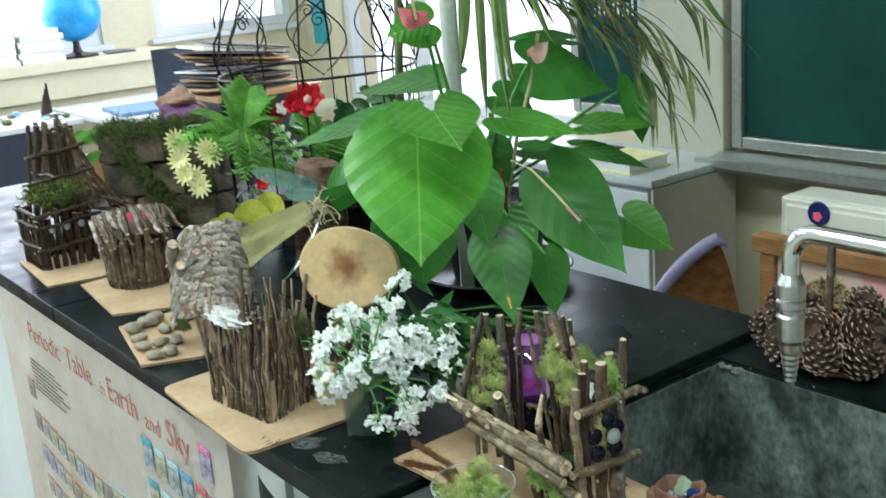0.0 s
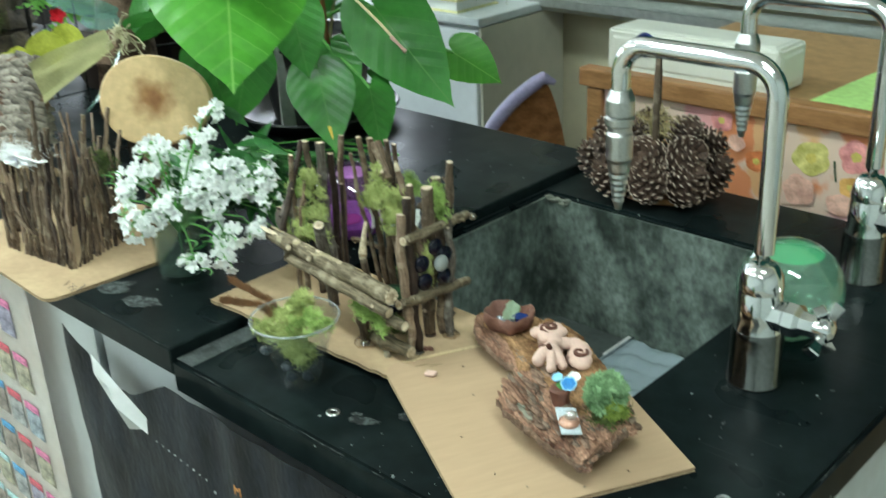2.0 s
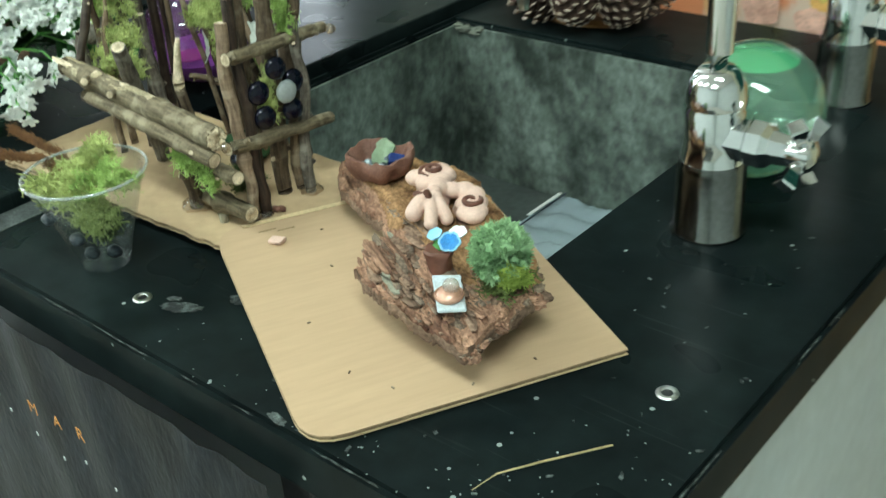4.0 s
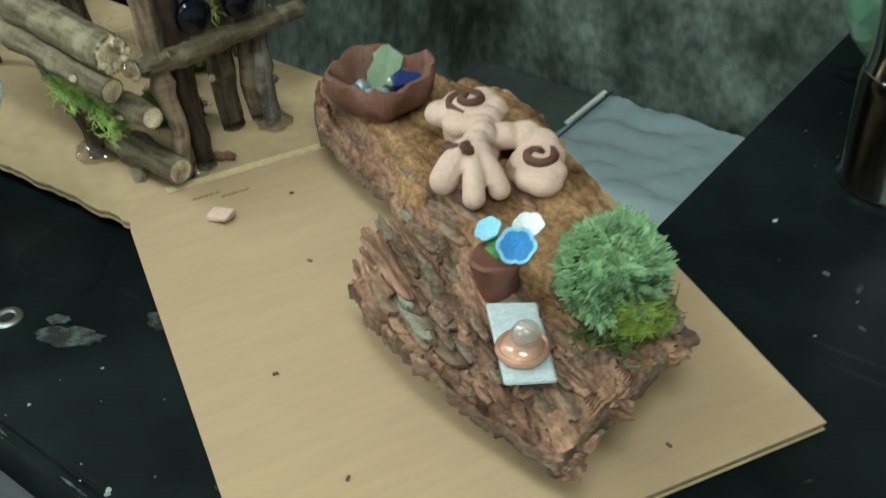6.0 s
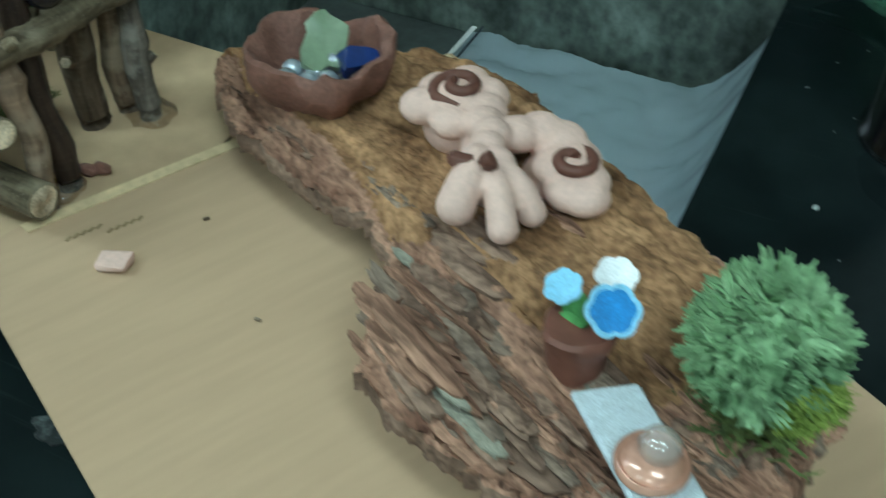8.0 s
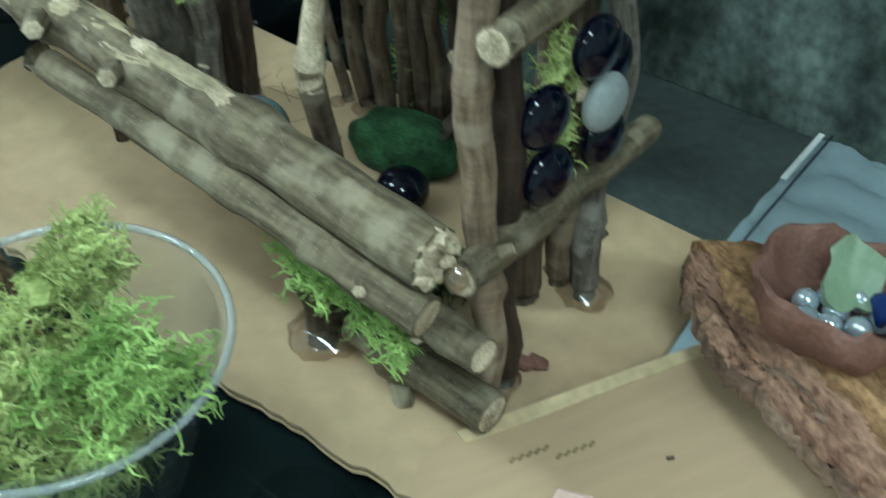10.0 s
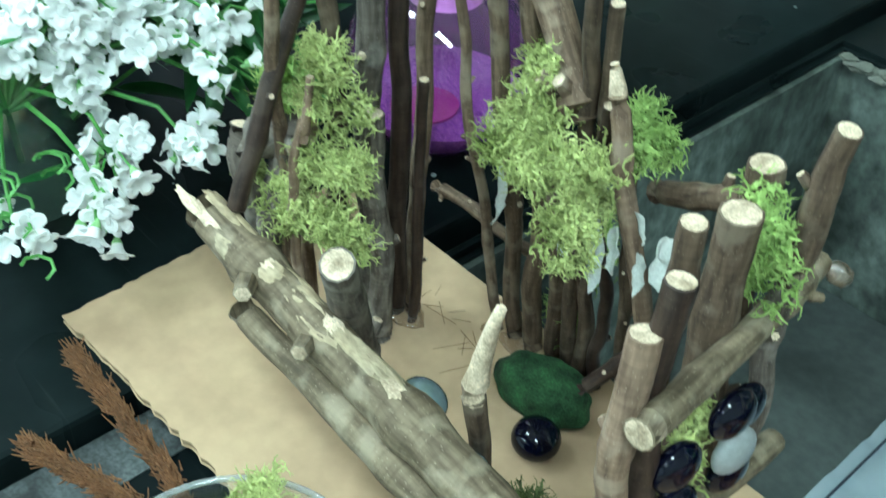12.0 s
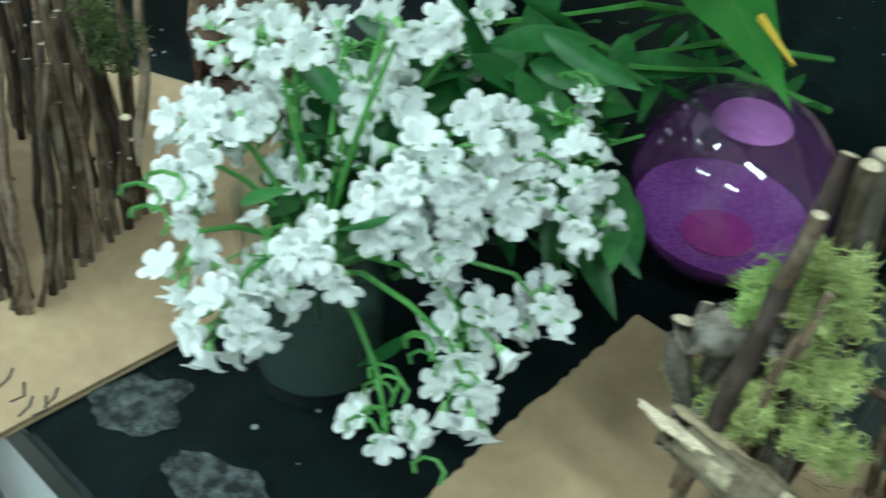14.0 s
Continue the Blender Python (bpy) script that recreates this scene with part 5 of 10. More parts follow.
for k in range(14):
    y = rr.uniform(0.01, 0.72)
    bm = bmesh.new()
    tube(bm, [(END - 0.0008, y + 0.006 * j, SINKTOP - 0.0008) for j in range(5)], [0.0002, 0.0007, 0.0004, 0.0006, 0.0002], 5)
    part("worn_edge", bm, SCUFF, bench, "pale chipped edge")
bm = bmesh.new()
boxr(bm, (0.003, 0.004, SINKTOP + 0.0001), (0.030, 0.148, SINKTOP + 0.0006))
part("seam_band", bm, mat("dull_seam_grey", (0.012, 0.016, 0.016), 0.6, var=0.35, scale=60, fine=0.5, bump=0.3, col2=(0.058, 0.068, 0.067)), bench, "dull grey band along the seam")
for i in range(22):
    x, y = (rr.uniform(0.42, 0.58), rr.uniform(0.01, 0.30)) if i % 3 else (rr.uniform(0.30, 0.56), rr.uniform(0.004, 0.05))
    scuff(x, y, SINKTOP, rr.uniform(0.0006, 0.0028), rr.uniform(0.0005, 0.0014), 60 + i, rr.uniform(0, 3))

bm = bmesh.new()
rr = random.Random(29)
for i in range(120):
    # paint flecks scattered over the sink surround, a few on the countertop
    if i % 12 == 11:
        x, y, zz = rr.uniform(-0.9, -0.02), rr.uniform(0.0, 0.74), TOP
    elif i % 3 == 1:
        x, y, zz = rr.uniform(0.50, 0.587), 0.003 + 0.12 * rr.random() ** 1.3, SINKTOP
    elif i % 3:
        x, y, zz = rr.uniform(BX1 + 0.015, 0.585), rr.uniform(0.003, 0.40), SINKTOP
    else:
        x, y, zz = rr.uniform(0.25, 0.585), 0.003 + 0.045 * rr.random() ** 2, SINKTOP
    r_ = rr.uniform(0.0002, 0.0006) * (2.0 if rr.random() < 0.08 else 1.0)
    a = rr.uniform(0, 3.14)
    ring = []
    for k in range(7):
        t = 6.2832 * k / 7
        w = r_ * rr.uniform(0.6, 1.2)
        px, py = math.cos(t) * w * rr.uniform(1.0, 1.8), math.sin(t) * w
        ring.append((x + px * math.cos(a) - py * math.sin(a), y + px * math.sin(a) + py * math.cos(a)))
    slab(bm, ring, zz + 0.0001, zz + 0.0004)
tagged(part("paint_flecks", bm, mat("pale_paint_fleck", (0.13, 0.16, 0.15), 0.7, var=0.4, scale=200, bump=0.2, col2=(0.32, 0.36, 0.34)), bench, "small pale paint flecks"), kind="stuff")

# ---- posters on the bench front ----
po = thing("element_poster", (-0.72, -0.012, 0.3), "peach-coloured element chart with red title taped to the bench", "poster")
PX0, PX1, PZ1, PZ0 = -1.335, -0.305, 0.880, 0.24
bm = bmesh.new()
cols = []
for i in range(25):
    x = lerp(PX0, PX1, i / 24)
    y = -0.008 - 0.010 * max(0, (0.12 - (x - PX0)) / 0.12) ** 2
    cols.append([bm.verts.new((x, y - 0.012 * (k / 8) * (1 if i < 2 else 0.15), lerp(PZ1, PZ0, k / 8))) for k in range(9)])
for a, b in zip(cols, cols[1:]):
    for k in range(8):
        bm.faces.new((a[k], a[k + 1], b[k + 1], b[k]))
bmesh.ops.solidify(bm, geom=bm.faces, thickness=0.0006)
sheet = part("sheet", bm, PAPER, po, smooth=True)


def lettering(text, size, m, mw, parent, label=""):
    cu = bpy.data.curves.new("lettering", "FONT")
    cu.body, cu.size, cu.extrude, cu.offset = text, size, 0.0002, -0.008 * size
    cu.resolution_u = 3
    ob = new("lettering", cu)
    dg = bpy.context.evaluated_depsgraph_get()
    me = bpy.data.meshes.new_from_object(ob.evaluated_get(dg))
    bpy.data.objects.remove(ob)
    me.materials.clear()
    me.materials.append(m)
    return piece("lettering", me, mw, parent, label)


UP = Matrix.Rotation(radians(90), 4, "X")
for word, x, size in (("Periodic", -1.180, 0.056), ("Table", -0.962, 0.060), ("in", -0.792, 0.034), ("Earth", -0.756, 0.061), ("and", -0.598, 0.042), ("Sky", -0.517, 0.062)):
    lettering(word, size, TITLE, Matrix.Translation((x, -0.0100, 0.802)) @ UP, po, "red-brown title lettering")
INKS = [mat("cell_" + n, c, 0.5, bump=0, var=0.5, scale=120, fine=0.4, col2=d) for n, c, d in (
    ("teal", (0.03, 0.28, 0.34), (0.05, 0.36, 0.44)), ("blue", (0.05, 0.22, 0.50), (0.10, 0.35, 0.60)), ("red", (0.50, 0.06, 0.10), (0.58, 0.10, 0.14)),
    ("sky", (0.35, 0.58, 0.66), (0.45, 0.66, 0.72)), ("orange", (0.62, 0.24, 0.08), (0.66, 0.30, 0.12)), ("pink", (0.60, 0.12, 0.30), (0.64, 0.2, 0.36)))]
PHOTOS = [mat("photo_" + n, c, 0.4, bump=0, var=0.6, scale=90, fine=0.5, col2=d) for n, c, d in (
    ("grey", (0.04, 0.05, 0.06), (0.30, 0.30, 0.30)), ("brown", (0.04, 0.03, 0.028), (0.24, 0.19, 0.16)), ("violet", (0.07, 0.05, 0.13), (0.26, 0.24, 0.32)),
    ("blue", (0.03, 0.07, 0.12), (0.26, 0.30, 0.34)), ("yellow", (0.10, 0.09, 0.06), (0.34, 0.31, 0.22)))]
rr = random.Random(11)
cell_bar, cell_pic = {}, {}


def cell(x, z, hue, pic):
    if hue not in cell_bar:
        b = bmesh.new()
        boxr(b, (0, -0.0006, 0.035), (0.031, 0, 0.045))
        cell_bar[hue] = mesh_of("colour_bar", b, INKS[hue], False)
    if pic not in cell_pic:
        b = bmesh.new()
        boxr(b, (0, -0.0006, 0), (0.031, 0, 0.0345))
        cell_pic[pic] = mesh_of("picture", b, PHOTOS[pic], False)
    m = Matrix.Translation((x, -0.0100, z)) @ Matrix.Diagonal((1.24, 1, 1.16, 1))
    if x > PX0 + 0.66:
        piece("colour_bar", cell_bar[hue], m, po)
    else:
        piece("colour_bar", cell_bar[hue], m @ Matrix.Translation((0, 0, 0.0275)) @ Matrix.Diagonal((1.22, 1, 0.25, 1)), po)
    piece("picture", cell_pic[pic], m, po)


for r in range(7):
    for c in range(20):
        x = PX0 + 0.03 + 0.0485 * c
        z = 0.722 - 0.074 * r + (0.012 * math.cos(c * 0.45) if c < 13 else -0.0025 * (c - 16))
        tall = c in (0, 1) or (c >= 14) or (c < 14 and r >= 2)
        if (c >= 14) or (2 <= c < 13 and r >= 2) or (c <= 1 and r >= 1):
            if c == 13 and r < 4:
                continue
            hue = 4 if c < 9 and r < 5 else (3 if c < 14 else (0, 3, 3, 1, 2, 5)[min(5, (c - 14) % 6)])
            cell(x, z, hue, rr.randrange(5))
cell(PX1 - 0.095, 0.792, 5, 2)
for i in range(8):
    bm = bmesh.new()
    boxr(bm, (PX0 + 0.13, -0.0103, 0.752 - 0.009 * i), (PX0 + 0.13 + 0.15 + 0.03 * (i % 3), -0.0097, 0.755 - 0.009 * i))
    part("text_bar", bm, PHOTOS[1], po)

bp = thing("night_poster", (0.09, -0.01, 0.3), "dark glossy wrinkled poster peeling from the bench front", "poster")
bm = bmesh.new()
cols = []
for i in range(41):
    u = i / 40
    x = lerp(-0.208, 0.385, u)
    top = 0.868 - 0.012 * u - (0.045 * math.sin(min(1, u / 0.36) * math.pi) ** 1.3 if u < 0.36 else 0)
    col = []
    for k in range(15):
        z = lerp(top, 0.28, (k / 14) ** 1.2)
        fold = 0.007 * noise.noise(Vector((x * 16 + z * 3, z * 2.5, 1.0))) + 0.004 * noise.noise(Vector((x * 40 - z * 12, z * 5, 7.0)))
        col.append(bm.verts.new((x, -0.010 + fold - 0.004, z)))
    cols.append(col)
for a, b in zip(cols, cols[1:]):
    for k in range(14):
        bm.faces.new((a[k], a[k + 1], b[k + 1], b[k]))
bmesh.ops.solidify(bm, geom=bm.faces, thickness=0.0006)
part("sheet", bm, NIGHT, bp, smooth=True)
bm = bmesh.new()
vs = [[bm.verts.new(p) for p in row] for row in (
    ((-0.150, -0.015, 0.848), (-0.10, -0.016, 0.828), (-0.045, -0.016, 0.806)),
    ((-0.128, -0.026, 0.836), (-0.085, -0.03, 0.812), (-0.030, -0.026, 0.797)),
    ((-0.100, -0.022, 0.822), (-0.065, -0.028, 0.790), (-0.040, -0.020, 0.796)))]
for a, b in zip(vs, vs[1:]):
    for k in range(2):
        bm.faces.new((a[k], a[k + 1], b[k + 1], b[k]))
bmesh.ops.solidify(bm, geom=bm.faces, thickness=0.0006)
part("curled_corner", bm, WPAPER, bp, "white underside of the curled edge", smooth=True)
for ch_, p in (("M", (0.1155, -0.0220, 0.7886)), ("A", (0.1499, -0.0220, 0.7915)), ("R", (0.1816, -0.0220, 0.7950))):
    lettering(ch_, 0.016, ORANGE, Matrix.Translation(p) @ UP, bp, "orange letter")
for i in range(6):
    p = Vector((0.0795, -0.0215, 0.7719)) + Vector((0.034 * i, 0, -0.007 * (i % 3)))
    bm = bmesh.new()
    box(bm, p, (0.002, 0.0006, 0.003))
    part("text_bar", bm, GREYP, bp)
for i in range(9):
    p = Vector((-0.0214, -0.0215, 0.7892)) + Vector((0.011 * i, 0, -0.001 * i))
    bm = bmesh.new()
    box(bm, p, (0.0014, 0.0006, 0.002))
    part("text_bar", bm, GREYP, bp)

# ---- cardboard bases ----
def card(name, poly, z0, label, ragged=(), top=None):
    """A corrugated cardboard sheet with torn or cut edges."""
    t = thing(name, (poly[0][0], poly[0][1], 0.89), label, "cardboard", "cardboard bases")
    rr = random.Random(len(name) + int(poly[0][0] * 1000))
    ring = []
    k = len(poly)
    for i in range(k):
        a, b = Vector(poly[i]), Vector(poly[(i + 1) % k])
        steps = max(2, int((b - a).length / 0.004))
        nrm = Vector((-(b - a).y, (b - a).x)).normalized()
        for j in range(steps):
            p = a.lerp(b, j / steps)
            if i in ragged and j:
                p = p + nrm * rr.uniform(-0.0011, 0.0011)
            ring.append((p.x, p.y))
    f0 = z0 if callable(z0) else (lambda x, y: z0)
    b = bmesh.new()
    slab(b, ring, f0, lambda x, y: f0(x, y) + 0.0009)
    part("lower_liner", b, CARD, t)
    b = bmesh.new()
    inset = [(lerp(x, sum(p[0] for p in poly) / k, 0.006), lerp(y, sum(p[1] for p in poly) / k, 0.006)) for x, y in ring]
    slab(b, inset, lambda x, y: f0(x, y) + 0.00092, lambda x, y: f0(x, y) + 0.0032)
    part("fluting", b, CARDE, t, "brown corrugated core")
    b = bmesh.new()
    slab(b, ring, lambda x, y: f0(x, y) + 0.0033, lambda x, y: f0(x, y) + 0.0042)
    part("upper_liner", b, top or CARD, t)
    return t


def rounded(poly, idx, r):
    """Rounds some corners of a polygon."""
    out = []
    k = len(poly)
    for i, p in enumerate(poly):
        if i not in idx:
            out.append(p)
            continue
        p, a, b = Vector(p), Vector(poly[i - 1]), Vector(poly[(i + 1) % k])
        u, v = (a - p).normalized() * r, (b - p).normalized() * r
        for j in range(6):
            t = j / 5
            q = p + u * (1 - t) ** 2 + v * t ** 2
            out.append((q.x, q.y))
    return out


def z1(x, y):
    return TOP + 0.0003 if x < 0 else lerp(TOP + 0.0003, SINKTOP + 0.0055, min(1, x / 0.26))


def z2(x, y):
    k = ((x - 0.19) * 0.64 + (y - 0.13) * -0.3) / 0.2
    return lerp(z1(0.2, 0) + 0.0046, SINKTOP + 0.0006, max(0, min(1, k)))


C1 = [(-0.0555, 0.090), (0.245, 0.108), (0.233, 0.252), (-0.0595, 0.247)]
C2 = rounded([(0.1975, 0.1108), (0.4140, -0.0040), (0.5085, 0.1705), (0.2900, 0.2880)], (0, 1), 0.025)
card("cardboard_base", C1, z1, "torn brown corrugated cardboard base under a twig house", (0, 3))
c2 = card("cardboard_base", C2, z2, "brown cardboard sheet with a pale crease under a bark slab", (), CARDW)
bm = bmesh.new()
slab(bm, [(0.2075, 0.1290), (0.2120, 0.1275), (0.2930, 0.2835), (0.2895, 0.2862)], lambda x, y: z2(x, y) + 0.0043, lambda x, y: z2(x, y) + 0.0049)
part("crease", bm, mat("pale_torn_liner", (0.58, 0.44, 0.26), 0.85, bump=0.3), c2, "pale folded crease")
for i in range(10):
    p = Vector((0.2255, 0.1315)) + Vector((0.467, 0.884)) * 0.0022 * i * 1.2 + Vector((0.83, -0.556)) * (0.0 if i < 5 else 0.004)
    bm = bmesh.new()
    box(bm, (p.x, p.y, z2(p.x, p.y) + 0.00435), (0.0012, 0.0025, 0.0002))
    part("stamp_bar", bm, STAMP, c2, "faded printed stamp")
for i, (x, y) in enumerate(((0.30, 0.13), (0.335, 0.075), (0.39, 0.055), (0.42, 0.06), (0.26, 0.16), (0.455, 0.09), (0.47, 0.13))):
    bm = bmesh.new()
    box(bm, (x, y, z2(x, y) + 0.0048), (0.0022, 0.0009, 0.0008), Matrix.Rotation(i, 3, "Z"))
    solo("bark_crumb", bm, TWIG, "tiny dark crumb on cardboard", "crumb", "crumbs on the cardboard")
bm = bmesh.new()
x, y = 0.2475, 0.1280
box(bm, (x, y, z2(x, y) + 0.0066), (0.0105, 0.0072, 0.0034), Matrix.Rotation(0.3, 3, "Z"), 0.0012)
rough_up(bm, 0.0016, 170)
solo("clay_chip", bm, CLAYP, "small pale pink clay chip on cardboard", "clay chip")

# ---- twig house with a moss roof line ----
hs = thing("twig_house", (0.11, 0.18, 0.90), "open twig house with moss, logs and a glass-gem window", "twig house", "handmade twig houses")


def c1top(x, y):
    return z1(x, y) + 0.0036


def post(x, y, top, r, seed, r1=None, mats=None, bend=0.003, knots=1):
    k = 0.60
    r, r1 = r * k, (r1 or r * 0.85) * k
    return twig(hs, (x, y, c1top(x, y)), top, r, r1, bend, seed, "post", mats, n=11, knots=knots)


post(0.020, 0.160, (0.0350, 0.1530, 1.074), 0.0050, 1)
post(0.030, 0.182, (0.0384, 0.1704, 1.085), 0.0068, 2)
post(0.034, 0.192, (0.0360, 0.1920, 1.077), 0.0098, 3, mats=[GREYKNOB, CUT], knots=4)
post(0.0334, 0.206, (0.0418, 0.2000, 1.064), 0.0072, 4, 0.0062, [TWIGD, CUT], 0.0015, 1)
post(0.0380, 0.212, (0.0360, 0.2220, 1.077), 0.0062, 5, knots=2)
post(0.042, 0.190, (0.044, 0.186, 1.02), 0.0090, 6, mats=[GREYKNOB, CUT])
post(0.012, 0.176, (0.018, 0.174, 1.02), 0.0055, 7)
post(0.043, 0.207, (0.050, 0.205, 1.03), 0.0040, 8, mats=[TWIGD, CUT], bend=0.002)
twig(hs, (0.033, 0.131, 0.992), (0.031, 0.172, 1.084), 0.0036, 0.0030, 0.002, 9, "brace", [TWIGD, CUT], n=10)
post(0.0706, 0.234, (0.0486, 0.2220, 1.059), 0.0040, 10, knots=3)
post(0.078, 0.237, (0.0720, 0.2145, 1.084), 0.0062, 11)
post(0.088, 0.238, (0.0820, 0.2210, 1.083), 0.0070, 12)
post(0.0973, 0.2406, (0.094, 0.224, 1.05), 0.0070, 13)
post(0.106, 0.240, (0.1175, 0.2115, 1.090), 0.0056, 14)
post(0.1113, 0.240, (0.1220, 0.2175, 1.085), 0.0050, 15, knots=2)
post(0.1208, 0.242, (0.124, 0.219, 1.050), 0.0046, 16, 0.0044, [TWIGD, CUT], knots=2)
post(0.116, 0.243, (0.110, 0.227, 1.03), 0.0056, 17)
post(0.134, 0.243, (0.133, 0.224, 1.03), 0.0042, 49, knots=3)
twig(hs, (0.1274, 0.2132, 1.0690), (0.1310, 0.2125, 1.0600), 0.0016, 0.0026, 0.0003, 50, "peeled_peg", [CUT, CUT], knots=0)
twig(hs, (0.1310, 0.2125, 1.0600), (0.1560, 0.2200, 0.9640), 0.0032, 0.0036, 0.002, 51, "rod", [TWIGR, CUT], n=10)
twig(hs, (0.114, 0.219, 1.040), (0.085, 0.226, 1.077), 0.0058, 0.0066, 0.001, 18, "branch_stub", n=11, knots=2)
twig(hs, (0.126, 0.224, 0.915), (0.142, 0.234, 0.945), 0.0035, 0.003, 0.001, 19, "branch_stub", [TWIGD, CUT], knots=2)
post(0.2075, 0.1410, (0.1970, 0.1502, 1.0482), 0.0072, 20, 0.0078, [TWIGR, CUT], 0.004, 2)
post(0.2045, 0.1564, (0.1996, 0.1565, 1.0638), 0.0076, 21, 0.0072, [TWIGD, CUT])
post(0.1870, 0.1700, (0.1931, 0.1670, 1.0720), 0.0066, 22, 0.0062)
post(0.1882, 0.1897, (0.1911, 0.1925, 1.0612), 0.0104, 23, 0.0100)
post(0.1900, 0.2080, (0.1843, 0.2119, 1.0643), 0.0096, 24, 0.0092)
post(0.1935, 0.2034, (0.194, 0.203, 0.975), 0.0078, 25)
post(0.2036, 0.2031, (0.2000, 0.2110, 1.035), 0.0076, 26, 0.0062, [GREYKNOB, CUT], 0.003, 4)
twig(hs, (0.2000, 0.2110, 1.033), (0.2023, 0.2143, 1.0835), 0.0044, 0.0036, 0.002, 27, "branch_stub", n=10, knots=2)
twig(hs, (0.2068, 0.1414, 1.0262), (0.1929, 0.2450, 1.0168), 0.0048, 0.0044, 0.002, 28, "crossbar", [LOGM, CUT], n=11, knots=2)
twig(hs, (0.2071, 0.1301, 0.9642), (0.2033, 0.2330, 0.9500), 0.0050, 0.0046, 0.002, 29, "crossbar", [LOGM, CUT], n=11, knots=3)
LOG0, LOG1 = Vector((0.022, 0.126, 0.992)), Vector((0.2032, 0.1245, 0.9735))
twig(hs, LOG0, LOG1, 0.0078, 0.0088, 0.0012, 30, "log", [LOGM, CUT], "thick grey-brown log with peeling bark", 16, 2)
twig(hs, (0.062, 0.1140, 0.9800), (0.2060, 0.1180, 0.9600), 0.0050, 0.0056, 0.0014, 31, "log", [LOGM, CUT], "thick grey-brown log with peeling bark", 14, 2)
for i in range(18):
    # pale plates of peeling bark along the upper log
    u = 0.02 + 0.040 * i + RND.uniform(-0.015, 0.015)
    c = LOG0.lerp(LOG1, u)
    a = RND.uniform(-0.2, 1.0) if i % 3 else RND.uniform(-1.2, 0.2)
    d = Vector((0, math.sin(a), math.cos(a)))
    bm = bmesh.new()
    blob(bm, c + d * (0.0070 + 0.0010 * u), (RND.uniform(0.005, 0.015), RND.uniform(0.0015, 0.0042), 0.0010), 3, 0.5, 22, i * 3.7, Matrix.Rotation(0.102, 3, "Y") @ Matrix.Rotation(-a, 3, "X"))
    part("bark_plate", bm, PEEL if i % 5 else CUT, hs, "pale peeling bark", smooth=True)
for i in range(9):
    # splintered pale wood round the broken end of the log
    a = 6.2832 * i / 9
    c = LOG1 + Vector((0.0004, 0.0062 * math.cos(a), 0.0062 * math.sin(a)))
    bm = bmesh.new()
    blob(bm, c, (RND.uniform(0.0012, 0.0030), 0.0021, RND.uniform(0.0016, 0.0030)), 2, 0.8, 30, i * 2.3)
    part("splinter", bm, CUT, hs)
twig(hs, (0.160, 0.132, 0.944), (0.2175, 0.1266, 0.946), 0.0052, 0.0052, 0.001, 32, "log", [LOGM, CUT], n=12)
twig(hs, (0.155, 0.139, 0.910), (0.2157, 0.1344, 0.9130), 0.0066, 0.0068, 0.001, 33, "log", [LOGM, CUT], n=12)
post(0.150, 0.134, (0.150, 0.131, 0.965), 0.0095, 34)
post(0.062, 0.170, (0.1048, 0.1246, 1.0227), 0.0102, 36, 0.0098, [GREYKNOB, CUT], 0.001, 2)
post(0.147, 0.152, (0.152, 0.138, 0.996), 0.0062, 37, 0.0062)
twig(hs, (0.152, 0.138, 0.995), (0.1571, 0.1410, 1.0332), 0.0040, 0.0016, 0.001, 38, "peeled_peg", [CUT, CUT], "peeled pale peg", knots=0)
twig(hs, (0.0120, 0.2460, 0.9415), (0.0849, 0.2440, 0.9464), 0.0030, 0.0024, 0.002, 39, "crossbar", knots=2)
twig(hs, (0.1340, 0.2390, 1.0128), (0.1720, 0.2300, 1.0364), 0.0045, 0.0040, 0.001, 40, "crossbar", n=10)
twig(hs, (0.006, 0.152, 1.002), (0.034, 0.166, 1.016), 0.0072, 0.0050, 0.003, 41, "branch_stub", [GREYKNOB, CUT], knots=4, n=10)
twig(hs, (0.004, 0.155, 1.008), (0.020, 0.150, 0.958), 0.0046, 0.0038, 0.004, 43, "branch_stub", [GREYKNOB, CUT], knots=3, n=9)
twig(hs, (0.018, 0.154, 0.952), (0.028, 0.158, 1.008), 0.0050, 0.0038, 0.004, 44, "branch_stub", [GREYKNOB, CUT], knots=3, n=9)
twig(hs, (0.041, 0.151, 0.950), (0.041, 0.158, 1.028), 0.0022, 0.0016, 0.003, 45, "brace", [TWIGR, CUT], knots=2)
twig(hs, (0.043, 0.156, 1.020), (0.044, 0.160, 1.045), 0.0018, 0.0015, 0.001, 46, "peeled_peg", [TWIGR, CUT], knots=0)
twig(hs, (0.015, 0.150, 0.955), (0.018, 0.165, 1.01), 0.0048, 0.0040, 0.003, 42, "branch_stub", [GREYKNOB, CUT], knots=2)


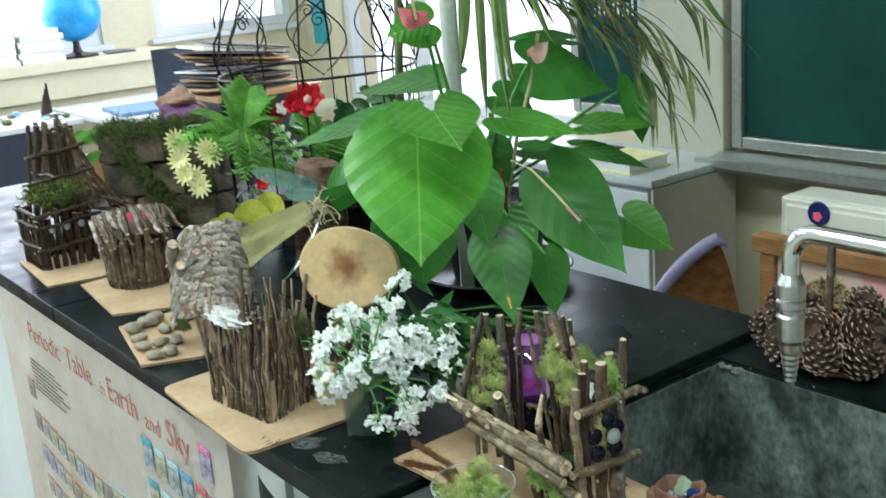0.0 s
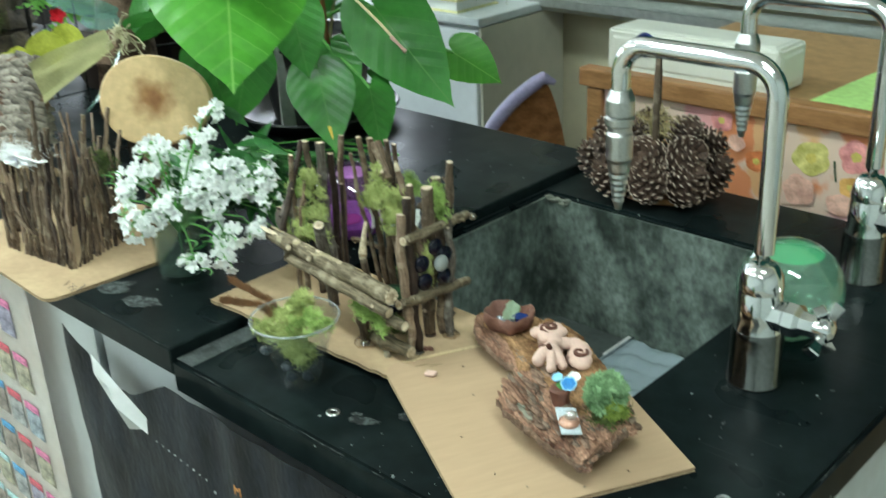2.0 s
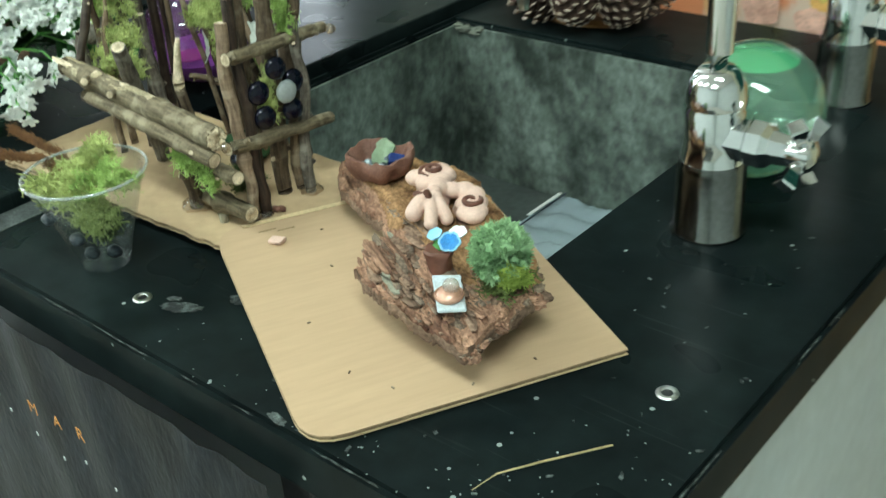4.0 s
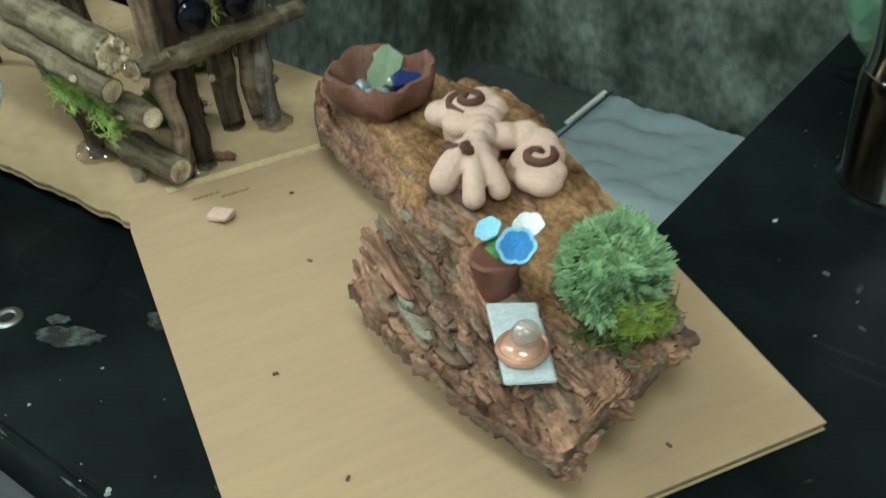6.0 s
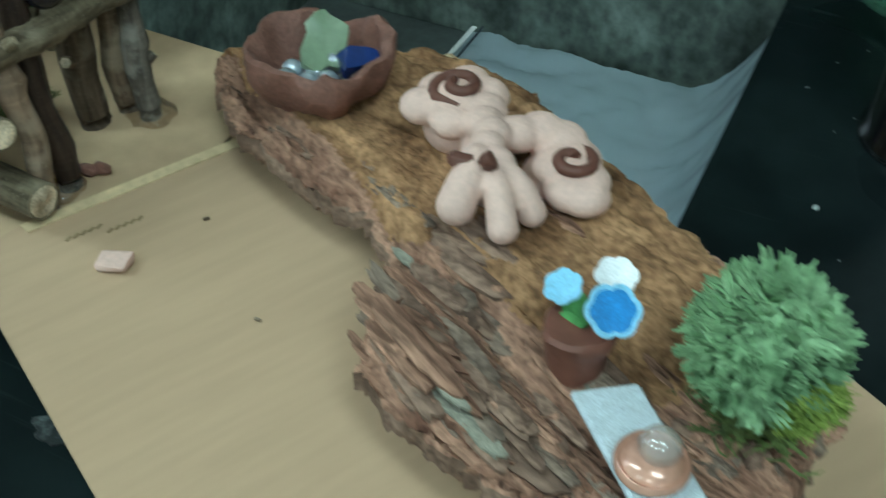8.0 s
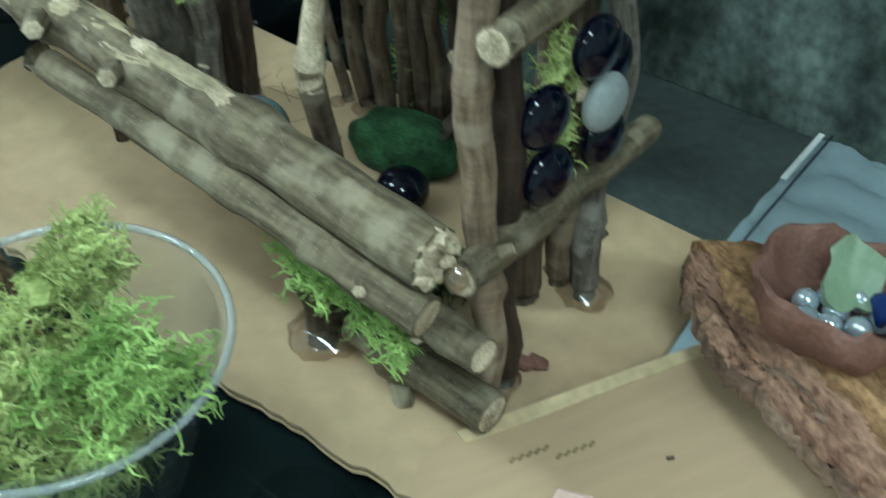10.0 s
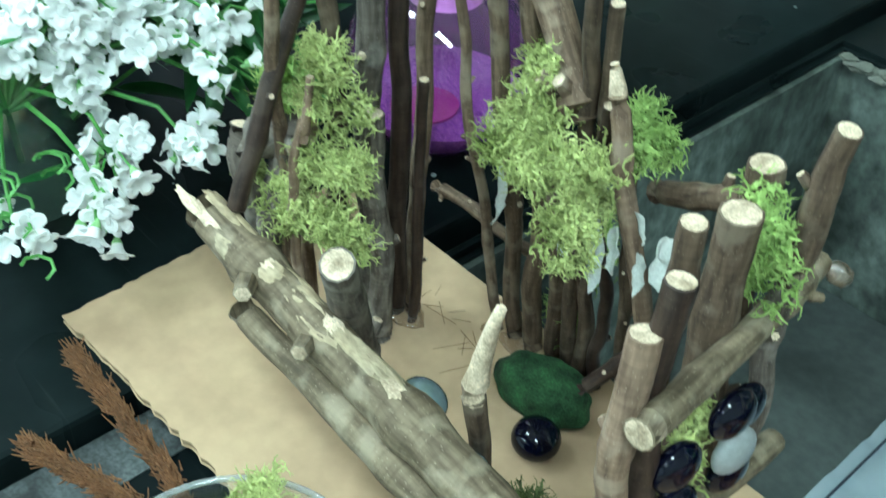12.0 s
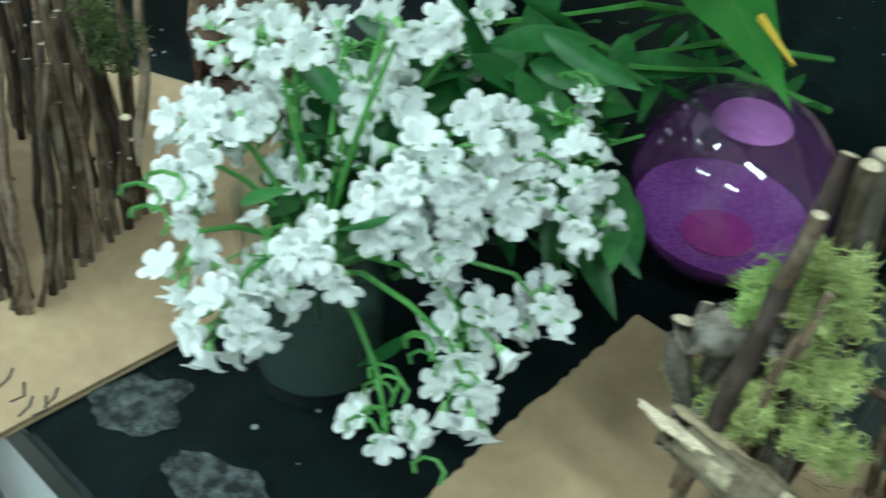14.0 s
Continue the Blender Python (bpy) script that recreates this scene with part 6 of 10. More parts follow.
def clump(parent, c, s, count, seed, m=MOSSL, step=0.0016, r=0.00042, label="", name="moss_clump", up=0.0):
    b = bmesh.new()
    blob(b, c, [v * 0.25 for v in s], 2, 0.6, 25, seed)
    if step < 0.004:
        # several close cushions of long curled threads
        rr_ = random.Random(seed)
        for _ in range(9):
            o = Vector((rr_.uniform(-1, 1) * s[0], rr_.uniform(-1, 1) * s[1], rr_.uniform(-1, 1) * s[2])) * 0.66
            q_ = rr_.uniform(0.32, 0.55)
            strand_clump(b, Vector(c) + o, [v * q_ for v in s], int(count * 0.16), step, r * 1.4, rr_.random(), up, 7, 0.45)
    else:
        strand_clump(b, c, s, count, step, r, seed, up)
    return part(name, b, m, parent, label)


clump(hs, (0.0420, 0.1690, 1.038), (0.013, 0.011, 0.019), 230, 1, label="pale green reindeer moss")
clump(hs, (0.0490, 0.1640, 1.012), (0.012, 0.010, 0.014), 150, 2)
clump(hs, (0.0600, 0.1570, 0.990), (0.0115, 0.009, 0.0125), 140, 3)
clump(hs, (0.0240, 0.1620, 1.028), (0.007, 0.008, 0.016), 110, 4, MOSSG)
clump(hs, (0.0350, 0.1570, 0.988), (0.0075, 0.008, 0.016), 100, 5)
clump(hs, (0.0220, 0.1540, 0.976), (0.005, 0.006, 0.013), 60, 17)
clump(hs, (0.0100, 0.1560, 0.985), (0.005, 0.006, 0.008), 40, 18)
clump(hs, (0.0960, 0.2160, 1.044), (0.017, 0.012, 0.017), 200, 6)
clump(hs, (0.1160, 0.2080, 1.026), (0.021, 0.013, 0.021), 260, 7)
clump(hs, (0.0850, 0.2150, 1.022), (0.013, 0.010, 0.018), 140, 8)
clump(hs, (0.1280, 0.2070, 1.026), (0.014, 0.011, 0.018), 160, 20)
clump(hs, (0.1270, 0.2040, 1.006), (0.012, 0.010, 0.011), 100, 21)
clump(hs, (0.1370, 0.2260, 1.043), (0.009, 0.009, 0.014), 110, 9, MOSSG)
clump(hs, (0.0980, 0.2450, 0.930), (0.010, 0.008, 0.024), 110, 10, MOSSG)
clump(hs, (0.1110, 0.2460, 0.960), (0.009, 0.007, 0.018), 70, 11, MOSSG)
clump(hs, (0.1960, 0.2070, 1.042), (0.009, 0.010, 0.016), 130, 12, MOSSG)
clump(hs, (0.1870, 0.2080, 1.056), (0.006, 0.006, 0.005), 40, 22, MOSSG)
clump(hs, (0.2020, 0.1770, 0.988), (0.004, 0.006, 0.024), 90, 13)
clump(hs, (0.1660, 0.1240, 0.947), (0.022, 0.006, 0.009), 170, 14, MOSSG)
clump(hs, (0.1860, 0.1240, 0.938), (0.012, 0.006, 0.009), 80, 15, MOSSG)
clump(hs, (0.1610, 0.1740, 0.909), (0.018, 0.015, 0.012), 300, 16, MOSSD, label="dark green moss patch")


def gem(parent, c, r, m, normal=(0, 0, 1), flat=0.55, name="glass_gem", label=""):
    b = bmesh.new()
    q = Vector(normal).to_track_quat("Z", "Y").to_matrix()
    blob(b, c, (r, r, r * flat), 3, 0, 0, 0, q)
    return part(name, b, m, parent, label, smooth=True)


SIDE = (1, -0.12, 0.05)
for c, r in (((0.2065, 0.165, 0.994), 0.0090), ((0.2080, 0.1666, 0.975), 0.0090), ((0.2107, 0.1803, 1.0085), 0.0086), ((0.2040, 0.2000, 0.9915), 0.0090), ((0.2085, 0.1925, 0.9725), 0.0088)):
    gem(hs, c, r, BLACKGEM, SIDE, 0.5, label="dark navy flat glass gem")
gem(hs, (0.2115, 0.1864, 0.9890), 0.0085, GREYGEM, SIDE, 0.45, label="frosted grey glass gem")
gem(hs, (0.1280, 0.1400, 0.9726), 0.0085, SILVERGEM, (0.2, 0.5, 0.8), 0.7, label="silvery blue glass gem")
gem(hs, (0.1285, 0.1985, 0.9085), 0.0100, BLACKGEM, (0, 0, 1), 0.8, label="dark navy glass gem")
gem(hs, (0.156, 0.137, 0.968), 0.005, SILVERGEM, (0.2, 0.5, 0.8), 0.7)
bm = bmesh.new()
blob(bm, (0.1120, 0.2190, 0.9085), (0.022, 0.014, 0.012), 4, 0.16, 22, 4.0, Matrix.Rotation(0.2, 3, "Z"))
part("moss_stone", bm, SHEETMOSS, hs, "dark green moss-covered stone", smooth=True)
PAPER = mat("pale_papery_flake", (0.70, 0.72, 0.67), 0.55, var=0.2, scale=120, bump=0.35, col2=(0.55, 0.58, 0.54))
thin(PAPER, 0.3)
for i, (p, q, w) in enumerate((((0.0725, 0.2240, 0.9992), (0.0809, 0.2220, 0.9754), 0.0085), ((0.1164, 0.2140, 1.0056), (0.1196, 0.2140, 0.9892), 0.0065),
                               ((0.1294, 0.2120, 1.0110), (0.1364, 0.2100, 0.9875), 0.0085), ((0.1387, 0.2120, 1.0136), (0.1442, 0.2100, 0.9981), 0.0075),
                               ((0.1521, 0.2080, 1.0129), (0.1558, 0.2080, 0.9990), 0.0060), ((0.1631, 0.2060, 1.0275), (0.1655, 0.2040, 1.0105), 0.0085),
                               ((0.1440, 0.2140, 1.0220), (0.1510, 0.2140, 1.0136), 0.0050))):
    # torn, curled flakes with an uneven edge
    bm = bmesh.new()
    leaf_mesh(bm, p, q, (0.9, 0.25 * (i % 3 - 1), 0.1), w * 0.8, oval, 0.45 * (-1) ** i, 0.25, 0.05, 14, 4, 3)
    for v in bm.verts:
        o = noise.noise_vector(v.co * 260 + Vector((i * 7.1, 0, 0)))
        v.co += o * 0.0016
    bmesh.ops.solidify(bm, geom=bm.faces[:], thickness=0.0004)
    part("papery_flake", bm, PAPER, hs, "pale torn papery flake", smooth=True)
for c, s in (((0.2036, 0.2031, 0.9000), (0.009, 0.009, 0.004)), ((0.2045, 0.1530, 0.900), (0.006, 0.008, 0.003)), ((0.150, 0.134, 0.902), (0.011, 0.011, 0.007)), ((0.207, 0.129, 0.966), (0.003, 0.004, 0.004)), ((0.200, 0.246, 1.016), (0.004, 0.004, 0.004)), ((0.036, 0.207, 0.904), (0.012, 0.008, 0.002)), ((0.084, 0.232, 0.901), (0.016, 0.007, 0.002)), ((0.068, 0.230, 0.902), (0.004, 0.004, 0.003))):
    bm = bmesh.new()
    blob(bm, c, s, 3, 0.3, 20, c[0] * 90)
    part("glue_blob", bm, GLUE, hs, "shiny hot glue", smooth=True)
for i in range(14):
    bm = bmesh.new()
    a = Vector((0.035 + 0.004 * i, 0.225 - 0.001 * i, 0.9055))
    tube(bm, [a, a + Vector((RND.uniform(-0.02, 0.02), RND.uniform(-0.02, 0.01), RND.uniform(0, 0.002)))], 0.00018, 3)
    part("glue_thread", bm, GLUE, hs)
for i, (x, y) in enumerate(((0.2095, 0.1670), (0.2060, 0.1640))):
    bm = bmesh.new()
    blob(bm, (x, y, c1top(x, y) + 0.003), (0.0036, 0.0026, 0.0022), 2, 0.5, 30, i)
    solo("clay_crumb", bm, CLAYR, "reddish clay crumb on cardboard", "clay crumb", smooth=True)

# ---- clear cup with moss and dry seedheads ----
cup = thing("plastic_cup", (0.142, 0.055, SINKTOP), "clear plastic cup filled with pale green moss", "cup")
CX, CY = 0.142, 0.055
bm = bmesh.new()
lathe(bm, (CX, CY, SINKTOP + 0.0004), [(0, 0), (0.0170, 0), (0.0178, 0.002), (0.0210, 0.016), (0.0222, 0.017), (0.0400, 0.070), (0.0425, 0.071), (0.0425, 0.0735), (0.0395, 0.0735), (0.0388, 0.070), (0.0214, 0.018), (0.0200, 0.016), (0.0168, 0.003), (0, 0.003)], 40)
shell = part("cup_wall", bm, PLASTIC, cup, "thin clear plastic", smooth=True)
# rim tube is made whitish so that its colour gives the rim highlight
bm = bmesh.new()
tube(bm, [(CX + 0.0425 * math.cos(6.2832 * k / 48), CY + 0.0425 * math.sin(6.2832 * k / 48), SINKTOP + 0.0735) for k in range(49)], 0.0011, 8)
part("cup_rim", bm, clear("whitened_plastic_rim", (0.9, 0.92, 0.92), 0.08, 1.8, 0.3, (0.6, 0.63, 0.62)), cup, "rolled clear rim, whitened as its highlight", smooth=True)
for i, (x, y, z) in enumerate(((-0.014, -0.027, 0.044), (0.012, -0.024, 0.034), (-0.004, -0.008, 0.010), (0.006, 0.004, 0.009))):
    bm = bmesh.new()
    blob(bm, (CX + x, CY + y, SINKTOP + z), (0.006, 0.005, 0.0045), 3, 0.2, 20, i)
    part("dark_pebble", bm, WETMOSS, cup, "dark wet pebble", smooth=True)
clump(cup, (CX - 0.019, CY + 0.010, 0.960), (0.020, 0.024, 0.016), 280, 51)
clump(cup, (CX + 0.020, CY + 0.006, 0.957), (0.019, 0.023, 0.015), 230, 52, MOSSG)
clump(cup, (CX + 0.002, CY - 0.019, 0.957), (0.027, 0.019, 0.016), 270, 53)
clump(cup, (CX - 0.003, CY - 0.004, 0.932), (0.023, 0.023, 0.016), 260, 54)
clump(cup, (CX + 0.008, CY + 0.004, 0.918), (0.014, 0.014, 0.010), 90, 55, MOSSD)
for i, (a, b, c) in enumerate((((0.135, 0.060, 0.93), (0.0931, 0.0669, 0.9567), (0.0287, 0.0665, 0.9618)), ((0.130, 0.058, 0.93), (0.0995, 0.0535, 0.9605), (0.0527, 0.0380, 0.9580)))):
    bm = bmesh.new()
    a, b, c = Vector(a), Vector(b), Vector(c)
    tube(bm, [a, b, c], [0.0012, 0.0010, 0.0005], 6)
    rr = random.Random(60 + i)
    for k in range(1300):
        t = rr.random() ** 0.8
        p = a.lerp(b, 0.6 + 0.4 * t) if rr.random() < 0.25 else b.lerp(c, t)
        d = ((c - b).normalized() + Vector((rr.gauss(0, 0.26), rr.gauss(0, 0.26), rr.gauss(0, 0.26)))).normalized()
        p = p + Vector((rr.gauss(0, 0.0013), rr.gauss(0, 0.0013), rr.gauss(0, 0.0013)))
        tube(bm, [p, p + d * rr.uniform(0.003, 0.008)], [0.0005, 0.0002], 3)
    part("seedhead", bm, REEDB, cup, "brown dry grass seedhead")

# ---- bark slab with clay figures ----
A0, AX = Vector((0.240, 0.228)), Vector((0.8797, -0.4755))
LN = Vector((-0.4755, -0.8797))
LEFT = [(-0.004, 0.012), (0.004, 0.020), (0.010, 0.024), (0.027, 0.0275), (0.047, 0.030), (0.060, 0.029), (0.083, 0.0245), (0.103, 0.0195), (0.115, 0.022), (0.128, 0.0245), (0.140, 0.034), (0.147, 0.048), (0.154, 0.0545), (0.163, 0.0550), (0.178, 0.0535), (0.203, 0.0485), (0.214, 0.0445), (0.228, 0.0390), (0.240, 0.0335), (0.247, 0.0305), (0.253, 0.0275), (0.2575, 0.021)]
RIGHT = [(-0.004, 0.010), (0.0, 0.003), (0.0207, -0.028), (0.044, -0.047), (0.064, -0.055), (0.088, -0.058), (0.137, -0.0530), (0.160, -0.0510), (0.198, -0.0485), (0.215, -0.0425), (0.2267, -0.0385), (0.2385, -0.0275), (0.2450, -0.0130), (0.2510, -0.001), (0.2550, 0.0090), (0.2575, 0.017)]


def along(tab, s):
    for (a, b), (c, d) in zip(tab, tab[1:]):
        if s <= c:
            return lerp(b, d, max(0, min(1, (s - a) / (c - a))))
    return tab[-1][1]


def bark_top(s, o):
    z = 0.928 + 0.006 * math.sin(s * 11) - 0.004 * (s - 0.13)
    z += 0.0022 * min(1, abs(o) / 0.06) ** 2
    # broken layers: stepped plates that run along the slab, coarser on the flaky side
    n_ = noise.noise(Vector((s * 22, o * 75, 2.0))) + 0.5 * noise.noise(Vector((s * 60, o * 190, 7.0)))
    flaky = max(0.0, min(1.0, (o - 0.006) / 0.02)) if s > 0.12 else max(0.0, min(1.0, (o - 0.012) / 0.008))
    z += (0.0012 + 0.0030 * flaky) * round(n_ * 3.2) / 2.0 - 0.004 * flaky
    z += 0.0010 * noise.noise(Vector((s * 45, o * 160, 2.0))) + 0.0011 * noise.noise(Vector((s * 260, o * 340, 9.0)))
    crack = abs(noise.noise(Vector((s * 7, o * 55, 4.4))))
    if crack < 0.05:
        z -= 0.0030 * (1 - crack / 0.05)
    return z


bark = thing("bark_slab", (0.35, 0.16, 0.895), "rough red-brown bark slab lying curved side down", "bark slab")
bm = bmesh.new()
NS, NT = 170, 84
tg, bg = [], []
for i in range(NS + 1):
    s = lerp(-0.004, 0.2575, i / NS)
    l, r = along(LEFT, s), along(RIGHT, s)
    tip_ = max(0.0, min(1.0, (s - 0.22) / 0.03))
    l += 0.0040 * noise.noise(Vector((s * 110, 3, 0))) + 0.0030 * (1 - tip_) * noise.noise(Vector((s * 380, 5, 0)))
    r += 0.0025 * noise.noise(Vector((s * 120, 8, 0))) + 0.0012 * noise.noise(Vector((s * 400, 6, 0)))
    tr_, br_ = [], []
    for j in range(NT + 1):
        t = j / NT
        o = lerp(r, l, t)
        e = abs(2 * t - 1)
        x, y = A0 + AX * s + LN * o
        zt = bark_top(s, o) - (0.004 * max(0, e - 0.86) / 0.14)
        zc = z2(x, y) + 0.0043
        es_ = abs(2 * i / NS - 1) ** 3
        zb = lerp(zc + 0.001, zt - 0.007, max(e ** 1.3, es_))
        zb += 0.003 * noise.noise(Vector((x * 300, y * 300, 4)))
        zb = max(zb, zc + 0.0002)
        tr_.append(bm.verts.new((s, -o, max(zt, zb + 0.001))))
        br_.append(bm.verts.new((s, -o, zb)))
    tg.append(tr_)
    bg.append(br_)
for i in range(NS):
    for j in range(NT):
        f = bm.faces.new((tg[i][j], tg[i + 1][j], tg[i + 1][j + 1], tg[i][j + 1]))
        c = f.calc_center_median()
        s, o = c.x, -c.y
        k = o - 0.010 + 0.010 * noise.noise(Vector((s * 30, o * 60, 3))) + (0.0 if s > 0.13 else -0.006)
        k += max(0.0, s - 0.205) * 1.6
        f.material_index = 2 if k > 0 else 0
        f = bm.faces.new((bg[i][j + 1], bg[i + 1][j + 1], bg[i + 1][j], bg[i][j]))
        f.material_index = 1
for i in range(NS):
    for j in (0, NT):
        q = (tg[i][j], bg[i][j], bg[i + 1][j], tg[i + 1][j])
        bm.faces.new(q if j else q[::-1]).material_index = 1
for j in range(NT):
    bm.faces.new((tg[0][j], tg[0][j + 1], bg[0][j + 1], bg[0][j])).material_index = 1
    bm.faces.new((tg[NS][j + 1], tg[NS][j], bg[NS][j], bg[NS][j + 1])).material_index = 1
BARKM = Matrix(((AX.x, -LN.x, 0, A0.x), (AX.y, -LN.y, 0, A0.y), (0, 0, 1, 0), (0, 0, 0, 1)))
bmesh.ops.recalc_face_normals(bm, faces=bm.faces)
piece("slab", mesh_of("slab", bm, [INBARK, OUTBARK, REDBARK], True), BARKM, bark)
rr = random.Random(21)


def flake_mesh(seed):
    """A thin broken plate of bark with a ragged outline, about 20 mm long and 8 mm wide."""
    r_ = random.Random(seed)
    b = bmesh.new()
    k = 22
    ring = []
    for i in range(k):
        a = 6.2832 * i / k
        w = 1 + 0.28 * noise.noise(Vector((math.cos(a) * 1.6, math.sin(a) * 1.6, seed * 2.3))) + r_.uniform(-0.08, 0.08)
        ring.append((0.0100 * math.copysign(abs(math.cos(a)) ** 0.7, math.cos(a)) * w, 0.0042 * math.copysign(abs(math.sin(a)) ** 0.7, math.sin(a)) * w))
    tw = r_.uniform(-8, 8)
    slab(b, ring, lambda x, y: tw * x * y + 3 * x * x - 6 * y * y - 0.0010, lambda x, y: tw * x * y + 3 * x * x - 6 * y * y + 0.0004 + 0.0004 * noise.noise(Vector((x * 400, y * 700, seed))))
    return b


GREYBROWN = mat("grey_brown_bark", (0.115, 0.080, 0.060), 0.9, var=0.3, scale=60, fine=0.35, bump=0.8, depth=0.003, col2=(0.25, 0.185, 0.14), spec=0.2)
FLAKES = [(mesh_of("bark_flake", flake_mesh(k), [OUTBARK, REDBARK, REDBARK, GREYBROWN, OUTBARK][k % 5], False)) for k in range(15)] + [mesh_of("bark_flake", flake_mesh(40), LICHEN, False)]
for i in range(150):
    # broken layers along the camera-side edge and the near end
    s = rr.uniform(0.0, 0.225) if i % 4 == 0 else rr.uniform(0.135, 0.240)
    l = along(LEFT, s)
    o = l - 0.005 - abs(rr.gauss(0, 0.015)) * (1 if s > 0.13 else 0.25)
    x, y = A0 + AX * s + LN * o
    depth = max(0.0, 1 - (l - o) / 0.014)
    z = bark_top(s, o) + rr.uniform(-0.012, -0.001) * depth + rr.uniform(-0.0006, 0.0008)
    sc_ = rr.uniform(0.40, 1.0) * (1 if 0.13 < s < 0.2 else 0.65)
    q = Matrix.Rotation(math.atan2(AX.y, AX.x) + rr.gauss(0.03, 0.07), 4, "Z") @ Matrix.Rotation(rr.gauss(0.12, 0.10), 4, "X") @ Matrix.Rotation(rr.gauss(0, 0.04), 4, "Y")
    me_ = FLAKES[15] if rr.random() < 0.05 else FLAKES[rr.randrange(15)]
    piece("bark_flake", me_, Matrix.Translation((x, y, z)) @ q @ Matrix.Diagonal((sc_ * rr.uniform(1.2, 2.8), sc_ * rr.uniform(0.6, 1.25), sc_ * 1.3, 1)), bark)

for i in range(64):
    # lumpy crust round the near end and along the far edge
    s = rr.uniform(0.226, 0.255) if i < 46 else rr.uniform(0.17, 0.25)
    l, r = along(LEFT, s) - 0.004, along(RIGHT, s) + 0.003
    o = lerp(r, l, rr.random()) if i < 46 else r + abs(rr.gauss(0, 0.002))
    x, y = A0 + AX * s + LN * o
    edge = 1.0 if i >= 46 else max(0.0, min(1.0, (s - 0.238) / 0.02))
    z = bark_top(s, o) - 0.003 - edge * rr.uniform(0.0, 0.008)
    b = bmesh.new()
    k = rr.uniform(0.0020, 0.0056)
    blob(b, (0, 0, 0), (k * rr.uniform(1.0, 1.9), k, k * rr.uniform(0.5, 0.9)), 3, 0.55, 24, i * 1.7)
    piece("bark_lump", mesh_of("bark_lump", b, [GREYBROWN, OUTBARK, REDBARK, REDBARK, LICHEN][i % 5 if i % 11 == 4 or i % 5 < 4 else 0], False),
          Matrix.Translation((x, y, max(z, z2(x, y) + 0.0043 + k * 0.4))) @ Matrix.Rotation(rr.uniform(0, 3), 4, "Z"), bark)


def bz(p, up=0.0):
    v = Vector((p[0], p[1])) - A0
    s, o = v.dot(AX), v.dot(LN)
    return 0.928 + 0.006 * math.sin(s * 11) - 0.004 * (s - 0.13) + up


# pink clay butterfly, fused from flattened lobes
fly = thing("clay_butterfly", (0.3580, 0.1880, 0.9300), "pale pink clay butterfly with brown spirals on bark", "clay butterfly")
bm = bmesh.new()
# two wings, a raised body, four finger-like legs, and the lump underneath that carries them
for x, y, z, r, flat in ((0.3240, 0.1950, 0.9465, 0.0072, 0.75), (0.3255, 0.2050, 0.9462, 0.0075, 0.75), (0.3320, 0.2120, 0.9462, 0.0078, 0.75), (0.3400, 0.2080, 0.9468, 0.0076, 0.75), (0.3330, 0.2005, 0.9470, 0.0105, 0.62),
                         (0.3355, 0.1920, 0.9465, 0.0070, 0.75), (0.3430, 0.2000, 0.9470, 0.0075, 0.75), (0.3460, 0.1930, 0.9478, 0.0066, 0.8),
                         (0.3505, 0.1880, 0.9485, 0.0062, 0.9), (0.3525, 0.1810, 0.9492, 0.0058, 0.9), (0.3525, 0.1740, 0.9495, 0.0055, 0.9), (0.3580, 0.1760, 0.9490, 0.0055, 0.9),
                         (0.3560, 0.1960, 0.9455, 0.0068, 0.8), (0.3610, 0.2020, 0.9440, 0.0078, 0.75), (0.3680, 0.2030, 0.9420, 0.0082, 0.7), (0.3740, 0.1980, 0.9405, 0.0085, 0.68), (0.3720, 0.1935, 0.9405, 0.0090, 0.65),
                         (0.3795, 0.1910, 0.9390, 0.0085, 0.68), (0.3820, 0.1855, 0.9385, 0.0078, 0.7), (0.3770, 0.1850, 0.9388, 0.0075, 0.7), (0.3700, 0.1920, 0.9405, 0.0075, 0.7),
                         (0.3340, 0.2000, 0.9390, 0.0110, 0.8), (0.3700, 0.1950, 0.9350, 0.0110, 0.6), (0.3560, 0.1780, 0.9400, 0.0080, 1.0), (0.3480, 0.1900, 0.9390, 0.0080, 1.0)):
    blob(bm, (x, y, z), (r, r, r * flat), 3, 0.04, 14, r * 900)
for p, q, r in (((0.3535, 0.1720, 0.9490), (0.3520, 0.1610, 0.9425), 0.0058), ((0.3585, 0.1720, 0.9490), (0.3668, 0.1605, 0.9400), 0.0046),
                ((0.3620, 0.1740, 0.9480), (0.3712, 0.1710, 0.9395), 0.0044)):
    a, b = Vector(p), Vector(q)
    for k in range(8):
        u = k / 7
        blob(bm, a.lerp(b, u) + Vector((0, 0, 0.0022 * math.sin(3.14 * u))), [r * (0.86 + 0.20 * u)] * 3, 2)
cb2 = part("clay_body", bm, CLAYP, fly, smooth=True)
md = cb2.modifiers.new("fuse", "REMESH")
md.mode, md.voxel_size, md.use_smooth_shade = "VOXEL", 0.0007, True
md = cb2.modifiers.new("soften", "SMOOTH")
md.factor, md.iterations = 0.5, 10
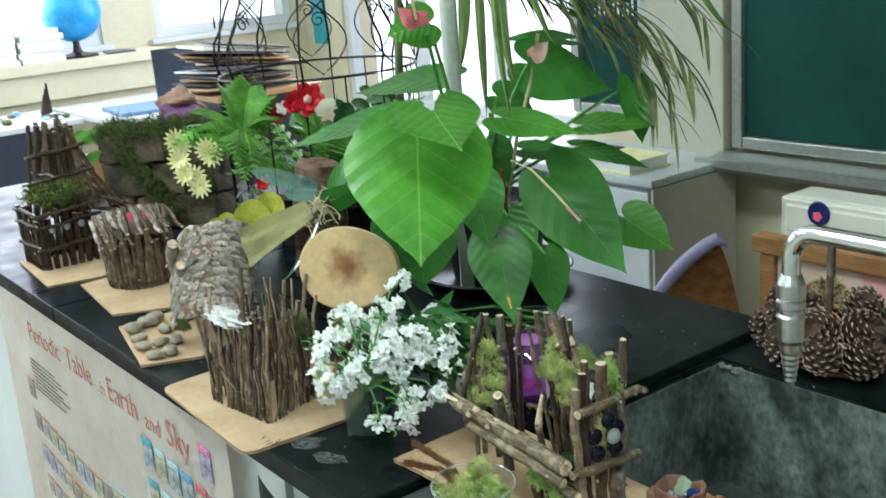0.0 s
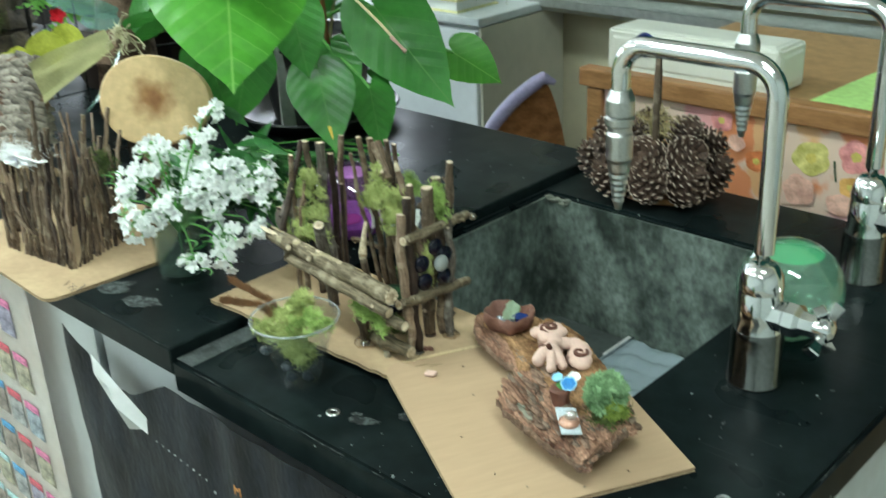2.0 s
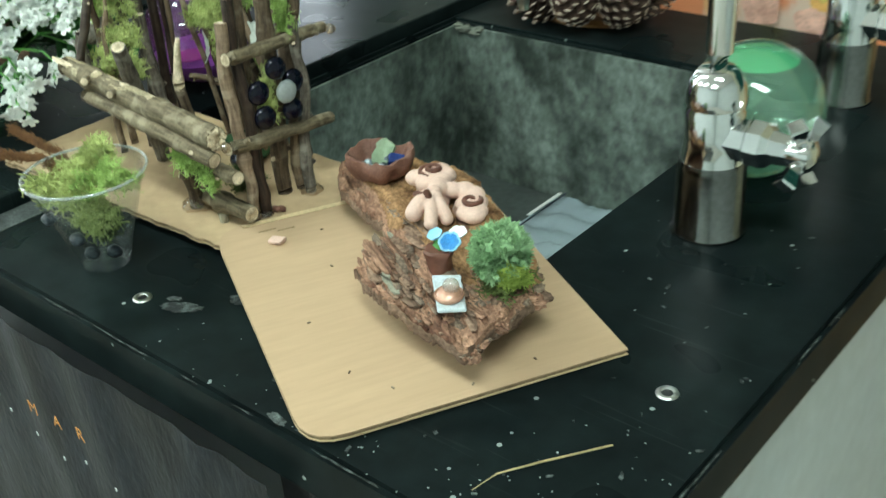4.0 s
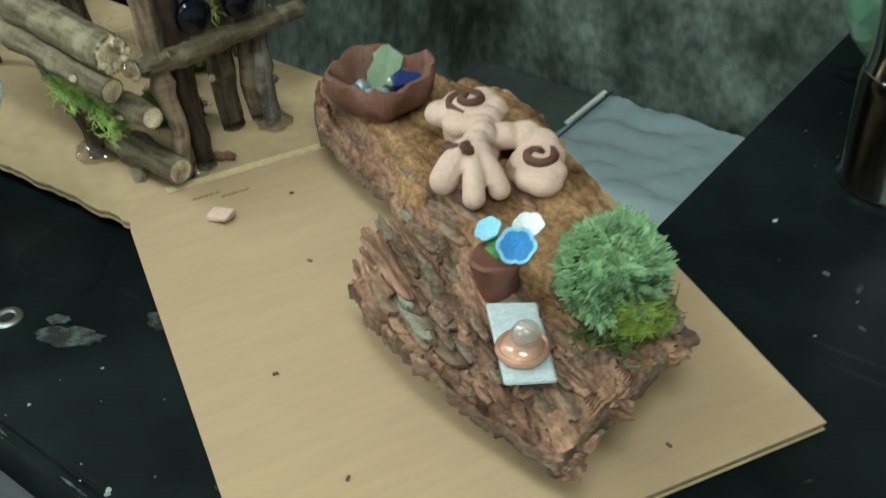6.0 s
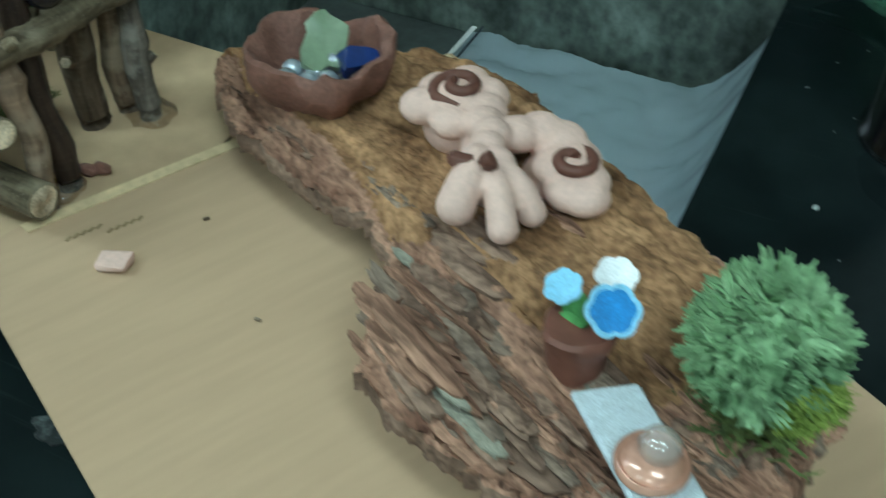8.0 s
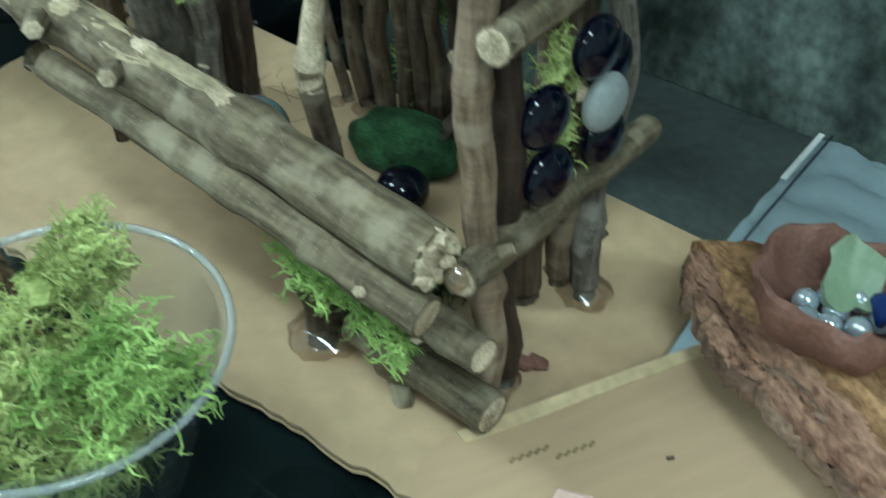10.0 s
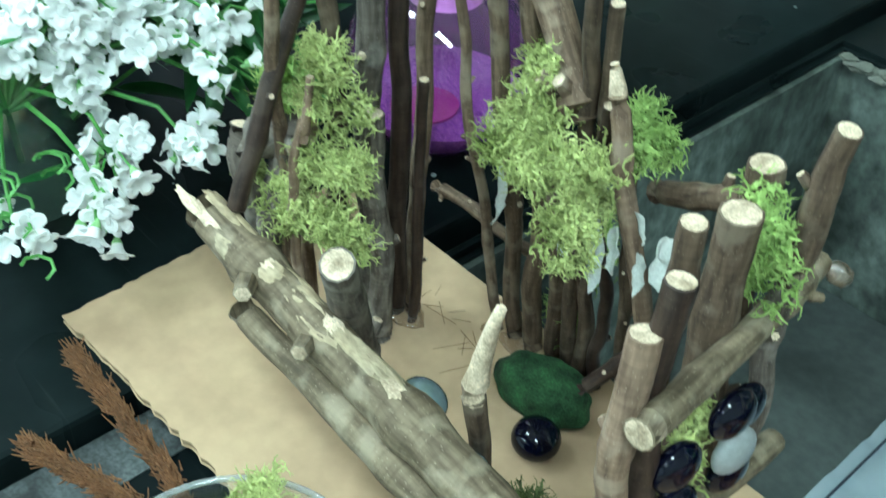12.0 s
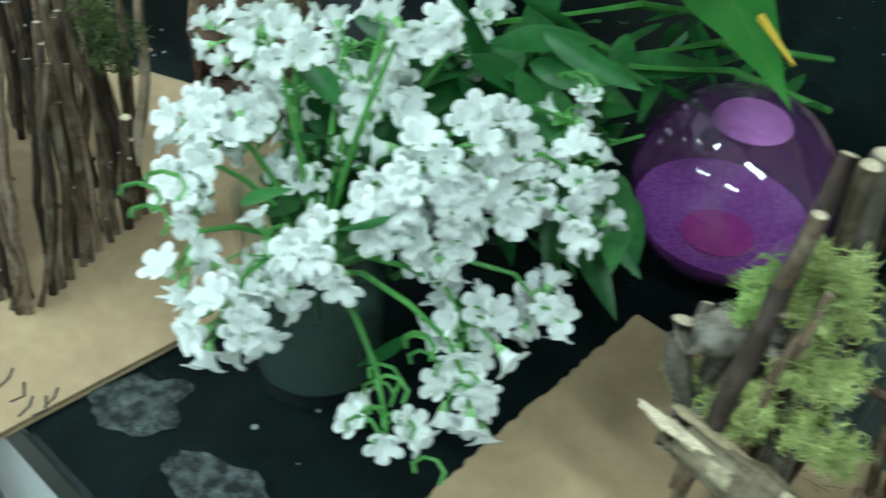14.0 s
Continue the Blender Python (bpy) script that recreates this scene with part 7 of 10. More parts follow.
for c, turns, s0, zc_, tail in (((0.3335, 0.2015), 1.30, 2.2, 0.9537, (0.0120, -0.0085)), ((0.3750, 0.1915), 1.20, 0.9, 0.9459, (-0.0060, 0.0055))):
    pts = []
    for k in range(24):
        u = k / 23
        a = s0 + turns * 6.28 * u
        r = 0.0014 + 0.0068 * u
        pts.append(Vector((c[0] + r * math.cos(a), c[1] + r * math.sin(a), zc_ - 0.0022 * u * u)))
    pts.append(pts[-1].lerp(Vector((c[0] + tail[0], c[1] + tail[1], zc_ - 0.003)), 0.5))
    bm = bmesh.new()
    tube(bm, pts, [0.0012] + [0.0019] * 21 + [0.0018, 0.0016, 0.0010], 9, 0.05)
    part("clay_spiral", bm, CLAYD, fly, "brown clay coil", smooth=True)
for p, sz in (((0.3580, 0.1690, 0.9548), (0.0026, 0.0024, 0.0040)), ((0.3500, 0.1690, 0.9520), (0.0046, 0.0028, 0.0022))):
    bm = bmesh.new()
    blob(bm, p, sz, 3, 0.3, 18, p[0] * 99, Matrix.Rotation(0.5, 3, "X"))
    part("antenna_stub", bm, CLAYD, fly, "brown clay antenna", smooth=True)

# clay bowl with beads
cb_ = (0.2808, 0.2056, 0.9450)
bx, by, bzz = cb_[0], cb_[1], bz(cb_)
bowl = thing("clay_bowl", (bx, by, bzz), "uneven red-brown clay bowl holding beads and glass", "clay bowl")
bm = bmesh.new()
lathe(bm, (bx, by, bzz + 0.0005), [(0, 0), (0.012, 0.0003), (0.0180, 0.003), (0.0215, 0.008), (0.0235, 0.013), (0.0240, 0.0165), (0.0236, 0.0188), (0.0222, 0.0194), (0.0206, 0.0182), (0.0190, 0.013), (0.0150, 0.007), (0.008, 0.0055), (0, 0.005)], 72)
for v in bm.verts:
    a = math.atan2(v.co.y - by, v.co.x - bx)
    k = max(0.0, (v.co.z - bzz - 0.008) / 0.016)
    v.co.z += k * (0.0062 * math.exp(-((a - 0.75) / 0.55) ** 2) - 0.0052 * math.exp(-((a - 1.75) / 0.36) ** 2) + 0.0014 * math.sin(a * 3 + 1) + 0.0026 * noise.noise(v.co * 150))
    d = Vector((v.co.x - bx, v.co.y - by, 0))
    v.co += d * (0.05 * math.sin(a * 2 + 0.5) + 0.03 * math.sin(a * 5))
rough_up(bm, 0.0026, 105, 2)
rough_up(bm, 0.0009, 330, 5)
part("bowl_wall", bm, CLAYR, bowl, smooth=True)
rr = random.Random(5)
for k in range(9):
    a = k * 2.4
    r = 0.0042 * math.sqrt(k)
    bm = bmesh.new()
    blob(bm, (bx + r * math.cos(a), by - 0.003 + r * math.sin(a), bzz + 0.0098 + 0.0022 * (k % 2)), (0.0038, 0.0038, 0.0038), 4)
    solo("glass_bead", bm, PEARL, "small clear pearly bead in a clay bowl", "bead", "beads in the bowl", smooth=True)
bm = bmesh.new()
leaf_mesh(bm, (bx + 0.004, by - 0.002, bzz + 0.0110), (bx - 0.006, by + 0.014, bzz + 0.0220), (0.8, 0.6, 0.1), 0.016, oval, 0.1, 0.05, 0, 8, 3)
bmesh.ops.solidify(bm, geom=bm.faces, thickness=0.003)
rough_up(bm, 0.0035, 110, 4)
solo("sea_glass", bm, SEAGLASS, "sage green piece of sea glass in a bowl", "sea glass", smooth=True)
bm = bmesh.new()
box(bm, (bx + 0.0125, by + 0.002, bzz + 0.0150), (0.0115, 0.0075, 0.0085), Matrix.Rotation(0.9, 3, "Z") @ Matrix.Rotation(0.6, 3, "X") @ Matrix.Rotation(0.3, 3, "Y"), 0.0016)
rough_up(bm, 0.0035, 160)
solo("blue_glass_chip", bm, BLUESTONE, "dark blue glass chip in a bowl", "glass chip", smooth=True)

# clay pot with felt flowers
pp = (0.4010, 0.1285, 0.9320)
px_, py_, pz_ = pp[0], pp[1], bz(pp, -0.001)
pot = thing("clay_flower_pot", (px_, py_, pz_), "tiny brown clay pot with blue and white felt flowers", "flower pot")
bm = bmesh.new()
lathe(bm, (px_, py_, pz_ + 0.0003), [(0, 0), (0.0072, 0), (0.0080, 0.003), (0.0076, 0.008), (0.0086, 0.0125), (0.0092, 0.0150), (0.0082, 0.0160), (0.0055, 0.0152), (0, 0.0145)], 30)
rough_up(bm, 0.0014, 150, 6)
part("pot", bm, CLAYB, pot, smooth=True)


def felt_cup(c, r, outer, inner, up, parent):
    b = bmesh.new()
    k = 40
    q = Vector(up).to_track_quat("Z", "Y").to_matrix()
    rings = []
    for rad, z in ((0.35, -0.55), (0.8, -0.30), (1.0, 0.0), (0.98, 0.12), (0.80, 0.06), (0.5, -0.12), (0.05, -0.2)):
        rings.append([b.verts.new(Vector(c) + q @ Vector((r * rad * (0.90 + 0.16 * abs(math.cos(3 * 6.2832 * i / k)) ** 0.6) * math.cos(6.2832 * i / k), r * rad * (0.90 + 0.16 * abs(math.cos(3 * 6.2832 * i / k)) ** 0.6) * math.sin(6.2832 * i / k), r * z))) for i in range(k)])
    for n_, (x0, x1) in enumerate(zip(rings, rings[1:])):
        for i in range(k):
            b.faces.new((x0[i], x0[(i + 1) % k], x1[(i + 1) % k], x1[i])).material_index = (0, 0, 1, 1, 2, 2)[n_]
    b.faces.new(rings[-1]).material_index = 2
    b.faces.new(rings[0][::-1])
    return part("felt_flower", b, [outer, LBLUE if outer is BLUE else outer, inner], parent, smooth=True)


fl = Vector((0.4080, 0.1310, 0.9535))
felt_cup(fl, 0.0068, BLUE, BLUE, (0.25, -0.45, 0.85), pot)
f2 = Vector((0.3942, 0.1335, 0.9535))
felt_cup(f2, 0.0048, LBLUE, LBLUE, (-0.1, -0.4, 0.9), pot)
f3 = Vector((0.4047, 0.1430, 0.9535))
felt_cup(f3, 0.0054, WHITEF, WHITEF, (0.1, -0.2, 0.97), pot)
for i, p in enumerate(((0.3897, 0.1392, 0.9560), (0.3968, 0.1397, 0.9540), (0.4113, 0.1434, 0.9530), (0.3929, 0.1297, 0.9500))):
    bm = bmesh.new()
    leaf_mesh(bm, (px_, py_, pz_ + 0.0135), Vector((px_, py_, pz_ + 0.0135)).lerp(Vector(p), 0.7), (0.5, 0.6, 0.4), 0.0045, oval, 0.3, 0.1, 0, 8, 2)
    part("felt_leaf", bm, GREENF, pot, smooth=True)

# foam square with a gem
fm = [(0.4035, 0.1180, 0.9360), (0.4180, 0.1280, 0.9360), (0.4442, 0.1010, 0.9360), (0.4312, 0.0905, 0.9360)]
bm = bmesh.new()
zb = max(bz(p) for p in fm) + 0.0005
slab(bm, [(p[0], p[1]) for p in fm[::-1]], zb, zb + 0.0026)
bmesh.ops.bevel(bm, geom=bm.edges[:], offset=0.0008, segments=1, affect="EDGES")
solo("foam_square", bm, FOAM, "white foam rectangle lying on bark", "foam square")
gx_, gy_ = 0.4285, 0.1045
gm = thing("copper_gem", (gx_, gy_, zb + 0.0026), "copper-coloured glass dome with a clear bead on top", "glass gem")
bm = bmesh.new()
lathe(bm, (gx_, gy_, zb + 0.0028), [(0, 0), (0.0080, 0), (0.0090, 0.0015), (0.0090, 0.0028), (0.0082, 0.0036), (0.0074, 0.0030), (0.0070, 0.0036), (0.005, 0.0055), (0, 0.006)], 40)
part("dish", bm, COPPER, gm, smooth=True)
bm = bmesh.new()
blob(bm, (gx_ + 0.0008, gy_ + 0.0012, zb + 0.0100), (0.0050, 0.0050, 0.0050), 4)
part("clear_bead", bm, clear("bright_clear_bead", (0.86, 0.80, 0.76), 0.04, 2.4, 0.30, (0.70, 0.66, 0.62)), gm, "clear glass bead", smooth=True)

# moss tuft like a small bush
mc = Vector((0.4432, 0.1350, 0.9560))
tuft = thing("moss_tuft", (mc.x, mc.y, bz(mc)), "round tuft of soft green moss on bark", "moss tuft")
bm = bmesh.new()
blob(bm, mc, (0.0150, 0.0150, 0.0140), 3, 0.2, 12, 1)
rr = random.Random(31)
for k in range(520):
    # blunt tufts, each a small sheaf of thick fibres
    z = 1 - 2 * (k + 0.5) / 520
    a = k * 2.39996
    d = Vector((math.sqrt(1 - z * z) * math.cos(a), math.sqrt(1 - z * z) * math.sin(a), z))
    lump = 0.90 + 0.20 * noise.noise(d * 4.0) + 0.08 * noise.noise(d * 9.0)
    lean = (d + Vector((rr.gauss(0, 0.16), rr.gauss(0, 0.16), rr.gauss(0, 0.16)))).normalized()
    tip_ = mc + lean * 0.0195 * lump * rr.uniform(0.94, 1.06)
    for j in range(9):
        o = Vector((rr.gauss(0, 1), rr.gauss(0, 1), rr.gauss(0, 1))) * 0.00075
        p = mc + d * 0.0130 + o * 0.6
        q = tip_ + o * 1.15
        tube(bm, [p, p.lerp(q, 0.6), q], [0.00055, 0.00055, 0.0003], 3, 0, 0, None, rr, True)
part("green_moss", bm, POMPOM, tuft, smooth=True)
yc = Vector((0.4565, 0.1290, 0.9480))
clump(tuft, yc, (0.0085, 0.0085, 0.0085), 420, 33, MOSSY, 0.0011, 0.00032, "yellow-green moss patch")
clump(tuft, mc - Vector((0, 0, 0.0185)), (0.013, 0.013, 0.005), 120, 34, MOSSD, 0.003, 0.0006)

# plastic bag lying in the sink
bm = bmesh.new()
rows = []
for i in range(61):
    u = i / 60
    row = []
    for j in range(49):
        v = j / 48
        x = lerp(0.158, 0.3935, u)
        y = lerp(0.603, 0.36, v)
        z = BZ + 0.0035 + 0.008 * abs(noise.noise(Vector((x * 26, y * 26, 1)))) + 0.0036 * abs(noise.noise(Vector((x * 90, y * 70, 3))))
        if u > 0.72:
            k = (u - 0.72) / 0.28
            z += 0.10 * k ** 2
        row.append(bm.verts.new((x, y, z)))
    rows.append(row)
for a, b in zip(rows, rows[1:]):
    for j in range(48):
        bm.faces.new((a[j], b[j], b[j + 1], a[j + 1]))
bmesh.ops.solidify(bm, geom=bm.faces, thickness=-0.0012)
bag = solo("plastic_bag", bm, BAGM, "milky clear zip bag lying in the sink", "plastic bag", smooth=True)
bm = bmesh.new()
tube(bm, [(0.168, 0.602, BZ + 0.012), (0.168, 0.5, BZ + 0.011), (0.170, 0.37, BZ + 0.012)], 0.0009, 6)
z_ = part("zip_strip", bm, SCREEN, None, "dark zip line")
z_.parent = bag
# white strip painted in as the glint along the bag's folded edge
bm = bmesh.new()
boxr(bm, (0.1590, 0.54, BZ + 0.0100), (0.1630, 0.602, BZ + 0.0108))
lip = part("bag_lip", bm, WPAPER, None, "white strip for the glint on the bag's folded edge")
lip.parent = bag


# ---- faucets ----
fx, fy = 0.474, 0.334
fc = thing("lab_faucet", (fx, fy, SINKTOP), "chrome laboratory gooseneck faucet with serrated nozzle", "faucet", "faucets at the sink")
bm = bmesh.new()
lathe(bm, (fx, fy, SINKTOP + 0.0003), [(0, 0), (0.0265, 0), (0.0265, 0.003), (0.0245, 0.005), (0.0240, 0.050), (0.0225, 0.056), (0, 0.056)], 32)
part("base_column", bm, DARKCH, fc, "chrome base column, dark reflections put into its colour", smooth=True)
bm = bmesh.new()
lathe(bm, (fx, fy, SINKTOP + 0.0563), [(0, 0), (0.0222, 0), (0.0215, 0.004), (0.0205, 0.012), (0.0203, 0.036), (0.0190, 0.038), (0.0190, 0.0395), (0.0208, 0.0405), (0.0208, 0.046), (0.0185, 0.056), (0.0150, 0.062), (0.0120, 0.065), (0, 0.066)], 32)
part("valve_body", bm, CHROME, fc, smooth=True)
bm = bmesh.new()
pts = [(fx, fy, 1.006)]
for k in range(6):
    pts.append((fx, fy, 1.02 + 0.027 * k))
R = 0.028
zc = 1.190
for k in range(9):
    a = math.pi / 2 * k / 8
    pts.append((fx - R + R * math.cos(a), fy, zc - R + R * math.sin(a)))
for k in range(5):
    pts.append((fx - R - 0.018 - 0.018 * k, fy, zc))
for k in range(9):
    a = math.pi / 2 * k / 8
    pts.append((0.316 + R - R * math.sin(a), fy, zc - R + R * math.cos(a)))
pts.append((0.316, fy, 1.145))
tube(bm, pts, 0.0092, 16)
part("gooseneck", bm, CHROME, fc, "bent chrome tube", smooth=True)
bm = bmesh.new()
lathe(bm, (0.316, fy, 1.024), [(0, 0), (0.0035, 0), (0.0040, 0.004)] + [(0.0046 + 0.00045 * k + (0.0010 if k % 2 else 0), 0.006 + 0.0032 * k) for k in range(12)] +
      [(0.0115, 0.050), (0.0130, 0.054), (0.0130, 0.078), (0.0115, 0.081), (0.0115, 0.086), (0.0142, 0.088), (0.0142, 0.094), (0.0115, 0.096), (0.0140, 0.098), (0.0140, 0.112), (0.0100, 0.122), (0, 0.122)], 24)
part("nozzle", bm, STEEL, fc, "grey ribbed hose nozzle")
RX = Matrix.Rotation(radians(90), 3, "Y")
bm = bmesh.new()
lathe(bm, (fx + 0.012, fy, 0.962), [(0, 0), (0.0155, 0), (0.0150, 0.014), (0.0165, 0.016), (0.0165, 0.026), (0.0120, 0.030), (0.0105, 0.044), (0, 0.044)], 8, 0, RX)
part("bonnet", bm, CHROME, fc, "chrome valve bonnet")
hx = fx + 0.062
bm = bmesh.new()
lathe(bm, (fx + 0.053, fy, 0.962), [(0, 0), (0.0100, 0), (0.0110, 0.006), (0.0100, 0.016), (0.005, 0.019), (0, 0.019)], 20, 0, RX)
hd = part("handle_hub", bm, CHROME, fc, smooth=True)
for k in range(4):
    a = math.pi / 2 * k + 0.5
    d = Vector((0, math.cos(a), math.sin(a)))
    bm = bmesh.new()
    c = Vector((hx, fy, 0.962))
    tube(bm, [c + d * 0.006, c + d * 0.016, c + d * 0.0265, c + d * 0.028], [0.0050, 0.0052, 0.0078, 0.0066], 4)
    part("handle_arm", bm, CHROME, hd)
copy_thing(fc, Matrix.Translation((0.460, 0.606, SINKTOP)))

# green clear ball on the sink surround
gb = Vector((0.458, 0.431, 0.94))
gbr = 0.0525
bm = bmesh.new()
gb = Vector((gb.x, gb.y, SINKTOP + gbr + 0.0005))
blob(bm, gb, (gbr, gbr, gbr), 4)
ballg = solo("green_plastic_ball", bm, GREENBALL, "hollow clear green plastic ball behind a faucet", "ball", smooth=True)
bm = bmesh.new()
lathe(bm, gb + Vector((0, 0, gbr * 0.80)), [(0, 0.006), (0.020, 0.003), (0.0295, -0.002), (0.0285, -0.003), (0.018, 0.001), (0, 0.003)], 28)
capg = part("green_cap", bm, clear("green_tinted_cap", (0.35, 0.88, 0.52), 0.05, 1.7, 0.45, (0.14, 0.66, 0.34)), None, "green tinted cap", smooth=True)
capg.parent = ballg

# ---- pine cone basket ----
pb = thing("pine_cone_basket", (0.135, 0.685, SINKTOP), "round basket built of brown pine cones with a twig handle", "pine cone basket")


def cone_mesh(seed):
    """An open pine cone: a dark core and thick scales that flare out to pale blunt tips."""
    b = bmesh.new()
    rr_ = random.Random(seed)
    n_ = 84
    L, Rm = 0.062, 0.0225
    blob(b, (0, 0, L * 0.5), (Rm * 0.50, Rm * 0.50, L * 0.46), 2)
    for k in range(n_):
        t = (k + 0.5) / n_
        a = k * 2.39996
        prof = math.sin(math.pi * (0.13 + 0.80 * t)) ** 0.7
        r = Rm * prof * rr_.uniform(0.96, 1.08)
        o = Vector((math.cos(a), math.sin(a), 0))
        s_ = Vector((-math.sin(a), math.cos(a), 0))
        rise = 0.010 * (t - 0.25)
        root = o * (r * 0.35) + Vector((0, 0, L * t - 0.003))
        neck = o * (r * 0.80) + Vector((0, 0, L * t + rise * 0.6))
        tip = o * r + Vector((0, 0, L * t + rise + 0.001))
        w = 0.0034 * prof + 0.0014
        rows_ = []
        for p, ww, h in ((root, 0.5 * w, 0.0006), (neck, w, 0.0011), (tip, 0.92 * w, 0.0019)):
            rows_.append([b.verts.new(p + s_ * ww * u + Vector((0, 0, h * v))) for u, v in ((-1, 0), (0, 1), (1, 0), (0, -1))])
        for i, (x0, x1) in enumerate(zip(rows_, rows_[1:])):
            for j in range(4):
                b.faces.new((x0[j], x1[j], x1[(j + 1) % 4], x0[(j + 1) % 4])).material_index = 0
        peak = b.verts.new(tip + o * 0.0016 + Vector((0, 0, 0.0004)))
        for j in range(4):
            b.faces.new((rows_[2][j], peak, rows_[2][(j + 1) % 4])).material_index = 1
    bmesh.ops.recalc_face_normals(b, faces=b.faces)
    return mesh_of("pine_cone", b, [CONE, CONETIP], False)


cones = [cone_mesh(k) for k in range(3)]
pc = Vector((0.135, 0.690, SINKTOP))
for k in range(9):
    a = 2 * math.pi * k / 9 + 0.2
    d = Vector((math.cos(a), math.sin(a), 0))
    c = pc + Vector((d.x * 0.060, d.y * 0.048, 0.012 + 0.004 * (k % 2)))
    m_ = Matrix.Translation(c + Vector((0, 0, 0.002))) @ (d * 0.8 + Vector((0, 0, 1.0))).to_track_quat("Z", "Y").to_matrix().to_4x4() @ Matrix.Rotation(k, 4, "Z") @ Matrix.Diagonal((1.12, 1.12, 0.95, 1))
    piece("pine_cone", cones[k % 3], m_, pb)
for k in range(7):
    a = 2 * math.pi * k / 7 + 0.5
    d = Vector((math.cos(a), math.sin(a), 0))
    c = pc + Vector((d.x * 0.040, d.y * 0.030, 0.060))
    m_ = Matrix.Translation(c) @ (d * 1.1 + Vector((0, 0, 0.55))).to_track_quat("Z", "Y").to_matrix().to_4x4() @ Matrix.Rotation(k * 2, 4, "Z") @ Matrix.Diagonal((1.15, 1.15, 0.85, 1))
    piece("pine_cone", cones[k % 3], m_, pb)
for k in range(3):
    a = 2 * math.pi * k / 3
    d = Vector((math.cos(a), math.sin(a), 0))
    c = pc + Vector((d.x * 0.036, d.y * 0.024, 0.072))
    m_ = Matrix.Translation(c) @ (d * 0.5 + Vector((0, 0, 1))).to_track_quat("Z", "Y").to_matrix().to_4x4() @ Matrix.Rotation(k * 2, 4, "Z") @ Matrix.Diagonal((1.1, 1.1, 0.62, 1))
    piece("pine_cone", cones[k % 3], m_, pb)
bm = bmesh.new()
strand_clump(bm, pc + Vector((0, 0, 0.10)), (0.042, 0.03, 0.010), 110, 0.008, 0.0006, 71)
part("straw_nest", bm, STRAW, pb, "wisps of dry straw")
bm = bmesh.new()
tube(bm, [pc + Vector((-0.026 * math.cos(a), 0.044 * math.cos(a), 0.085 + 0.105 * math.sin(a))) for a in [math.pi * k / 12 for k in range(13)]], 0.0045, 8, 0.12)
part("handle", bm, TWIG, pb, "bent twig handle", smooth=True)
bm = bmesh.new()
lathe(bm, pc, [(0, 0.0005), (0.062, 0.0005), (0.065, 0.004), (0.058, 0.008), (0, 0.008)], 24)
for v in bm.verts:
    v.co.y = pc.y + (v.co.y - pc.y) * 0.62
part("base", bm, WOODO, pb)

# ---- glass vase with white bell flowers ----
vx, vy = -0.143, 0.1165
vase = thing("glass_vase", (vx, vy, TOP), "small clear glass tumbler holding flower stems and water", "vase")
bm = bmesh.new()
lathe(bm, (vx, vy, TOP + 0.0004), [(0, 0), (0.029, 0), (0.031, 0.003), (0.033, 0.095), (0.0335, 0.0965), (0.031, 0.0965), (0.029, 0.008), (0, 0.008)], 36)
part("glass_wall", bm, GLASS, vase, smooth=True)
bm = bmesh.new()
lathe(bm, (vx, vy, TOP + 0.0086), [(0, 0), (0.0286, 0), (0.0296, 0.045), (0, 0.045)], 28)
part("water", bm, clear("murky_water", (0.66, 0.74, 0.70), 0.03, 1.33, 0.20, (0.24, 0.32, 0.29)), vase, "greyish water", smooth=True)

bq = thing("flower_bouquet", (vx, vy, TOP + 0.01), "bunch of white bell-shaped silk flowers with narrow leaves", "bouquet")


def bell_mesh(seed):
    """A little white bell with five flared lobes."""
    b = bmesh.new()
    k = 30
    rings = []
    for rad, z in ((0.10, 0.0), (0.36, 0.12), (0.46, 0.38), (0.60, 0.58), (0.98, 0.74), (1.30, 0.72)):
        ring = []
        for i in range(k):
            a = 6.2832 * i / k
            lobe = abs(math.cos(2.5 * a))
            r = rad * (1 + (0.44 * (lobe ** 0.55 - 0.85) if rad > 0.9 else 0.05 * lobe))
            zz = z + (0.12 * lobe if rad > 0.8 else 0) + 0.05 * noise.noise(Vector((math.cos(a) * 2, math.sin(a) * 2, seed)))
            ring.append(b.verts.new((0.0062 * r * math.cos(a), 0.0062 * r * math.sin(a), 0.0095 * zz)))
        rings.append(ring)
    for r0, r1 in zip(rings, rings[1:]):
        for i in range(k):
            b.faces.new((r0[i], r0[(i + 1) % k], r1[(i + 1) % k], r1[i]))
    b.faces.new(rings[0][::-1])
    back = [[b.verts.new((0.0062 * rad * math.cos(6.2832 * i / 8), 0.0062 * rad * math.sin(6.2832 * i / 8), 0.0095 * z)) for i in range(8)] for rad, z in ((0.46, 0.16), (0.30, -0.04), (0.12, -0.30))]
    for r0, r1 in zip(back, back[1:]):
        for i in range(8):
            b.faces.new((r0[i], r1[i], r1[(i + 1) % 8], r0[(i + 1) % 8])).material_index = 1
    return mesh_of("floret", b, [PETAL, PETALB], True)


bells = [bell_mesh(k) for k in range(3)]
FOOT = Vector((vx, vy, 0.955))
CENT = Vector((-0.1099, 0.1285, 1.0142))
rr = random.Random(77)
LEAFDIR = 1.7


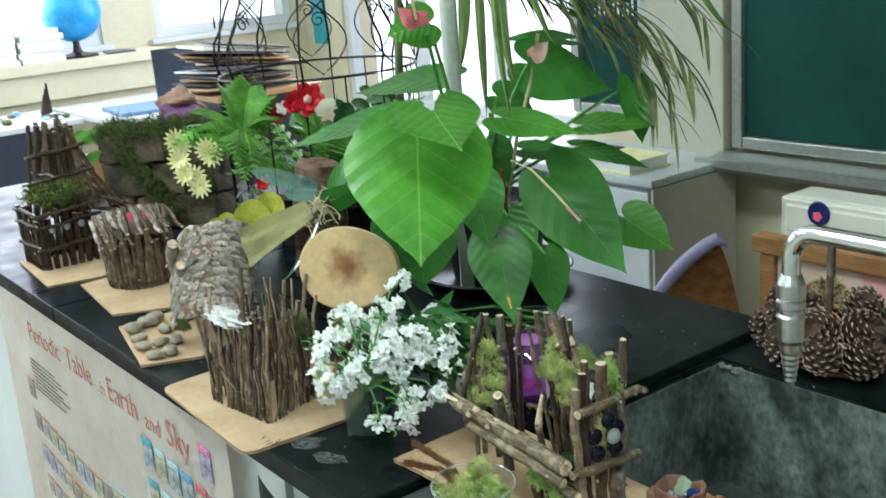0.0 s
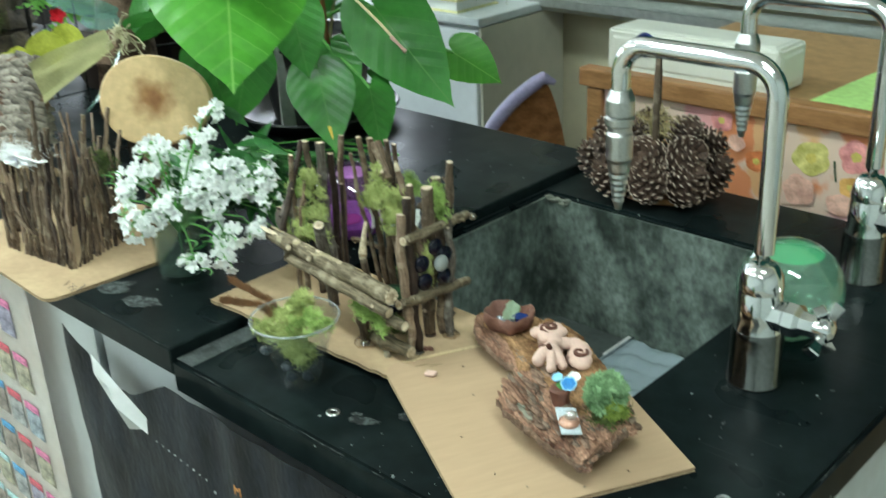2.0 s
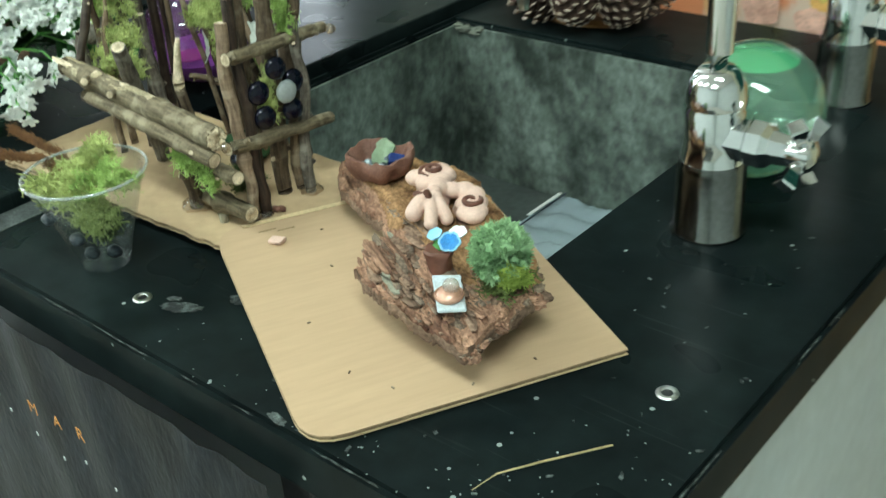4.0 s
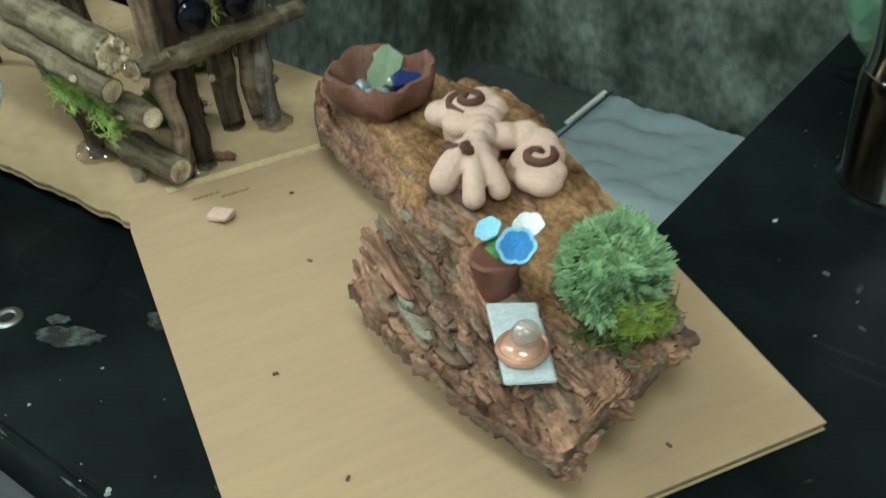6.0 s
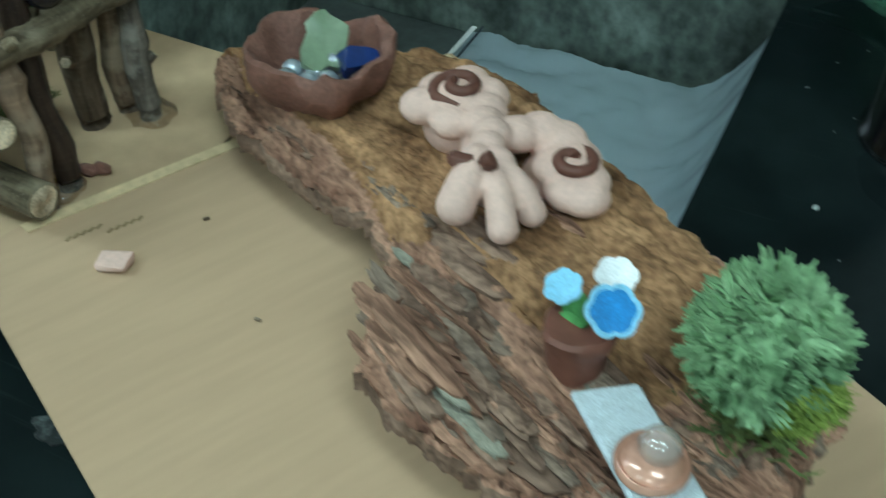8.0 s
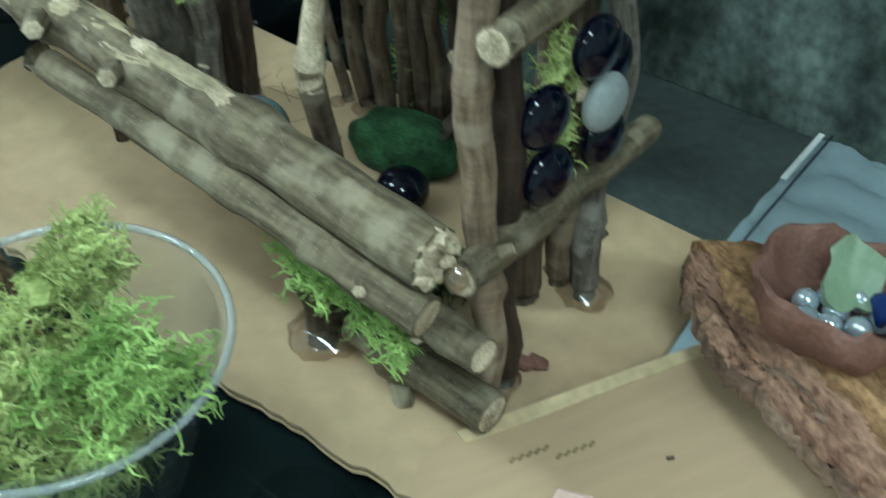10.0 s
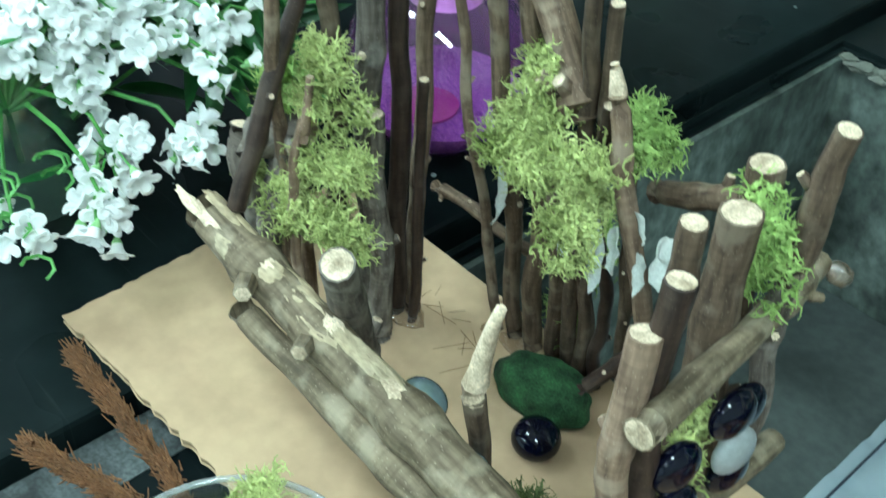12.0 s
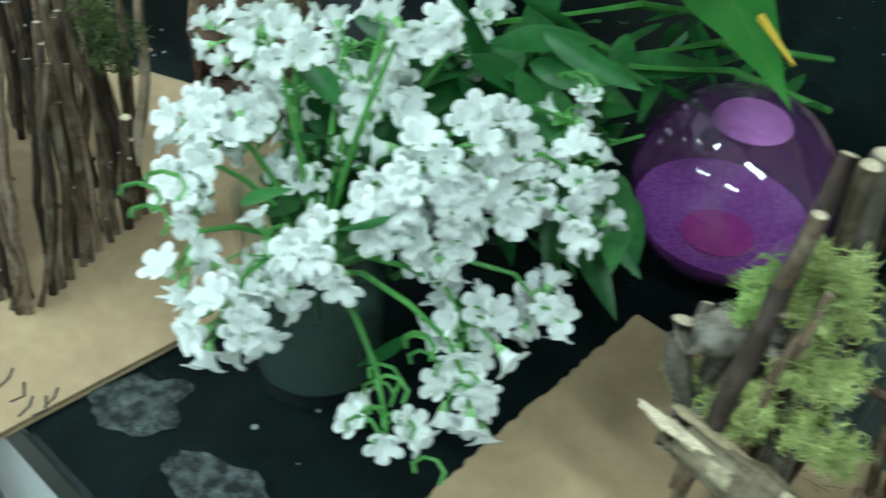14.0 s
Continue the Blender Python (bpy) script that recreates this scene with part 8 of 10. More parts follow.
def flower_branch(tip, count, spread, hang=0.0):
    """A stem from the vase to a cluster of florets."""
    tip = Vector(tip)
    mid = FOOT.lerp(tip, 0.6) + Vector((0, 0, 0.022))
    pts = [Vector((vx, vy, TOP + 0.02)).lerp(FOOT, 0.2), FOOT, FOOT.lerp(mid, 0.5) + Vector((0, 0, 0.008)), mid, mid.lerp(tip, 0.6) + Vector((0, 0, 0.010)), tip]
    b = bmesh.new()
    tube(b, pts, [0.0015, 0.0014, 0.0013, 0.0012, 0.0010, 0.0007], 6)
    fl_ = []
    out = (tip - FOOT)
    out.z = 0
    out = out.normalized() if out.length > 0.01 else Vector((0, -1, 0))
    for i in range(int(count * 1.35 + 0.5)):
        d = Vector((rr.gauss(0, 1), rr.gauss(0, 1), rr.gauss(0, 0.75)))
        d = d.normalized() * (rr.random() ** 0.45)
        p = tip + Vector((d.x * spread[0], d.y * spread[1], d.z * spread[2])) * 0.92
        n_ = (d + out * 0.3 + Vector((0.15, -0.45, 0.25)) + Vector((rr.gauss(0, 0.45), rr.gauss(0, 0.45), rr.gauss(0, 0.45) - hang))).normalized()
        s_ = rr.uniform(0.76, 1.04)
        fl_.append((p, n_, s_))
        root = tip.lerp(mid, rr.uniform(0, 0.25))
        tube(b, [root, root.lerp(p, 0.5) + Vector((0, 0, 0.004)), p], [0.0006, 0.0006, 0.0007], 4)
    part("stem", b, STEM, bq, smooth=True)
    for i, (p, n_, s_) in enumerate(fl_):
        m_ = Matrix.Translation(p) @ n_.to_track_quat("Z", "Y").to_matrix().to_4x4() @ Matrix.Rotation(rr.uniform(0, 6), 4, "Z") @ Matrix.Diagonal((s_, s_, s_, 1))
        piece("floret", bells[i % 3], m_, bq)


S1 = (0.022, 0.022, 0.020)
flower_branch((-0.066, 0.084, 0.947), 5, (0.014, 0.009, 0.006))
flower_branch((-0.0572, 0.1209, 0.9456), 9, (0.014, 0.014, 0.014))
flower_branch((-0.0736, 0.1354, 0.9582), 13, (0.020, 0.018, 0.016))
flower_branch((-0.0576, 0.1654, 0.9592), 8, (0.011, 0.014, 0.016))
flower_branch((-0.1128, 0.0509, 0.9900), 11, (0.016, 0.016, 0.014))
flower_branch((-0.1263, 0.0765, 0.9939), 16, S1)
flower_branch((-0.1091, 0.0947, 1.0018), 8, (0.014, 0.014, 0.012))
flower_branch((-0.1585, 0.0733, 1.0122), 8, (0.013, 0.014, 0.016))
flower_branch((-0.1751, 0.0928, 1.0166), 16, S1)
flower_branch((-0.1784, 0.1339, 1.0166), 14, S1)
flower_branch((-0.2157, 0.1362, 1.0231), 9, (0.018, 0.016, 0.016))
flower_branch((-0.2287, 0.1728, 1.0123), 6, (0.014, 0.014, 0.012))
flower_branch((-0.1781, 0.1662, 1.0300), 8, (0.020, 0.016, 0.012))
flower_branch((-0.1514, 0.2132, 1.0180), 4, (0.010, 0.010, 0.008))
flower_branch((-0.1684, 0.2454, 1.0181), 5, (0.014, 0.012, 0.008))
flower_branch((-0.1386, 0.1524, 1.0220), 8, (0.016, 0.014, 0.012))
flower_branch((-0.1029, 0.1462, 1.0193), 22, (0.026, 0.024, 0.020))
flower_branch((-0.1002, 0.1738, 1.0200), 8, (0.014, 0.012, 0.012))
flower_branch((-0.1097, 0.1255, 1.0049), 8, (0.014, 0.014, 0.014))
flower_branch((-0.0966, 0.1351, 0.9867), 7, (0.014, 0.014, 0.012))
flower_branch((-0.0917, 0.2128, 1.0149), 6, (0.014, 0.014, 0.010))
flower_branch((-0.0728, 0.1946, 1.0070), 9, (0.016, 0.016, 0.014))
flower_branch((-0.0802, 0.1698, 1.0008), 12, (0.018, 0.018, 0.014))
flower_branch((-0.0607, 0.1875, 0.9915), 4, (0.008, 0.010, 0.010))
flower_branch((-0.1377, 0.0475, 1.0016), 3, (0.008, 0.008, 0.006))
flower_branch((-0.1615, 0.1933, 1.0754), 7, (0.016, 0.016, 0.014))
flower_branch((-0.1299, 0.1550, 1.0589), 7, (0.018, 0.016, 0.014))
flower_branch((-0.1648, 0.1143, 1.0511), 6, (0.014, 0.014, 0.014))

flower_branch((-0.1591, 0.1307, 0.9954), 10, (0.018, 0.016, 0.013))
flower_branch((-0.1524, 0.1535, 1.0283), 6, (0.014, 0.014, 0.010))


def slim_leaf(a, b, w, m=SILKLEAF, droop=0.15, parent=None, side=None):
    bm_ = bmesh.new()
    a, b = Vector(a), Vector(b)
    s_ = side or (b - a).cross(Vector((0, 0, 1)))
    leaf_mesh(bm_, a, b, s_, w, lance, 0.25, droop, 0, 12, 2)
    return part("leaf", bm_, m, parent, smooth=True)


for i in range(95):
    # narrow leaves that fan out backwards from the vase and between the flowers
    a_ = min(2.6, max(1.25, rr.gauss(LEAFDIR, 0.38)))
    r_ = rr.uniform(0.06, 0.17)
    st = FOOT + Vector((math.cos(a_) * r_ * 0.5, math.sin(a_) * r_ * 0.5, rr.uniform(0.0, 0.06)))
    e_ = st + Vector((math.cos(a_ + rr.gauss(0, 0.4)), math.sin(a_ + rr.gauss(0, 0.4)), rr.gauss(0.05, 0.25))) * rr.uniform(0.045, 0.085)
    e_.z = max(e_.z, TOP + 0.012)
    slim_leaf(st, e_, rr.uniform(0.010, 0.018), parent=bq)
# broad lance leaves in a dense fan behind the flowers, towards the glitter ball
LA, LB, LC, LD = Vector((-0.1385, 0.1967, 1.0445)), Vector((-0.0870, 0.3221, 1.0091)), Vector((-0.0612, 0.2345, 0.9531)), Vector((-0.1169, 0.1953, 1.0158))
for i in range(105):
    u, v = 0.72 * rr.random() ** 1.1, rr.random()
    st = LA.lerp(LB, u).lerp(LD.lerp(LC, u), v) + Vector((rr.gauss(-0.012, 0.012), rr.gauss(0, 0.008), rr.gauss(-0.012, 0.016)))
    d_ = (LB - LA).normalized() * rr.uniform(0.1, 1.0) + (LD - LA).normalized() * rr.uniform(-0.3, 1.0) + Vector((rr.gauss(0, 0.3), rr.gauss(0, 0.3), rr.gauss(-0.05, 0.3)))
    e_ = st + d_.normalized() * rr.uniform(0.035, 0.070)
    e_.z = max(e_.z, TOP + 0.012)
    off = e_ - Vector((-0.0588, 0.3115, 0.951))
    if off.cross(Vector((0.320, -0.772, 0.549))).length < 0.047 or off.length < 0.055:
        # the glitter ball stands clear of the leaves
        continue
    slim_leaf(st, e_, rr.uniform(0.008, 0.015), SILKLEAF if i % 4 else SILKLIGHT, parent=bq, side=(rr.uniform(0.3, 1), rr.uniform(0.2, 0.9), rr.gauss(0, 0.4)))
for i in range(46):
    # dark leaves deep in the middle of the bunch
    st = Vector((-0.1480, 0.1420, 0.9950)) + Vector((rr.gauss(0, 0.018), rr.gauss(0, 0.018), rr.gauss(-0.004, 0.010)))
    e_ = st + Vector((rr.gauss(0, 1), rr.gauss(0.3, 0.8), rr.gauss(0.1, 0.4))).normalized() * rr.uniform(0.025, 0.045)
    slim_leaf(st, e_, rr.uniform(0.009, 0.014), parent=bq, side=(rr.uniform(0.3, 1), rr.uniform(0.2, 0.9), rr.gauss(0, 0.3)))
for i in range(9):
    st = FOOT + Vector((rr.uniform(0, 0.03), 0.02, rr.uniform(0.0, 0.05)))
    e_ = st.lerp(LB.lerp(LC, rr.random()) + Vector((rr.gauss(0, 0.01), rr.gauss(0, 0.01), rr.gauss(0, 0.01))), 0.68)
    bm = bmesh.new()
    tube(bm, [st, st.lerp(e_, 0.5) + Vector((0, 0, 0.02)), e_], [0.0016, 0.0014, 0.0009], 6)
    part("stem", bm, STEM, bq, smooth=True)
slim_leaf((-0.089, 0.2562, 0.9681), (-0.0622, 0.2177, 0.9425), 0.017, SILKLIGHT, parent=bq, side=(0.8, 0.6, 0.1))
slim_leaf((-0.080, 0.2570, 0.9600), (-0.0580, 0.2300, 0.9380), 0.010, parent=bq, side=(0.8, 0.6, 0.1))
for p, q, w in (((-0.0934, 0.1204, 0.9516), (-0.0939, 0.0947, 0.9480), 0.010),                 ((-0.1299, 0.2650, 1.0164), (-0.1253, 0.2095, 1.0130), 0.026), ((-0.1235, 0.2935, 1.0137), (-0.1053, 0.2596, 1.0072), 0.018),
                ((-0.1942, 0.1822, 1.0332), (-0.1509, 0.1892, 1.0311), 0.02), ((-0.1264, 0.0685, 1.0260), (-0.1251, 0.0911, 1.0266), 0.012), ((-0.1000, 0.1180, 1.0124), (-0.1048, 0.0934, 1.0109), 0.008)):
    slim_leaf(p, q, w * 0.7, parent=bq, side=(0.8, 0.5, 0.1))
for i, (p, q) in enumerate((((-0.1358, 0.2282, 1.0286), (-0.1157, 0.3247, 0.9752)), ((-0.1264, 0.2619, 1.0087), (-0.0638, 0.4009, 0.9849)), ((-0.1131, 0.2703, 1.0096), (-0.0472, 0.3752, 0.9728)), ((-0.1638, 0.2438, 1.0192), (-0.1116, 0.4074, 0.9846)))):
    bm = bmesh.new()
    p, q = Vector(p), Vector(q)
    q.z = max(q.z, TOP + 0.012)
    tube(bm, [p, p.lerp(q, 0.5) + Vector((0, 0, 0.01)), q], [0.002, 0.0022, 0.0018], 6)
    part("stem", bm, STEM, bq, smooth=True)
    for k in range(9):
        a_ = p.lerp(q, 0.2 + 0.08 * k)
        slim_leaf(a_, a_ + Vector((rr.gauss(0, 0.02), rr.gauss(0.0, 0.03), rr.gauss(-0.004, 0.014))), 0.007, parent=bq)
for s0 in ((-0.1230, 0.0326, 1.0449), (-0.0774, 0.1089, 0.9611), (-0.0526, 0.0795, 0.9425), (-0.0690, 0.0934, 0.9592), (-0.0926, 0.2147, 1.0290)):
    s0 = Vector(s0)
    for k in range(3):
        o = Vector((rr.gauss(0, 0.006), rr.gauss(0, 0.006), rr.gauss(0, 0.006)))
        bm = bmesh.new()
        tube(bm, [s0 + o + Vector((0.006 * math.cos(t * 0.9), 0.006 * math.sin(t * 0.9), 0.0012 * t)) for t in range(6)], 0.0008, 5)
        part("tendril", bm, STEM, bq, "bright green curled tendril", smooth=True)

# ---- purple glitter ball ----
bl = Vector((-0.0588, 0.3115, 0))
BR = 0.0505
bl.z = TOP + BR + 0.0005
ball = thing("glitter_ball", (bl.x, bl.y, TOP), "purple clear water ball with violet glitter", "ball")
bm = bmesh.new()
blob(bm, bl, (BR, BR, BR), 5)
part("clear_shell", bm, clear("purple_clear_shell", (0.86, 0.58, 0.90), 0.02, 1.9, 0.10, (0.50, 0.18, 0.56)), ball, "clear purple shell", smooth=True)
bm = bmesh.new()
blob(bm, bl, (BR * 0.965, BR * 0.965, BR * 0.965), 4)
cut = bmesh.ops.bisect_plane(bm, geom=bm.verts[:] + bm.edges[:] + bm.faces[:], plane_co=bl + Vector((0, 0, -0.019)), plane_no=(0.05, -0.02, 1), clear_outer=True)
bmesh.ops.contextual_create(bm, geom=[e for e in cut["geom_cut"] if isinstance(e, bmesh.types.BMEdge)])
part("glitter_fill", bm, GLITTER, ball, "settled violet glitter", smooth=True)
bm = bmesh.new()
lathe(bm, bl + Vector((0.006, -0.016, -0.0182)), [(0, 0), (0.018, 0), (0.018, 0.0008), (0, 0.0008)], 28)
part("magenta_disc", bm, PINKD, ball, "magenta inner disc")
bm = bmesh.new()
lathe(bm, bl + Vector((0.0, 0.002, 0.036)), [(0, 0), (0.019, 0), (0.017, 0.003), (0, 0.004)], 28)
part("pale_cap", bm, mat("mauve_cap", (0.74, 0.58, 0.76), 0.4), ball, "pale mauve disc under the top")

# ---- stick house with a fluffy roof ----
card("cardboard_base", rounded([(-0.4841, -0.0174, 0.9030)[:2], (-0.2000, -0.0307), (-0.1920, 0.1171), (-0.30, 0.235), (-0.49, 0.16)], (0, 1), 0.02), TOP + 0.0003, "brown cardboard base under a stick house")
CT = TOP + 0.0046
hA = thing("stick_house", (-0.345, 0.085, CT), "small house of upright brown sticks with white fluff on top", "stick house", "handmade twig houses")
rr = random.Random(41)
CORN = [Vector(p) for p in ((-0.385, 0.016), (-0.252, 0.033), (-0.282, 0.120), (-0.402, 0.108))]
PEAK = [Vector(p) for p in ((-0.425, 0.026), (-0.284, 0.066), (-0.316, 0.140), (-0.428, 0.128))]
for wall, count in enumerate((20, 13, 10, 9)):
    a0_, a1_, b0_, b1_ = CORN[wall], CORN[(wall + 1) % 4], PEAK[wall], PEAK[(wall + 1) % 4]
    for lay in range(2):
        for i in range(count if lay == 0 else count // 2):
            u = (i + 0.5 + rr.uniform(-0.25, 0.25)) / (count if lay == 0 else count // 2)
            if wall == 0 and 0.09 < u < 0.27 and not (lay == 0 and i % 3 == 0):
                continue
            foot_, head = a0_.lerp(a1_, u), b0_.lerp(b1_, min(1, max(0, u + rr.gauss(0, 0.03))))
            inward = (Vector((-0.335, 0.070)) - foot_).normalized() * (0.008 * lay + rr.uniform(-0.001, 0.002))
            foot_, head = foot_ + inward, head + inward
            hgt = rr.choice((rr.uniform(0.095, 0.118), rr.uniform(0.112, 0.132), rr.uniform(0.122, 0.148))) - 0.014 * lay
            if wall == 0 and u < 0.55 and rr.random() < 0.75:
                hgt = rr.uniform(0.080, 0.112)
            if wall == 1 and u > 0.5:
                hgt -= 0.02 * (u - 0.3)
            r = rr.uniform(0.0018, 0.0031) if lay == 0 else 0.0022
            top_ = foot_.lerp(head, hgt / 0.135) + Vector((rr.gauss(0, 0.006), rr.gauss(0, 0.006)))
            # inner layer is all dark bark: the shade behind the outer sticks, as colour
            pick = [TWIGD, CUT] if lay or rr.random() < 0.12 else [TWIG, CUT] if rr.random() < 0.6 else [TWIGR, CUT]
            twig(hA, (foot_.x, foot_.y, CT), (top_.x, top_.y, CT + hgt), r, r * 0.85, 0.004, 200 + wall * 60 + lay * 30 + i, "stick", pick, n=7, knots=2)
for i, (p, q, r) in enumerate((((-0.300, 0.028, CT), (-0.372, 0.078, CT + 0.178), 0.0040), ((-0.372, 0.030, CT + 0.02), (-0.408, 0.045, CT + 0.150), 0.0036), ((-0.262, 0.100, CT + 0.03), (-0.243, 0.094, CT + 0.088), 0.0034),
                              ((-0.270, 0.110, CT + 0.04), (-0.300, 0.150, CT + 0.135), 0.0030), ((-0.352, 0.020, CT + 0.055), (-0.318, 0.024, CT + 0.030), 0.0022), ((-0.345, 0.118, CT), (-0.340, 0.160, CT + 0.155), 0.0034))):
    # odd sticks that stand out of the walls
    twig(hA, p, q, r, r * 0.75, 0.004, 470 + i, "stick", [TWIGR, CUT] if i % 2 else [TWIG, CUT], n=7, knots=2)
bm = bmesh.new()
blob(bm, (-0.370, 0.046, CT + 0.116), (0.044, 0.016, 0.007), 4, 0.7, 34, 2)
for k in range(420):
    p = Vector((-0.372 + rr.gauss(0, 0.022), 0.046 + rr.gauss(0, 0.010), CT + 0.119 + rr.gauss(0, 0.004)))
    tube(bm, [p, p + Vector((rr.gauss(0, 0.009), rr.gauss(0, 0.009), rr.gauss(0.002, 0.004)))], [0.0004, 0.0002], 3)
part("fluff_roof", bm, FLUFF, hA, "white cotton fluff", smooth=True)
clump(hA, (-0.275, 0.11, CT + 0.11), (0.010, 0.020, 0.03), 90, 81, MOSSD)

for i, p in enumerate(((-0.2234, 0.0081, 0.9050), (-0.2128, 0.0075, 0.9050), (-0.2032, 0.0061, 0.9050), (-0.1997, 0.0103, 0.9050), (-0.2005, 0.0163, 0.9050))):
    # unreadable pencil strokes on the base
    bm = bmesh.new()
    p = Vector((p[0], p[1], CT + 0.0002))
    tube(bm, [p + Vector((-0.004, 0.005, 0)), p + Vector((0.003 * (i % 2), 0.001, 0)), p + Vector((0.002, -0.005, 0))], 0.0005, 4)
    solo("pencil_stroke", bm, INK, "thin dark pencil stroke on cardboard", "pencil mark", "marks on the cardboard")

# ---- wood slice on a short stump ----
sl = thing("wood_slice", (-0.315, 0.215, TOP), "pale round wood slice with a dark centre on a stump", "wood slice")
sc = Vector((-0.3114, 0.2123, 1.0605))
nrm = (Vector((0.898, -0.521, 1.479)) - sc)
nrm = (nrm.normalized() + Vector((0.10, -0.35, 0.1))).normalized()
q = nrm.to_track_quat("Z", "Y").to_matrix()
bm = bmesh.new()
k = 56
rings = []
for rad, z in ((0.0, 0.010), (0.35, 0.010), (0.7, 0.010), (0.97, 0.010), (1.0, 0.008), (1.02, -0.004), (0.98, -0.012), (0.0, -0.012)):
    ring = []
    for i in range(k):
        a = 6.2832 * i / k
        rx, ry = 0.067 * rad, 0.060 * rad
        w = 1 + 0.05 * math.cos(2 * a + 0.6) + 0.025 * math.cos(3 * a)
        ring.append(bm.verts.new(sc + q @ Vector((rx * w * math.cos(a), ry * w * math.sin(a), z))))
    rings.append(ring)
for n_, (r0, r1) in enumerate(zip(rings, rings[1:])):
    for i in range(k):
        f = bm.faces.new((r0[i], r0[(i + 1) % k], r1[(i + 1) % k], r1[i]))
        f.material_index = 1 if n_ in (4, 5) else 0
bmesh.ops.remove_doubles(bm, verts=bm.verts, dist=1e-5)


def slice_mat(c):
    m = mat("sliced_wood_face", (0.56, 0.38, 0.19), 0.7, var=0.06, scale=14, fine=0.08, bump=0.1, col2=(0.66, 0.47, 0.25))
    n, l = m.node_tree.nodes, m.node_tree.links
    b = n["Principled BSDF"]
    src = b.inputs["Base Color"].links[0].from_socket
    tc = n["Texture Coordinate"]
    sb = n.new("ShaderNodeVectorMath")
    sb.operation = "DISTANCE"
    sb.inputs[1].default_value = c
    no = n.new("ShaderNodeTexNoise")
    no.inputs["Scale"].default_value = 45
    no.inputs["Detail"].default_value = 4
    l.new(tc.outputs["Object"], no.inputs["Vector"])
    l.new(tc.outputs["Object"], sb.inputs[0])
    ad = n.new("ShaderNodeMath")
    ad.operation = "MULTIPLY_ADD"
    ad.inputs[1].default_value = 0.045
    l.new(no.outputs[0], ad.inputs[0])
    l.new(sb.outputs["Value"], ad.inputs[2])
    rp = n.new("ShaderNodeValToRGB")
    e = rp.color_ramp.elements
    e[0].color, e[0].position = (0.30, 0.17, 0.085, 1), 0.026
    e[1].color, e[1].position = (1, 1, 1, 1), 0.058
    x_ = e.new(0.036)
    x_.color = (0.46, 0.32, 0.22, 1)
    l.new(ad.outputs[0], rp.inputs[0])
    mu = n.new("ShaderNodeMixRGB")
    mu.blend_type = "MULTIPLY"
    mu.inputs[0].default_value = 1
    l.new(src, mu.inputs[1])
    l.new(rp.outputs[0], mu.inputs[2])
    l.new(mu.outputs[0], b.inputs["Base Color"])
    return m


part("slice", bm, [slice_mat(tuple(sc - BASE[sl] + Vector((0, 0, 0.004)))), SLICE], sl, smooth=False)
bm = bmesh.new()
tube(bm, [(-0.325, 0.225, TOP + 0.0005), (-0.33, 0.23, 0.95), (-0.335, 0.235, 1.03)], [0.045, 0.040, 0.030], 16, 0.06)
rough_up(bm, 0.006, 40)
for v in bm.verts:
    v.co.z = max(v.co.z, TOP + 0.0005)
part("stump", bm, OUTBARK, sl, "dark bark-covered stump", smooth=True)

# ---- bark lean-to with pebbles ----
card("cardboard_base", [(-0.7987, 0.0417, 0.9030)[:2], (-0.5937, -0.0023, 0.9030)[:2], (-0.5551, 0.0791, 0.9030)[:2], (-0.60, 0.21), (-0.80, 0.20)], TOP + 0.0003, "brown cardboard base under a bark shelter")
bs = thing("bark_shelter", (-0.68, 0.17, CT), "curved grey pine bark shelter on a cardboard base", "bark shelter", "handmade twig houses")
bm = bmesh.new()
a0, a1 = Vector((-0.6818, 0.1838, 1.0596)), Vector((-0.5775, 0.1081, 0.9470))
ax = (a1 - a0)
side = ax.cross(Vector((0.55, -0.6, 0.6))).normalized()
out = side.cross(ax.normalized()).normalized()
if out.dot(Vector((0.8, -0.5, 0.3))) < 0:
    out = -out
NS, NT = 44, 32
g0, g1 = [], []
for i in range(NS + 1):
    s = i / NS
    r0, r1 = [], []
    for j in range(NT + 1):
        t = (j / NT - 0.5) * 2.3
        w = 0.069 + 0.006 * math.sin(s * 5) + 0.004 * noise.noise(Vector((s * 14, j / NT * 3, 5)))
        p = a0 + ax * s + side * (w * math.sin(t)) + out * (0.055 * math.cos(t) - 0.03)
        cell_ = noise.cell(Vector((s * 9 + 0.8 * noise.noise(Vector((s * 8, t * 3, 0))), t * 3.2 + 0.7 * noise.noise(Vector((s * 7, t * 4, 9))), 1.0)))
        h = 0.0045 * cell_ + 0.002 * noise.noise(Vector((s * 25, t * 9, 3)))
        d = (side * math.sin(t) + out * math.cos(t))
        r0.append(bm.verts.new(p + d * h))
        r1.append(bm.verts.new(p - d * 0.008))
    g0.append(r0)
    g1.append(r1)
for i in range(NS):
    for j in range(NT):
        bm.faces.new((g0[i][j], g0[i + 1][j], g0[i + 1][j + 1], g0[i][j + 1]))
        bm.faces.new((g1[i][j + 1], g1[i + 1][j + 1], g1[i + 1][j], g1[i][j]))
for i in range(NS):
    for j in (0, NT):
        bm.faces.new((g0[i][j], g1[i][j], g1[i + 1][j], g0[i + 1][j]))
for i in (0, NS):
    for j in range(NT):
        bm.faces.new((g0[i][j], g0[i][j + 1], g1[i][j + 1], g1[i][j]))
bmesh.ops.recalc_face_normals(bm, faces=bm.faces)
# bark base is darker than its plates: shadow in the gaps, put into the colour
part("bark_roof", bm, OUTBARK, bs, "cracked bark under the plates, darkened for the shaded gaps", smooth=True)
